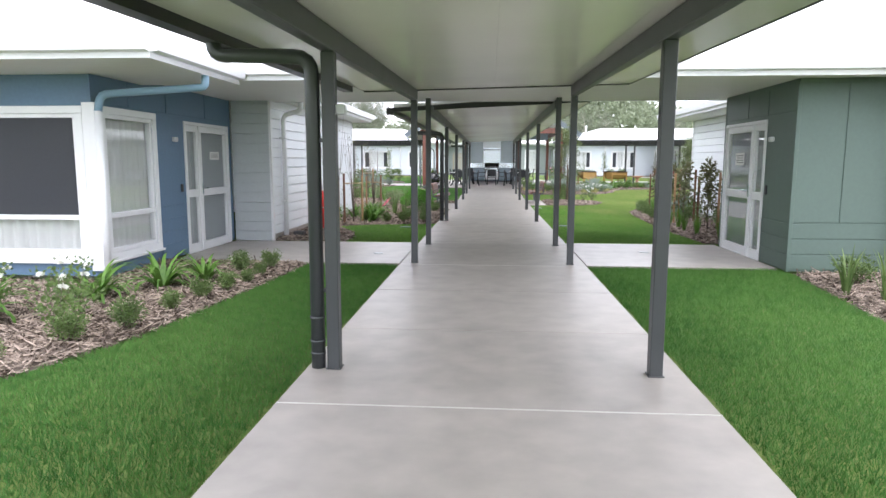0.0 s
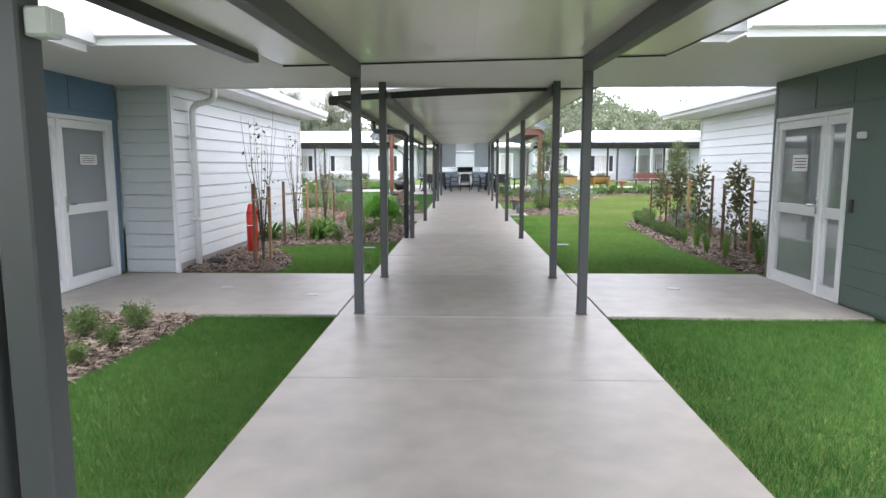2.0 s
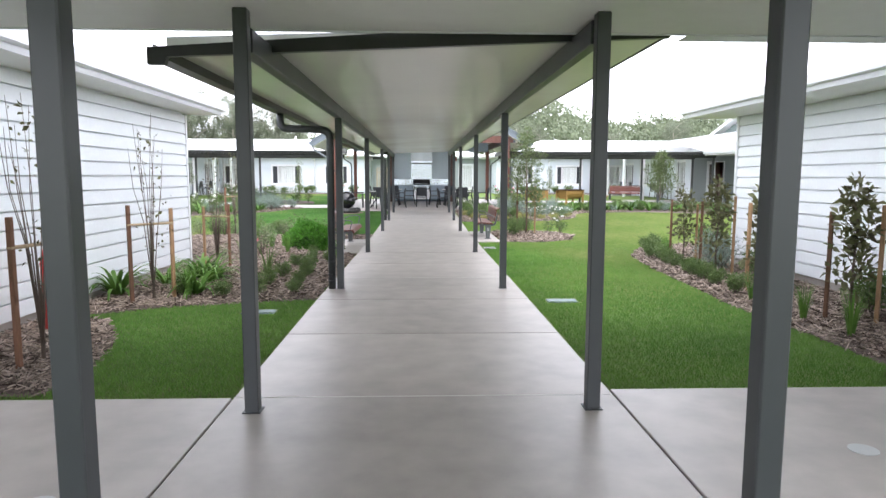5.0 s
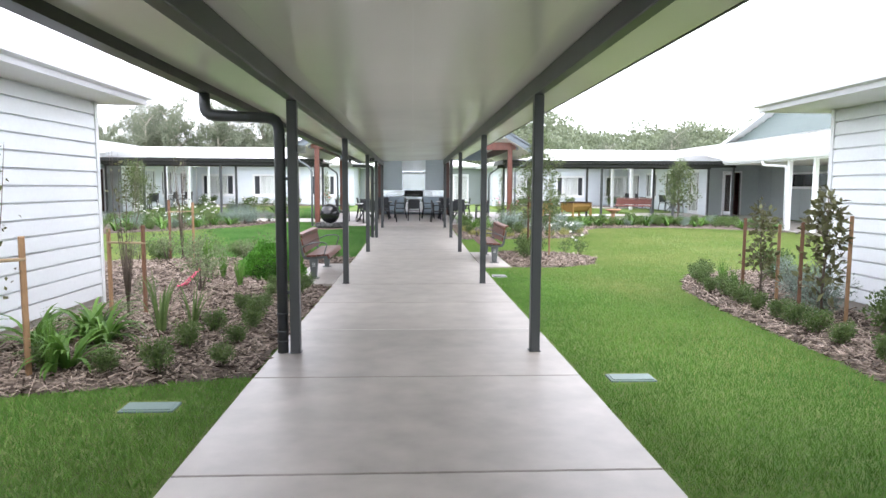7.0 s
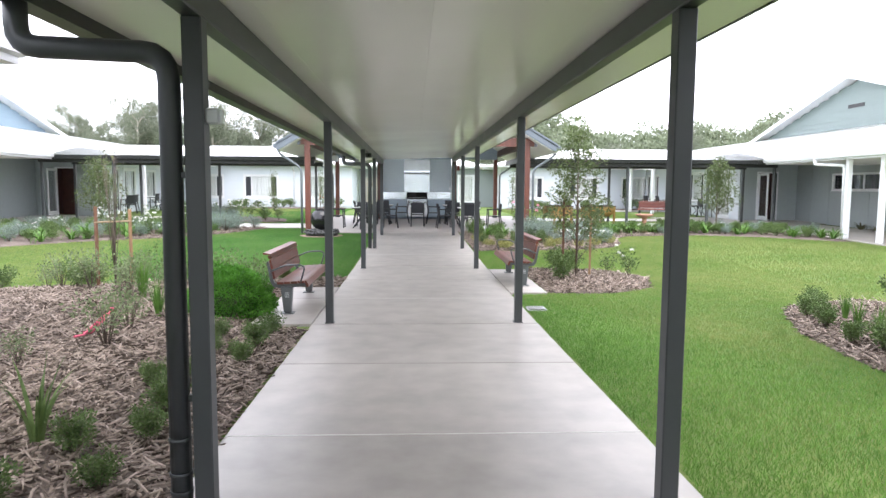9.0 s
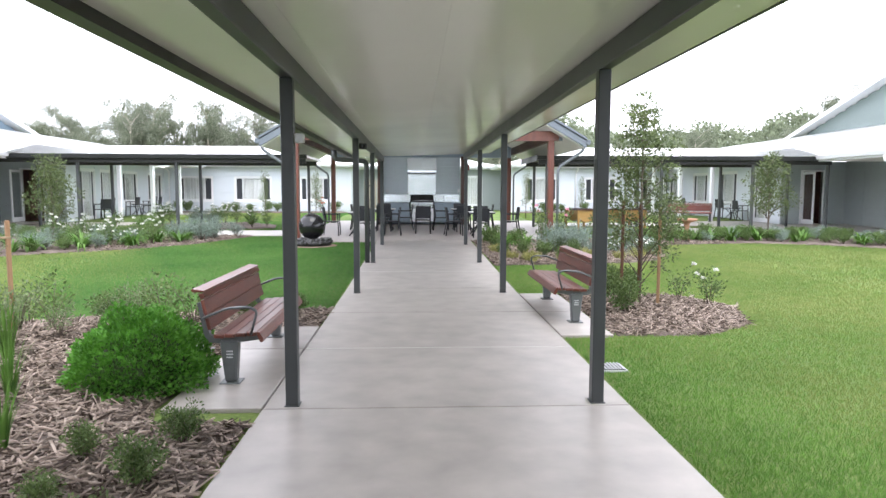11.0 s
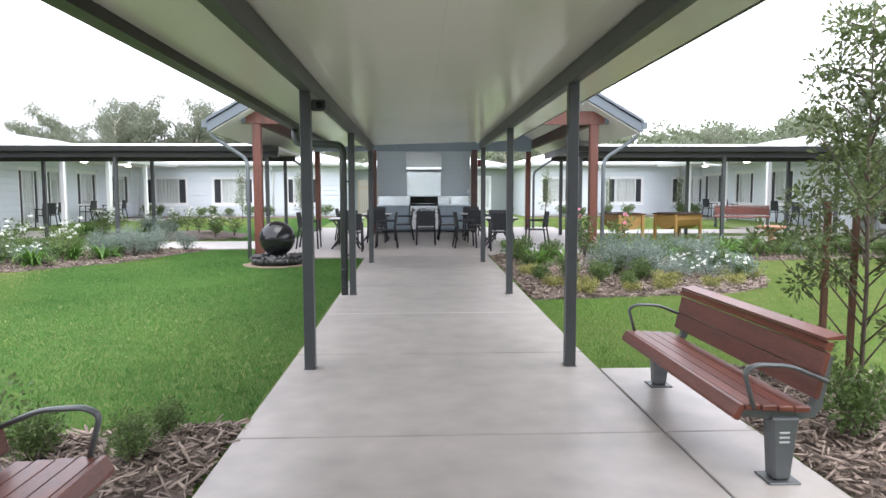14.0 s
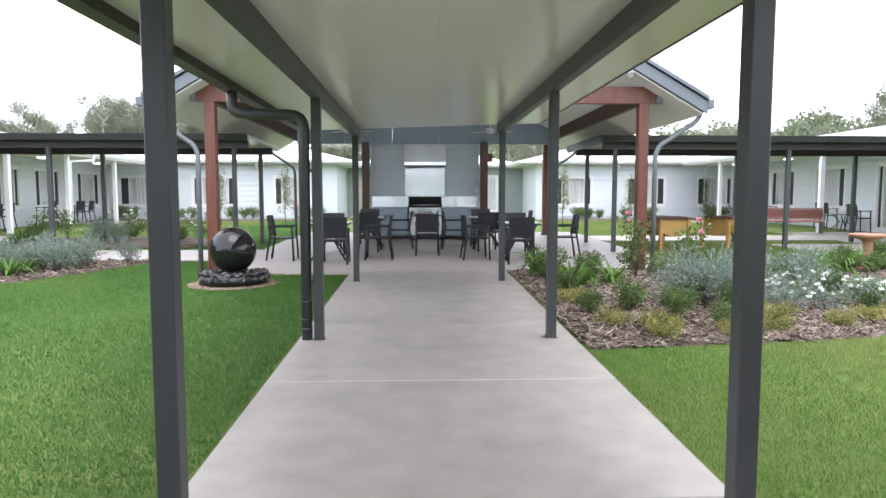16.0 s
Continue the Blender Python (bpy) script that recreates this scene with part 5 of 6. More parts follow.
def pit_lid(x, y, w, d, grate=False, z=-0.05):
    b = thing("drain_grate" if grate else "pit_lid", "pale plastic drain grate set in the lawn" if grate else "pale green plastic service pit lid set in lawn", "drain" if grate else "pit lid", pose(x, y, z + rise(y)))
    part("frame", boxes((-w / 2, -d / 2, 0, w / 2, d / 2, 0.028), bevel=0.006), PALEPLASTIC if grate else LIDGREEN, b)
    part("cover", boxes((-w / 2 + 0.02, -d / 2 + 0.02, 0.028, w / 2 - 0.02, d / 2 - 0.02, 0.034), bevel=0.003), DARK if grate else LIDGREEN, b)
    if grate:
        for k in range(7):
            u = -w / 2 + 0.03 + k * (w - 0.06) / 6.5
            part("bar", boxes((u, -d / 2 + 0.02, 0.0345, u + 0.015, d / 2 - 0.02, 0.042), bevel=0.002), PALEPLASTIC, b)


pit_lid(1.76, 15.3, 0.38, 0.2)
pit_lid(-1.92, 14.7, 0.38, 0.2)
pit_lid(1.52, 21.7, 0.26, 0.26, True)
pit_lid(-2.35, 22.27, 0.26, 0.26, True, 0.012)
pit_lid(-2.63, 16.35, 0.26, 0.26, True, 0.085)
for x, y in ((-1.84, 10.21), (-3.0, 10.62), (2.48, 10.7)):
    d = thing("floor_cap", "pale round access cap flush in the concrete", "access cap", pose(x, y, 0.0))
    part("disc", tube(bmesh.new(), [(0, 0, 0.0005), (0, 0, 0.005)], 0.08, 20), PALEPLASTIC, d)


# ---- planting beds ----
BEDS = {
    "near_left": [(-12, 2.2), (-5, 3.1), (-3.42, 3.9), (-3.04, 5.06), (-2.81, 7.4), (-2.7, 9.15), (-4.86, 9.15), (-4.86, 7.42), (-12, 7.42)],
    "near_right": [(4.02, 8.82), (3.68, 6.3), (4.4, 4.9), (9, 4), (9, 8.82)],
    "hydrant": [(-4.17, 11.8), (-2.75, 11.82), (-2.75, 12.6), (-2.95, 13.4), (-3.4, 14.2), (-4.17, 14.3)],
    "left": [(-1.37, 15.42), (-3.1, 14.95), (-4.17, 14.3), (-4.17, 18.62), (-8.5, 18.7), (-8.5, 21.2), (-6.4, 23.2), (-4.1, 24.1), (-1.37, 24.62), (-1.37, 23.5), (-2.13, 23.5), (-2.13, 20.37), (-1.37, 20.37)],
    "right": [(3.88, 11.95), (3.77, 15.0), (3.86, 16.3), (3.97, 18.11), (4.2, 20.0), (4.9, 21.6), (6.3, 22.2), (7.6, 20.6), (7.2, 18.7), (5.6, 18.62), (5.6, 11.9)],
    "bench": [(1.96, 22.95), (3.0, 22.95), (3.76, 23.5), (4.1, 24.5), (3.7, 25.4), (2.7, 25.75), (1.96, 25.75)],
    "roses": [(1.39, 29.2), (3.16, 29.4), (4.4, 29.6), (5.2, 30.1), (5.75, 31.2), (6.05, 32.6), (6.7, 33.4), (9.3, 33.8), (11.0, 33.2), (13.0, 31.6), (13.1, 35.7), (9.0, 35.6), (6.5, 35.2), (4.75, 35.2), (4.75, 34.55), (1.39, 34.55)],
    "far_left": [(-5.2, 36.2), (-5.6, 35.4), (-6.3, 33.7), (-7.5, 32.5), (-9.5, 31.2), (-11.8, 28.5), (-13.1, 28.5), (-13.1, 36.2)],
    "island": [(-5.3, 39.4), (-7.5, 38.7), (-10.6, 38.6), (-10.9, 41.5), (-7, 42.6), (-5.6, 41.2)],
    "under_left": [(-15, 51.9), (-4.2, 51.9), (-4.2, 53.9), (-15, 53.9)],
    "under_right": [(5.6, 51.9), (16, 51.9), (16, 53.9), (5.6, 53.9)],
}


def inside(poly, px, py):
    px, py = np.asarray(px), np.asarray(py)
    hit = np.zeros(px.shape, bool)
    for (x0, y0), (x1, y1) in zip(poly, poly[1:] + poly[:1]):
        cross = (y0 > py) != (y1 > py)
        with np.errstate(divide="ignore", invalid="ignore"):
            hit ^= cross & (px < (x1 - x0) * (py - y0) / (y1 - y0 + 1e-12) + x0)
    return hit


def edge_distance(poly, px, py):
    d = np.full(np.shape(px), 1e9)
    for (x0, y0), (x1, y1) in zip(poly, poly[1:] + poly[:1]):
        ex, ey = x1 - x0, y1 - y0
        t = np.clip(((px - x0) * ex + (py - y0) * ey) / (ex * ex + ey * ey), 0, 1)
        d = np.minimum(d, np.hypot(px - x0 - t * ex, py - y0 - t * ey))
    return d


def rises(y):
    return np.interp(y, (16.0, 20.5, 26.0, 47.0), (0.0, -0.033, -0.033, 0.341))


def bed_height(name, px, py):
    d = edge_distance(BEDS[name], px, py)
    mound = 0.22 if name == "left" else 0.07
    return rises(py) - 0.03 + np.minimum(d * 0.35, 0.05) + mound * np.clip((d - 0.3) / 1.6, 0, 1) ** 1.2


rng = np.random.default_rng(3)
for name, poly in BEDS.items():
    P = np.array(poly)
    lo, hi = P.min(0), P.max(0)
    step = 0.09 if name in ("near_left", "left", "right", "bench", "hydrant", "roses", "far_left") else 0.2
    nx, ny = int((hi[0] - lo[0]) / step) + 2, int((hi[1] - lo[1]) / step) + 2
    gx, gy = np.meshgrid(lo[0] + np.arange(nx) * step, lo[1] + np.arange(ny) * step)
    cell = inside(poly, gx[:-1, :-1] + step / 2, gy[:-1, :-1] + step / 2)
    zz = bed_height(name, gx, gy) + rng.normal(0, 0.006, gx.shape)
    out = ~inside(poly, gx, gy)
    zz[out] = rises(gy[out]) - 0.05
    idx = np.arange(nx * ny).reshape(ny, nx)
    q = np.stack([idx[:-1, :-1], idx[:-1, 1:], idx[1:, 1:], idx[1:, :-1]], -1)[cell]
    bed = raw("mulch_bed", np.stack([gx, gy, zz], -1), q, MULCH)
    tagged(bed, "garden bed covered in brown bark mulch", "garden bed", kind="structure")

# bark chips strewn over the beds
verts, faces, count = [], [], 0
for name, dens in (("near_left", 1000), ("near_right", 700), ("hydrant", 1000), ("left", 900), ("right", 750), ("bench", 1000), ("roses", 700), ("far_left", 300)):
    poly = BEDS[name]
    P = np.array(poly)
    lo, hi = P.min(0), P.max(0)
    n = int(dens * (hi[0] - lo[0]) * (hi[1] - lo[1]))
    x, y = rng.uniform(lo[0], hi[0], n), rng.uniform(lo[1], hi[1], n)
    k = inside(poly, x, y) & (np.abs(x) < 8.5)
    x, y = x[k], y[k]
    z = bed_height(name, x, y) + rng.uniform(0.004, 0.03, len(x))
    a, tilt = rng.uniform(0, math.tau, len(x)), rng.normal(0, 0.3, len(x))
    l, w, h = rng.gamma(2.2, 0.017, len(x)) + 0.01, rng.uniform(0.0025, 0.0085, len(x)), rng.uniform(0.002, 0.006, len(x))
    ca, sa = np.cos(a), np.sin(a)
    box8 = []
    for sx, sy, sz in ((-1, -1, -1), (1, -0.6, -1), (0.8, 1, -1), (-0.9, 0.7, -1), (-1, -1, 1), (1, -0.6, 1), (0.8, 1, 1), (-0.9, 0.7, 1)):
        u, v = sx * l, sy * w
        box8.append(np.stack([x + u * ca - v * sa, y + u * sa + v * ca, z + sz * h + u * tilt], -1))
    verts.append(np.stack(box8, 1).reshape(-1, 3))
    base = count + np.arange(len(x))[:, None, None] * 8
    f = np.array([[4, 5, 6, 7], [0, 1, 5, 4], [1, 2, 6, 5], [2, 3, 7, 6], [3, 0, 4, 7]])
    faces.append((base + f[None]).reshape(-1, 4))
    count += len(x) * 8
tagged(raw("bark_chips", np.concatenate(verts), np.concatenate(faces), CHIP), "loose brown and grey bark chips over the garden beds", "mulch", kind="stuff")

# gravel strip along the pale wall
n = 6000
x, y = rng.uniform(-4.17, -3.75, n), rng.uniform(11.85, 18.5, n)
s = rng.uniform(0.006, 0.016, n)
z = np.maximum(bed_height("left", x, y), -0.03) * 0 + np.where(inside(BEDS["left"], x, y), bed_height("left", x, y), bed_height("hydrant", x, y)) + 0.012
corner = np.array([[1, 0, 0], [0, 1, 0], [-1, 0, 0], [0, -1, 0], [0, 0, 0.8]])
rot = rng.uniform(0, math.tau, n)
cv = np.stack([x[:, None] + s[:, None] * (corner[:, 0] * np.cos(rot)[:, None] - corner[:, 1] * np.sin(rot)[:, None]),
               y[:, None] + s[:, None] * (corner[:, 0] * np.sin(rot)[:, None] + corner[:, 1] * np.cos(rot)[:, None]), z[:, None] + s[:, None] * corner[:, 2]], -1)
ff = (np.arange(n)[:, None, None] * 5 + np.array([[0, 1, 4], [1, 2, 4], [2, 3, 4], [3, 0, 4]])[None]).reshape(-1, 3)
tagged(raw("gravel", cv.reshape(-1, 3), ff, GRAVEL), "beige gravel strip beside the pale wall", "gravel", kind="stuff")


# ---- lawn ----
def lawn_mask(x, y):
    k = ~((x > PATH_L - 0.03 - 0.012 * np.sin(y * 9)) & (x < PATH_R + 0.03 + 0.012 * np.sin(y * 8 + 1)))
    k &= ~((y > 9.19) & (y < 11.76) & (x < 0) & (x > -5)) & ~((y > 9.19) & (y < 11.86) & (x > 0) & (x < 4.1))
    k &= ~((x > -2.11) & (x < PATH_L + 0.1) & (y > 20.39) & (y < 23.48)) & ~((x < 1.94) & (x > 1) & (y > 22.89) & (y < 25.81))
    k &= ~((np.abs(x - 1.76) < 0.215) & (np.abs(y - 15.3) < 0.155)) & ~((np.abs(x + 1.92) < 0.215) & (np.abs(y - 14.7) < 0.155)) & ~((np.abs(x - 1.52) < 0.14) & (np.abs(y - 21.7) < 0.14))
    k &= ~((x < -4.2) & (y > 7.4) & (y < 18.7)) & ~((x > 4.0) & (y > 8.8) & (y < 11.7)) & ~((x > 5.6) & (y > 11.6) & (y < 18.7))
    k &= (x + 3.0) ** 2 + (y - 33.3) ** 2 > 0.62 ** 2
    k &= ~((x > -3.76) & (x < 4.71) & (y > 34.29)) & ~((x > -16.5) & (y > 36.29) & (y < 38.31) & (x < 0)) & ~((x > 8.7) & (x < 16.5) & (y > 36.89) & (y < 39.31)) & ~((x > 4.7) & (x < 11.2) & (y > 40.49) & (y < 42.11)) 
    k &= ~((np.abs(x) > 13.1) & (y > 28.9) & (y < 38)) & ~((np.abs(x) > 11.15) & (y >= 38) & (y < 53))
    for poly in BEDS.values():
        k &= ~inside(poly, x, y)
    return k


def blades(name, x0, y0, x1, y1, dens, height, width):
    n = int(dens * (x1 - x0) * (y1 - y0))
    x, y = rng.uniform(x0, x1, n), rng.uniform(y0, y1, n)
    k = lawn_mask(x, y)
    x, y = x[k], y[k]
    n = len(x)
    a = rng.uniform(0, math.tau, n)
    patch = 0.8 + 0.35 * np.sin(x * 1.7 + 1.3 * np.sin(y * 0.9)) * np.sin(y * 1.3 + x * 0.4)
    h = height * rng.uniform(0.55, 1.25, n) * (0.75 + 0.25 * patch)
    w = width * rng.uniform(0.7, 1.3, n)
    lx, ly = rng.normal(0, 0.45, n) * h, rng.normal(0, 0.45, n) * h
    z = rises(y) - 0.037
    v = np.stack([np.stack([x - w * np.cos(a), y - w * np.sin(a), z], -1), np.stack([x + w * np.cos(a), y + w * np.sin(a), z], -1), np.stack([x + lx, y + ly, z + h], -1)], 1)
    return v.reshape(-1, 3)


green, fresh, dry = [], [], []
for zone in [(-5.6, 0.8, -1.38, 9.2, 6500, 0.05, 0.003), (1.33, 0.8, 5.6, 9.2, 6500, 0.05, 0.003),
             (-4.2, 11.7, -1.38, 15.6, 5000, 0.045, 0.0032), (1.33, 11.8, 5.6, 20, 6000, 0.042, 0.0028),
             (1.33, 20, 7, 30, 5000, 0.034, 0.0033), (1.33, 30, 2.5, 34.5, 4000, 0.034, 0.0036), (-7, 23.5, -1.38, 36.4, 5000, 0.034, 0.0033), (2.5, 30, 7, 34, 3600, 0.035, 0.004),
             (-11.2, 38.3, -3.75, 52, 900, 0.04, 0.008), (4.7, 36.8, 11.2, 52, 900, 0.04, 0.008),
             (7, 19, 14, 34, 1500, 0.036, 0.007), (-14, 19, -7, 36.4, 1500, 0.036, 0.007)]:
    v = blades("", *zone).reshape(-1, 3, 3)
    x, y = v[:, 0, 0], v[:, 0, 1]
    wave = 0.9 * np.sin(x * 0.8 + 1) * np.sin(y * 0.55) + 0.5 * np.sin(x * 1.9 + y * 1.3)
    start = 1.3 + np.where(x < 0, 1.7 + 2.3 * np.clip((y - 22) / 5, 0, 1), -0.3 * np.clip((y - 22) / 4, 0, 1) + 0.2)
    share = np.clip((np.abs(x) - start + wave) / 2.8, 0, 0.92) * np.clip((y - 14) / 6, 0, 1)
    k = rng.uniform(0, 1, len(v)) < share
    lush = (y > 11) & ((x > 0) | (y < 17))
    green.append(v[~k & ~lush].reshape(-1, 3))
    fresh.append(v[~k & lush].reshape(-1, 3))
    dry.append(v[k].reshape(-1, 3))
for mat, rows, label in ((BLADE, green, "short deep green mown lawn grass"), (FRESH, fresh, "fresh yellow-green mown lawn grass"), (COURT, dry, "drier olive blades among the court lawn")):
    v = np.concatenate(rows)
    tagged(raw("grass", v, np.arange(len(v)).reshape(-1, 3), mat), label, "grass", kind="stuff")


# ---- plants ----
def leaf_quads(points, ways, size, width, rnd, droop=0.0):
    """Small folded leaves from points along ways: arrays of corners and faces."""
    n = len(points)
    ways = ways / (np.linalg.norm(ways, axis=1, keepdims=True) + 1e-9)
    side = np.cross(ways, rnd.normal(0, 1, (n, 3)))
    side /= np.linalg.norm(side, axis=1, keepdims=True) + 1e-9
    up = np.cross(side, ways)
    s = size * rnd.uniform(0.65, 1.3, (n, 1))
    mid = points + ways * s * 0.5
    v = np.stack([points, mid + side * s * width + up * s * 0.1, points + ways * s - np.array([0, 0, droop]) * s, mid - side * s * width + up * s * 0.1], 1)
    return v.reshape(-1, 3), np.arange(n * 4).reshape(-1, 4)


def crown_points(n, rnd, clumps, spread):
    """Points gathered in clumps, with gaps between them."""
    c = clumps[rnd.integers(0, len(clumps), n)]
    off = rnd.normal(0, 1, (n, 3))
    off /= np.linalg.norm(off, axis=1, keepdims=True)
    off *= spread * rnd.uniform(0.15, 1, (n, 1)) ** 0.6
    return c + off, off


def shrub(label, r, h, n, size, width, leaf, seed, name="shrub", stems=7, flower=None, flowers=0, fsize=0.06):
    rnd = np.random.default_rng(seed)
    t = thing(name, label, name.replace("_", " "))
    bm = bmesh.new()
    tips = []
    for k in range(stems):
        a = k * math.tau / stems + rnd.uniform(-0.4, 0.4)
        d = r * rnd.uniform(0.3, 0.85)
        tip = Vector((d * math.cos(a), d * math.sin(a), h * rnd.uniform(0.55, 0.98)))
        mid = Vector((tip.x * 0.45, tip.y * 0.45, tip.z * 0.6))
        tube(bm, [(0, 0, -0.05), mid, tip], max(0.004, r * 0.02), 5, 0.002)
        tips += [tip, mid * 0.4 + tip * 0.6, mid]
    tagged(part("branchwork", bm, BARK, t), kind="stuff")
    clumps = np.array([tuple(p) for p in tips])
    pts, off = crown_points(n, rnd, clumps, min(r, h) * 0.42)
    pts[:, 2] = np.maximum(pts[:, 2], 0.01)
    v, f = leaf_quads(pts, off + np.array([0, 0, 0.35]) * np.linalg.norm(off, axis=1, keepdims=True) + rnd.normal(0, 0.02, off.shape), size, width, rnd)
    raw("leaves", v, f, LEAF[leaf], t)
    if flower:
        top = sorted(tips, key=lambda p: -p.z)[:max(flowers, 1)]
        for k in range(flowers):
            p = np.array(tuple(top[k % len(top)])) + rnd.normal(0, 0.05, 3) + np.array([0, 0, 0.05])
            m = 22
            d = rnd.normal(0, 1, (m, 3))
            d[:, 2] = np.abs(d[:, 2])
            v, f = leaf_quads(np.repeat(p[None], m, 0) + d * 0.004, d, fsize, 0.45, rnd)
            raw("flower", v, f, flower, t)
    return t


def strap_clump(label, n, length, width, leaf, seed, arch=1.0, name="strap_plant"):
    """Long arching strap leaves out of one base."""
    rnd = np.random.default_rng(seed)
    t = thing(name, label, "plant")
    verts, faces = [], []
    for k in range(n):
        a, lean = rnd.uniform(0, math.tau), rnd.uniform(0.32 if arch > 1.2 else 0.1, 0.75) * arch
        l, w = length * rnd.uniform(0.6, 1.1), width * rnd.uniform(0.7, 1.2)
        p, ang = np.array([0.03 * math.cos(a), 0.03 * math.sin(a), -0.03]), math.pi / 2 - lean * 0.5
        side = np.array([-math.sin(a), math.cos(a), 0])
        base = len(verts)
        for i in range(7):
            ww = w * (1 - (i / 6.3) ** 2.2)
            dip = np.array([0, 0, -0.25 * ww])
            verts += [p - side * ww, p + dip, p + side * ww]
            p = p + np.array([math.cos(a) * math.cos(ang), math.sin(a) * math.cos(ang), math.sin(ang)]) * l / 6
            ang -= lean * (0.25 + 0.09 * i)
        for i in range(6):
            b = base + i * 3
            faces += [(b, b + 1, b + 4, b + 3), (b + 1, b + 2, b + 5, b + 4)]
    raw("leaves", np.array(verts), faces, LEAF[leaf], t)
    bm = bmesh.new()
    tube(bm, [(0, 0, -0.05), (0, 0, 0.04)], 0.03, 7)
    part("crown", bm, LEAF["mid"], t)
    return t


def staked_tree(label, h, seed, leaf, n, size, width, limbs, spread, bare=0.35, stakes=2, stake_h=1.25, stake_mat=None, trunk=0.018, name="staked_tree", lean=0.0, clump=0.13, tie=True):
    rnd = np.random.default_rng(seed)
    t = thing(name, label, "tree")
    bm = bmesh.new()
    top = Vector((lean * h, 0.03 * h, h))
    tube(bm, [(0, 0, -0.06), (0.015, 0.01, h * 0.3), (lean * h * 0.5 - 0.01, 0.02, h * 0.6), top], trunk, 7, trunk * 0.3)
    tips = [top]
    for k in range(limbs):
        f = bare + (1 - bare) * (k + rnd.uniform(0, 1)) / limbs
        a = k * 2.4 + rnd.uniform(-0.5, 0.5)
        d = spread * rnd.uniform(0.55, 1.1) * (1.15 - 0.75 * f)
        p0 = Vector((lean * h * f, 0.02, h * f * 0.92))
        p1 = p0 + Vector((d * math.cos(a), d * math.sin(a), d * rnd.uniform(0.5, 1.3)))
        tube(bm, [p0, (p0 + p1) / 2 + Vector((0, 0, 0.02)), p1], trunk * 0.42, 5, trunk * 0.14)
        tips += [p1, p0 * 0.4 + p1 * 0.6]
    part("trunk", bm, BARK, t)
    if n:
        pts, off = crown_points(n, rnd, np.array([tuple(p) for p in tips]), clump)
        v, f = leaf_quads(pts, off * 3 + rnd.normal(0, 0.08, off.shape) + np.array([0, 0, 0.08]), size, width, rnd, 0.1)
        raw("crown", v, f, LEAF[leaf], t)
    for k in range(stakes):
        s = (-1, 1, 0)[k]
        x, y = s * 0.24, 0.2 if k == 2 else 0.02
        sm = (stake_mat or (STAKE, PINE, STAKE))[k]
        part("stake", boxes((x - 0.02, y - 0.02, -0.1, x + 0.02, y + 0.02, stake_h * (1, 0.93, 0.97)[k]), bevel=0.004), sm, t)
        zt = stake_h * 0.8
        if tie:
            part("tie", boxes((min(x, 0) - 0.022, y - 0.024, zt, max(x, 0) + 0.022, y + 0.024, zt + 0.03), bevel=0.006), HESSIAN, t)
    return t


def bare_sapling(label, h, seed, stakes=2):
    rnd = np.random.default_rng(seed)
    t = thing("bare_sapling", label, "tree")
    for k in range(11):
        a = rnd.uniform(0, math.tau)
        d = rnd.uniform(0.08, 0.3)
        z0 = rnd.uniform(0.15, 0.5)
        part("stem", tube(bmesh.new(), [(0, 0, z0 * 0.4), (d * 0.35 * math.cos(a), d * 0.35 * math.sin(a), z0 + 0.25 * h), (d * 0.8 * math.cos(a), d * 0.8 * math.sin(a), 0.65 * h), (d * math.cos(a + 0.2), d * math.sin(a + 0.2), h * rnd.uniform(0.8, 1.05))], 0.007, 5, 0.0015), BARK, t)
    bm = bmesh.new()
    tube(bm, [(0, 0, -0.06), (0.01, 0, 0.5), (0, 0.01, 1.0)], 0.018, 7, 0.008)
    part("trunk", bm, BARK, t)
    pts = rnd.normal(0, 0.09, (70, 3)) + np.array([[0.04, 0, z] for z in np.linspace(0.6, h * 0.95, 70)])
    v, f = leaf_quads(pts, rnd.normal(0, 1, (70, 3)), 0.055, 0.3, rnd)
    raw("leaves", v, f, LEAF["bronze"], t)
    for k in range(stakes):
        x = (-0.25, 0.25)[k]
        part("stake", boxes((x - 0.02, -0.02, -0.1, x + 0.02, 0.02, 1.2 - 0.05 * k), bevel=0.004), (STAKE, PINE)[k] if seed % 2 else STAKE, t)
        part("tie", boxes((min(x, 0) - 0.022, -0.024, 0.96, max(x, 0) + 0.022, 0.024, 0.985), bevel=0.006), HESSIAN, t)
    return t


def plant(proto, spots, group, seed, bed=None, lo=0.8, hi=1.25):
    """The prototype at the first spot, copies at the others."""
    rnd = random.Random(seed)
    for i, (x, y) in enumerate(spots):
        z = float(bed_height(bed, np.array([x]), np.array([y]))[0]) if bed else rise(y) - 0.03
        m = pose(x, y, z, 0, 0, rnd.uniform(0, 360)) @ Matrix.Scale(rnd.uniform(lo, hi), 4)
        if i == 0 and not proto.get("group"):
            proto.matrix_basis = m
            tagged(proto, group=group)
        else:
            copy_thing(proto, m @ Matrix.Scale(1 / proto.scale[0], 4))


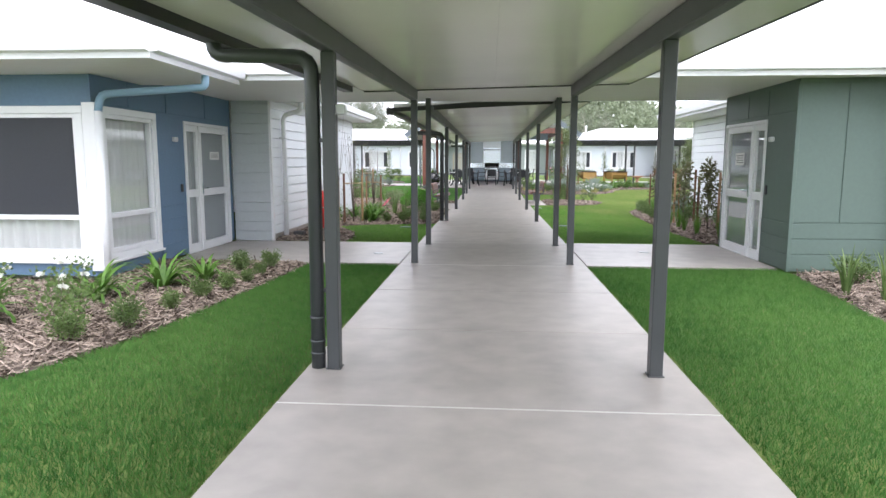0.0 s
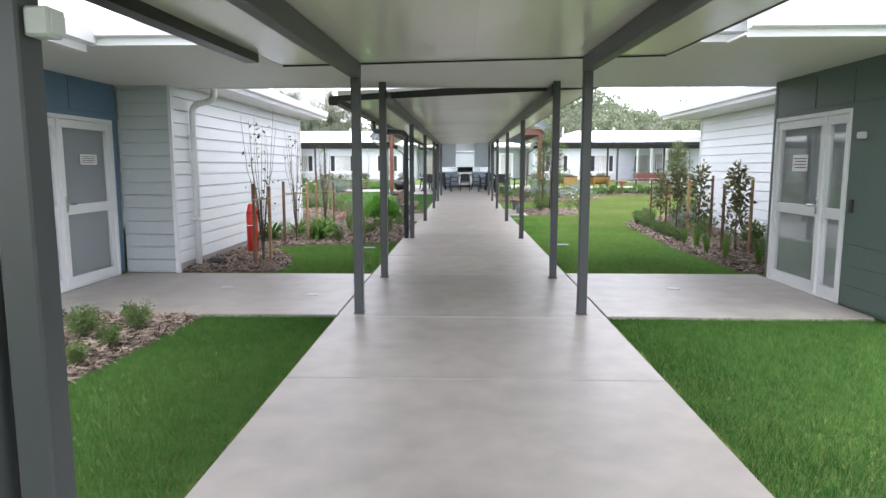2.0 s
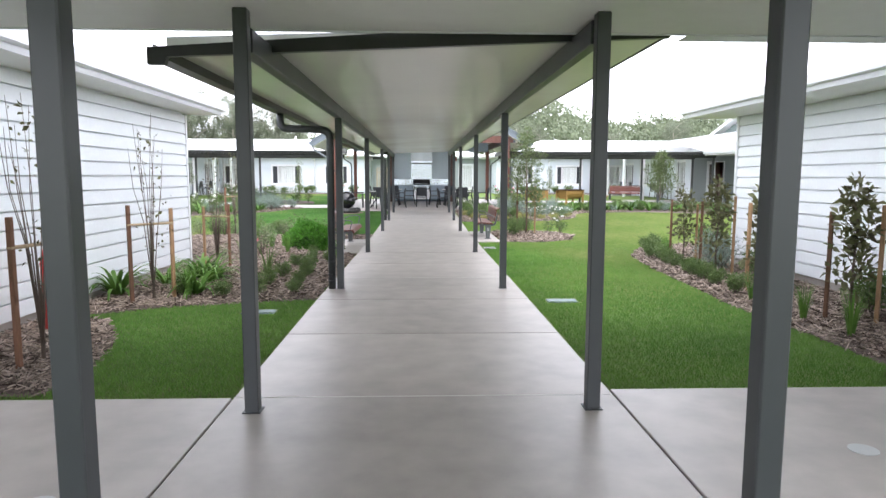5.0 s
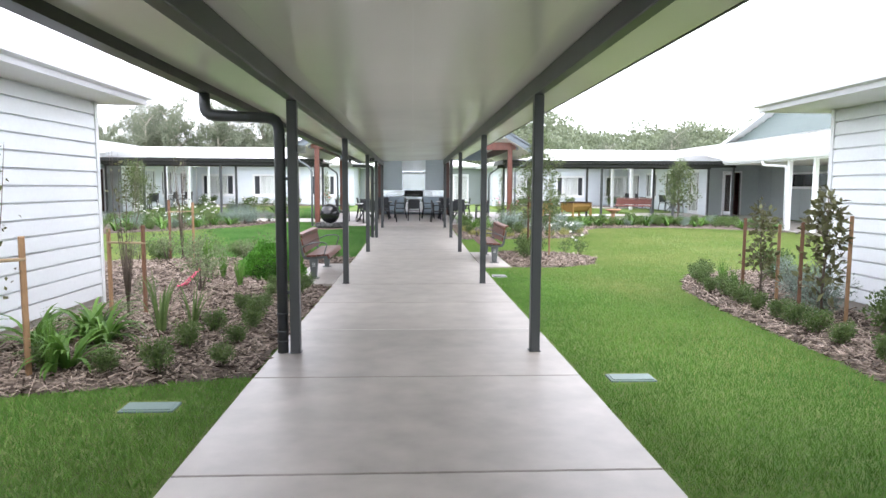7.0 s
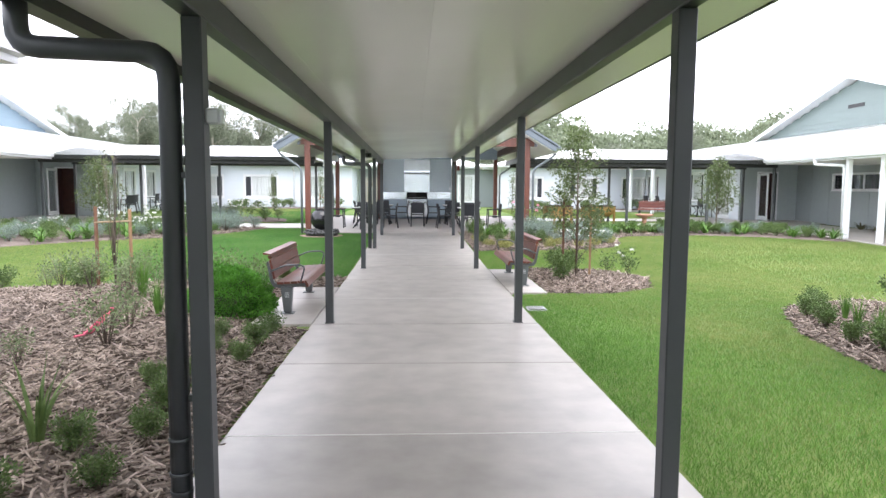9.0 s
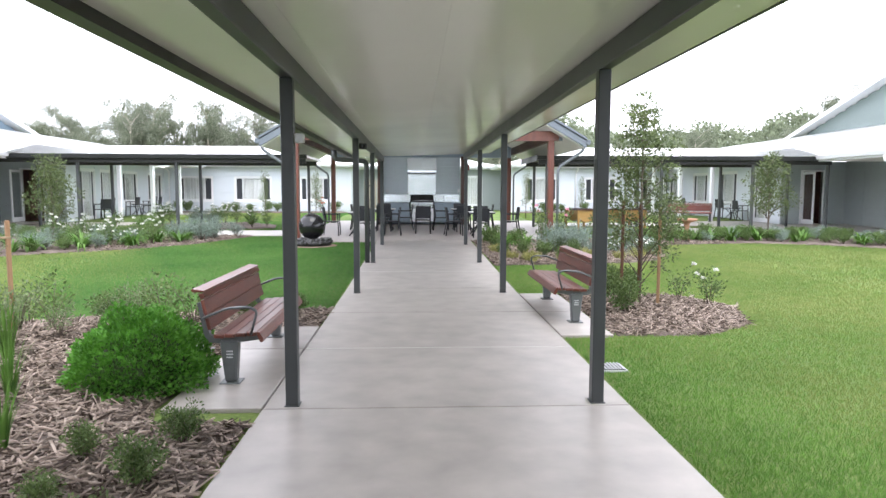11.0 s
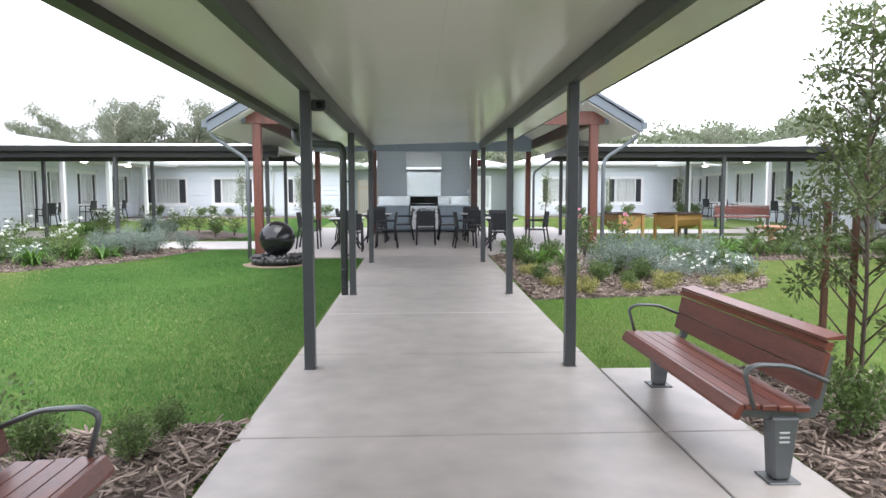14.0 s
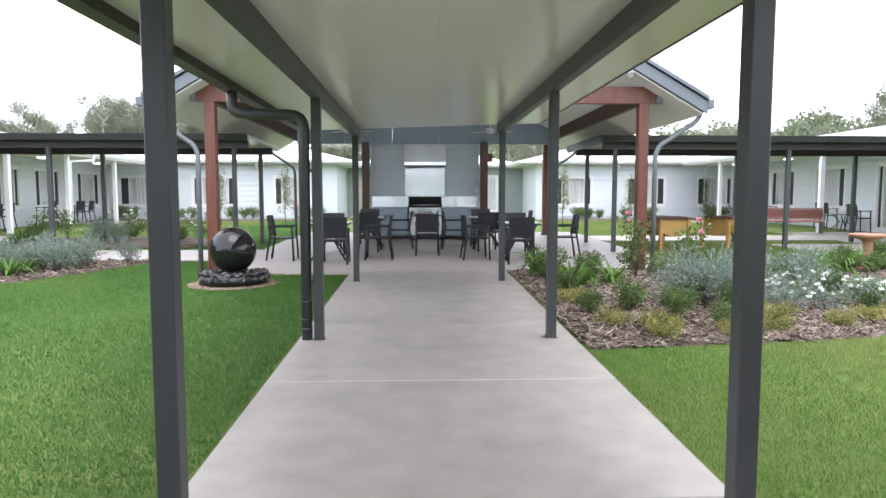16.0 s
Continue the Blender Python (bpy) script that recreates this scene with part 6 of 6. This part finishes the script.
def scatter(bed, n, seed, margin=0.2, box_=None):
    rnd = np.random.default_rng(seed)
    P = np.array(BEDS[bed])
    lo, hi = P.min(0), P.max(0)
    out = []
    while len(out) < n:
        x, y = rnd.uniform(lo, hi)
        if box_ and not (box_[0] < x < box_[2] and box_[1] < y < box_[3]):
            continue
        if inside(BEDS[bed], np.array([x]), np.array([y]))[0] and edge_distance(BEDS[bed], np.array([x]), np.array([y]))[0] > margin:
            if all((x - a) ** 2 + (y - b) ** 2 > 0.12 for a, b in out):
                out.append((float(x), float(y)))
    return out


low = shrub("low green rounded shrub in the mulch", 0.17, 0.25, 1700, 0.024, 0.26, "mid", 11, stems=10)
dark_low = shrub("low mid green box shrub edging the bed", 0.2, 0.3, 2000, 0.026, 0.3, "mid", 12, stems=10)
lav = shrub("silver-grey lavender bush in the garden bed", 0.32, 0.42, 1700, 0.055, 0.09, "silver", 13, name="lavender", stems=12)


def dome_shrub(label, r, h, n, size, leaf, seed):
    """A clipped-looking dome of fine leaves over a solid core coloured dark for inner shade."""
    rnd = np.random.default_rng(seed)
    t = thing("shrub", label, "shrub")
    d = rnd.normal(0, 1, (n, 3))
    d[:, 2] = np.abs(d[:, 2])
    d /= np.linalg.norm(d, axis=1, keepdims=True)
    lump = 1 + 0.12 * np.sin(d[:, 0] * 7 + 1) * np.sin(d[:, 1] * 6) + 0.05 * np.sin(d[:, 2] * 14 + d[:, 0] * 6)
    rad = lump * rnd.uniform(0.78, 1.03, n)
    p = d * np.array([r, r, h]) * rad[:, None]
    v, f = leaf_quads(p, d + rnd.normal(0, 0.5, d.shape) + np.array([0, 0, 0.3]), size, 0.3, rnd)
    raw("leaves", v, f, LEAF[leaf], t)
    # dark filler ball: its colour paints the shade between the leaves
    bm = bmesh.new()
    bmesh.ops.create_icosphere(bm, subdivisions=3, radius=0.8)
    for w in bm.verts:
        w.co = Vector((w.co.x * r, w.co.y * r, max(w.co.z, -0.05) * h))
    part("shade_core", bm, FOLIAGE_CORE, t)
    return t


hedge = dome_shrub("dense vivid green dome shrub beside the bench", 0.54, 0.56, 13000, 0.036, "vivid", 14)
gold = shrub("golden low ground cover plant by the path", 0.22, 0.17, 1200, 0.032, 0.22, "gold", 15, name="ground_cover")
rose_w = shrub("leggy rose bush with white blooms", 0.28, 0.62, 420, 0.045, 0.34, "mid", 16, name="rose_bush", flower=PETAL, flowers=4, fsize=0.045)
rose_p = shrub("leggy rose bush with pink blooms", 0.26, 0.95, 420, 0.05, 0.34, "mid", 17, name="rose_bush", flower=PINK, flowers=2, fsize=0.05)
rose_bare = shrub("leggy green rose bush without blooms", 0.3, 0.6, 260, 0.045, 0.34, "mid", 20, name="rose_bush", stems=6)
white_fl = shrub("mound of small white flowers", 0.26, 0.26, 700, 0.035, 0.2, "silver", 18, name="flower_mound", flower=PETAL, flowers=9, fsize=0.022)
mid_sh = shrub("loose mid green shrub in the garden bed", 0.34, 0.55, 1300, 0.05, 0.3, "mid", 19)
agap = strap_clump("clump of glossy green arching strap leaves", 46, 0.6, 0.027, "fresh", 21, 1.7)
flax = strap_clump("upright blue-green flax clump in mulch", 18, 0.6, 0.016, "mid", 22, 0.55)
reed = strap_clump("upright fine green grass tuft", 70, 0.55, 0.006, "fresh", 23, 0.35, name="grass_tuft")
magn = staked_tree("young magnolia with bronze-green leaves tied to stakes", 1.5, 31, "bronze", 360, 0.115, 0.23, 20, 0.23, bare=0.18, clump=0.1, stake_mat=(PINE, STAKE), tie=False)
magn2 = staked_tree("young evergreen sapling tied to two stakes", 1.42, 32, "bronze", 310, 0.105, 0.24, 18, 0.22, bare=0.25, clump=0.1, tie=False)
sap = bare_sapling("nearly bare sapling with thin stems tied to stakes", 2.15, 33)
tree = staked_tree("slim young tree with small grey-green leaves and stakes", 2.75, 34, "olive", 6800, 0.05, 0.22, 36, 0.6, bare=0.1, stakes=3, stake_h=1.4, trunk=0.018, clump=0.115, tie=False)
tree2 = staked_tree("bushy young tree by the veranda", 2.45, 35, "olive", 4200, 0.075, 0.22, 22, 0.72, bare=0.25, stakes=0, trunk=0.035, name="young_tree", clump=0.24)

plant(low, [(-3.18, 5.23), (-3.11, 5.9), (-3.07, 6.45), (-3.37, 4.75), (-3.62, 4.2), (-2.98, 6.93), (-2.93, 7.4), (-3.0, 8.4), (-3.3, 8.1), (-2.95, 7.9)], "low shrubs", 1, "near_left", 0.65, 1.0)
plant(low, [(-2.13, 15.4), (-1.68, 15.6), (-2.08, 15.99), (-2.52, 15.35), (-3.02, 15.4), (-1.74, 16.3), (-1.76, 16.95), (-1.8, 17.4), (-2.05, 16.7), (-2.1, 17.9), (-1.9, 18.2), (-1.68, 18.75), (-1.68, 19.3), (-1.66, 19.9), (-2.0, 19.0), (-2.1, 19.6)], "low shrubs", 2, "left", 0.65, 1.0)
plant(agap, [(-4.07, 6.21), (-3.75, 6.92), (-3.5, 7.5), (-4.5, 5.2)], "strap plants", 3, "near_left", 0.85, 1.15)
plant(agap, [(-3.5, 16.1), (-2.88, 16.05), (-3.1, 16.3), (-3.9, 15.5), (-2.9, 15.5)], "strap plants", 4, "left", 0.9, 1.2)
plant(rose_w, [(-4.5, 5.3), (-3.6, 4.95), (-3.8, 5.5), (-4.2, 4.4), (-5.3, 5.0)], "rose bushes", 5, "near_left", 0.7, 0.85)
plant(flax, [(-2.5, 16.45), (-2.3, 16.76)], "flax clumps", 6, "left", 0.8, 1.1)
plant(hedge, [(-2.45, 21.25)], "dome shrubs", 7, "left", 1.0, 1.0)
plant(sap, [(-3.14, 12.55), (-3.3, 15.15)], "bare saplings", 8, None, 0.95, 1.05)
plant(sap, [(-3.22, 17.4), (-4.3, 22.2)], "bare saplings", 9, "left", 0.8, 0.95)
plant(reed, [(-2.95, 15.35), (-3.1, 20.6), (-3.6, 21.4), (-2.6, 19.7)], "grass tufts", 10, "left", 0.8, 1.1)
plant(mid_sh, [(-4.6, 21.8), (-4.9, 22.9), (-6.2, 22.7), (-3.5, 23.0), (-7.4, 21.4)], "loose shrubs", 11, "left", 0.5, 0.8)
plant(rose_bare, [(-3.2, 23.6), (-2.6, 23.9), (-3.9, 22.6), (-2.7, 23.2), (-4.6, 23.4)], "rose bushes", 12, "left", 0.8, 1.1)
plant(low, [(-1.8, 23.9), (-2.3, 23.9), (-1.75, 24.3)], "low shrubs", 13, "left", 0.7, 1.1)
plant(flax, [(3.95, 7.4), (4.1, 6.9), (4.6, 7.6)], "flax clumps", 14, "near_right", 0.8, 1.0)
plant(mid_sh, [(4.3, 7.9), (4.2, 6.3), (5.2, 7.2), (4.9, 6.2)], "loose shrubs", 15, "near_right", 0.6, 0.9)
plant(magn, [(4.5, 13.8), (4.62, 17.2)], "staked saplings", 16, "right", 0.9, 1.08)
plant(magn2, [(4.53, 15.65), (4.67, 18.62)], "staked saplings", 17, "right", 0.85, 1.05)
plant(dark_low, [(4.05, 15.4), (4.12, 16.1), (4.2, 16.6), (4.2, 17.0), (4.25, 17.45), (4.28, 17.95), (4.3, 18.4), (4.4, 19.0), (4.35, 19.4), (4.6, 20.2), (4.75, 20.8), (5.1, 21.2)], "edging shrubs", 18, "right", 0.65, 1.0)
plant(reed, [(4.1, 13.2), (4.05, 13.9), (4.1, 14.5), (4.05, 15.0), (4.9, 20.1), (5.1, 20.6), (4.8, 19.6), (4.3, 12.5)], "grass tufts", 19, "right", 0.6, 0.95)
plant(lav, [(4.9, 17.6), (5.1, 18.2), (5.6, 19.4)], "lavender bushes", 20, "right", 0.8, 1.1)
plant(mid_sh, [(4.9, 14.1), (5.0, 16.6), (5.9, 20.4), (6.3, 21.2), (4.9, 12.6)], "loose shrubs", 21, "right", 0.6, 1.0)
plant(tree, [(2.8, 24.6)], "young trees", 22, "bench", 1.0, 1.0)
plant(rose_w, [(3.72, 24.5)], "rose bushes", 23, "bench", 0.75, 0.8)
plant(rose_bare, [(3.5, 25.0)], "rose bushes", 26, "bench", 0.8, 0.9)
plant(mid_sh, [(2.45, 24.1), (2.6, 25.3), (2.9, 25.4)], "loose shrubs", 24, "bench", 0.6, 0.8)
plant(gold, [(1.7, 31.2), (1.85, 30.0), (2.25, 29.75), (3.6, 30.1), (4.9, 31.0)], "ground cover", 25, "roses", 0.8, 1.1)
plant(low, [(1.75, 30.6), (2.6, 30.2), (2.9, 29.8), (2.2, 30.6), (3.3, 30.4), (4.4, 31.0), (1.8, 31.9)], "low shrubs", 31, "roses", 0.9, 1.4)
plant(lav, [(2.9, 30.8), (3.15, 31.1), (3.5, 30.7), (3.6, 31.3), (4.9, 31.9)], "lavender bushes", 26, "roses", 1.0, 1.5)
plant(gold, [(2.2, 29.5), (2.9, 29.6), (3.4, 29.7), (4.2, 29.9), (4.7, 30.1), (5.3, 30.7), (5.5, 31.3)], "ground cover", 84, "roses", 0.7, 1.0)
plant(agap, [(6.2, 33.6), (6.9, 33.9), (8.2, 34.1), (8.8, 34.2), (9.6, 34.2)], "strap plants", 85, "roses", 0.9, 1.2)
plant(dark_low, [(6.5, 33.8), (7.9, 34.0), (9.2, 34.1), (10.0, 34.0)], "edging shrubs", 86, "roses", 0.8, 1.1)
plant(white_fl, [(4.0, 30.5), (4.5, 30.6), (4.9, 31.4), (5.2, 31.2), (3.7, 30.6), (4.4, 31.2), (5.1, 30.7)], "flower mounds", 27, "roses", 0.9, 1.3)
plant(agap, [(1.9, 33.6), (2.1, 33.0), (2.0, 32.3), (2.6, 32.6), (1.8, 34.1)], "strap plants", 28, "roses", 0.8, 1.1)
plant(mid_sh, scatter("roses", 8, 41, 0.35, (1.6, 30.8, 4.7, 34.4)), "loose shrubs", 29, "roses", 0.5, 0.9)
plant(rose_p, [(3.3, 31.6), (3.1, 33.0)], "rose bushes", 30, "roses", 0.95, 1.1)
for bed, n, seed in (("roses", 84, 51), ("far_left", 100, 52)):
    area = (4.8, 29.5, 13, 36.7) if bed == "roses" else (-13, 29, -5, 36.7)
    spots = scatter(bed, n, seed, 0.25, area)
    plant(agap, spots[0::3], "strap plants", seed, bed, 0.65, 0.95)
    plant(mid_sh, spots[1::3], "loose shrubs", seed + 1, bed, 0.4, 0.7)
    plant(lav, spots[2::6], "lavender bushes", seed + 2, bed, 0.55, 0.9)
    plant(dark_low, spots[5::6], "edging shrubs", seed + 3, bed, 0.8, 1.3)
plant(white_fl, scatter("far_left", 6, 61, 0.3), "flower mounds", 62, "far_left", 1.0, 1.5)
plant(rose_w, [(-7.3, 33.6), (-7.8, 33.9), (-8.3, 33.5), (-7.7, 34.5), (-8.6, 34.2), (-9.2, 33.8), (-8.2, 32.9), (-9.0, 32.7), (-9.7, 33.2)], "rose bushes", 81, "far_left", 0.9, 1.15)
plant(agap, [(-7.6, 33.0), (-8.5, 32.3), (-9.4, 31.8), (-6.7, 33.9)], "strap plants", 82, "far_left", 0.9, 1.2)
plant(lav, [(-6.3, 34.5), (-6.7, 34.8), (-6.1, 35.1), (-6.9, 34.3)], "lavender bushes", 83, "far_left", 1.0, 1.3)
plant(lav, [(-5.7, 35.8), (-6.3, 35.5)], "lavender bushes", 63, "far_left", 0.8, 1.0)
plant(rose_w, scatter("island", 11, 64, 0.3), "rose bushes", 65, "island", 0.9, 1.2)
plant(lav, [(-7.6, 39.5), (-8.2, 39.9)], "lavender bushes", 92, "island", 1.0, 1.3)
plant(agap, scatter("island", 7, 66, 0.2), "strap plants", 67, "island", 0.8, 1.2)
red_sh = shrub("loose shrub with small red flowers under the far windows", 0.4, 0.7, 500, 0.05, 0.3, "mid", 25, name="flowering_shrub", flower=REDPETAL, flowers=9, fsize=0.06)
plant(red_sh, [(-5.6, 52.8)], "flowering shrubs", 74, "under_left", 1.0, 1.0)
plant(mid_sh, scatter("under_left", 9, 68, 0.3) , "loose shrubs", 69, "under_left", 0.7, 1.1)
plant(mid_sh, scatter("under_right", 9, 70, 0.3), "loose shrubs", 71, "under_right", 0.7, 1.1)
bromeliad = strap_clump("dark bronze strap-leaved plant along the wall", 22, 0.5, 0.03, "bronze", 90, 1.5)
plant(bromeliad, [(16.3, 30.4), (16.4, 31.6), (16.2, 32.8), (16.4, 33.9), (16.3, 35.2), (16.4, 36.2), (-16.3, 31.4), (-16.2, 33.2), (-16.4, 35.0)], "dark strap plants", 91, None, 0.9, 1.3)
plant(tree2, [(10.3, 34.9), (-9.9, 33.6)], "young trees", 72, None, 0.8, 1.1)
slim = staked_tree("slender upright sapling on the far lawn", 2.2, 36, "olive", 700, 0.075, 0.22, 16, 0.3, bare=0.25, stakes=0, trunk=0.02, name="young_tree", clump=0.14)
plant(slim, [(-7.6, 48.0), (-4.9, 46.5), (4.9, 46.0), (8.4, 49.5), (13.0, 52.6)], "slender saplings", 73, None, 0.8, 1.1)
wispy = shrub("wispy pale green shrub in the mulch", 0.3, 0.5, 420, 0.04, 0.24, "pale", 24, stems=9)
plant(wispy, scatter("left", 16, 75, 0.3, (-7.5, 19.2, -2.9, 24.0)) + [(-3.5, 18.6), (-2.9, 18.9)], "wispy shrubs", 76, "left", 0.6, 1.1)


# marker stick with pink tape in the mulch
tape = thing("marker_stick", "thin stick tied with pink marking tape in mulch", "marker", pose(-3.1, 19.45, float(bed_height("left", np.array([-3.1]), np.array([19.45]))[0])))
part("stick", tube(bmesh.new(), [(0, 0, -0.05), (0.01, 0, 0.28)], 0.008, 6), BARK, tape)
HOTPINK = material("pink_tape", (0.7, 0.12, 0.2), 0.5, vary=0.1, bump=0)
part("tape_knot", boxes((-0.012, -0.012, 0.22, 0.022, 0.012, 0.26), bevel=0.006), HOTPINK, tape)
for k in range(2):
    bm = bmesh.new()
    tube(bm, [(0, 0, 0.23), (-0.09 - 0.04 * k, -0.03, 0.12), (-0.16 - 0.02 * k, -0.08 - 0.1 * k, 0.03), (-0.22, -0.12 - 0.16 * k, 0.035)], 0.013, 5)
    part("tape_tail", bm, HOTPINK, tape)


# ---- distant trees ----
def gum_tree(seed, h, r, leaf, trunks=1):
    rnd = np.random.default_rng(seed)
    t = thing("gum_tree", "tall grey-green gum tree behind the houses", "tree", group="gum trees")
    bm = bmesh.new()
    tips = []
    tube(bm, [(0, 0, -0.5), (0.2, 0.1, h * 0.35), (-0.1, 0.3, h * 0.62), (0.2, 0.2, h * 0.9)], h * 0.02, 8, h * 0.004)
    for k in range(13):
        f = 0.38 + 0.55 * k / 13
        a = k * 2.4 + rnd.uniform(-0.6, 0.6)
        d = r * rnd.uniform(0.5, 1.05) * (1.25 - 0.7 * f)
        p0 = Vector((0.05, 0.2, h * f))
        p1 = p0 + Vector((d * math.cos(a), d * math.sin(a), d * rnd.uniform(0.35, 0.9)))
        tube(bm, [p0, (p0 + p1) / 2 + Vector((0, 0, 0.2)), p1], h * 0.007, 5, h * 0.002)
        tips += [p1, p0 * 0.35 + p1 * 0.65]
    part("trunk", bm, PALEBARK, t)
    tips = np.array([tuple(p) for p in tips])
    pts, off = crown_points(11000, rnd, tips, h * 0.08)
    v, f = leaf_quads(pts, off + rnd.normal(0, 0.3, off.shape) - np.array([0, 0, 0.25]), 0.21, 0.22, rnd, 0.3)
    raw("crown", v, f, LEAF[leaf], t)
    return t


rnd = random.Random(12)
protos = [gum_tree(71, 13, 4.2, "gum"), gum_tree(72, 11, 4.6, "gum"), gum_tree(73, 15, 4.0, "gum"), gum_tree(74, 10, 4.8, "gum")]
spots = []
for k in range(76):
    x = -100 + k * 2.6 + rnd.uniform(-2.5, 2.5)
    y = rnd.uniform(84, 120)
    s = 0.8 if x < -4 else 0.82
    if x > 4:
        s *= 0.75
    if x < -42:
        s *= 0.6
    if -40 < x < -12:
        s *= 0.95
    spots.append((x, y, s * rnd.uniform(0.75, 1.1)))
spots += [(42, 80, 0.85), (35, 84, 0.55)]
spots += [(-41 + 1.5 * k + rnd.uniform(-0.8, 0.8), rnd.uniform(94, 112), rnd.uniform(0.72, 0.95)) for k in range(15)]
spots += [(-54 + 2.0 * k + rnd.uniform(-0.8, 0.8), rnd.uniform(94, 108), rnd.uniform(0.62, 0.78)) for k in range(6)]
for i, (x, y, s) in enumerate(spots):
    m = pose(x, y, rise(y) - 0.1, 0, 0, rnd.uniform(0, 360)) @ Matrix.Scale(s, 4)
    if i < 4:
        protos[i].matrix_basis = m
    else:
        copy_thing(protos[i % 4], m @ Matrix.Scale(1 / protos[i % 4].scale[0], 4))

# far wooded rise behind everything: crowns heaped up the slope
q = np.random.default_rng(9)
m = 1500
x, y = q.uniform(-150, 150, m), q.uniform(118, 165, m)
ridge = np.where(x < -45, 6.0, np.where(x < 0, 11.0, 16.5)) + 1.6 * np.sin(x * 0.09) + 1.0 * np.sin(x * 0.23 + 1)
z = np.maximum(ridge * (0.3 + 0.7 * (y - 118) / 47) * q.uniform(0.75, 1.05, m), 1.5)
hearts = np.stack([x, y, z], -1)
size = q.uniform(1.6, 3.4, m)
pick = np.repeat(np.arange(m), 170)
off = q.normal(0, 1, (len(pick), 3))
off /= np.linalg.norm(off, axis=1, keepdims=True)
pts = hearts[pick] + off * size[pick][:, None] * q.uniform(0.55, 1.08, (len(pick), 1)) * np.array([1, 1, 0.85])
# the hill leaf colour carries the haze; there is no air between
v, f = leaf_quads(pts, off + q.normal(0, 0.5, off.shape), 0.7, 0.34, q)
tagged(raw("far_woods", v, f, LEAF["hill"]), "distant wooded hill of grey-green gums, haze in leaf colour", "woods", kind="stuff")
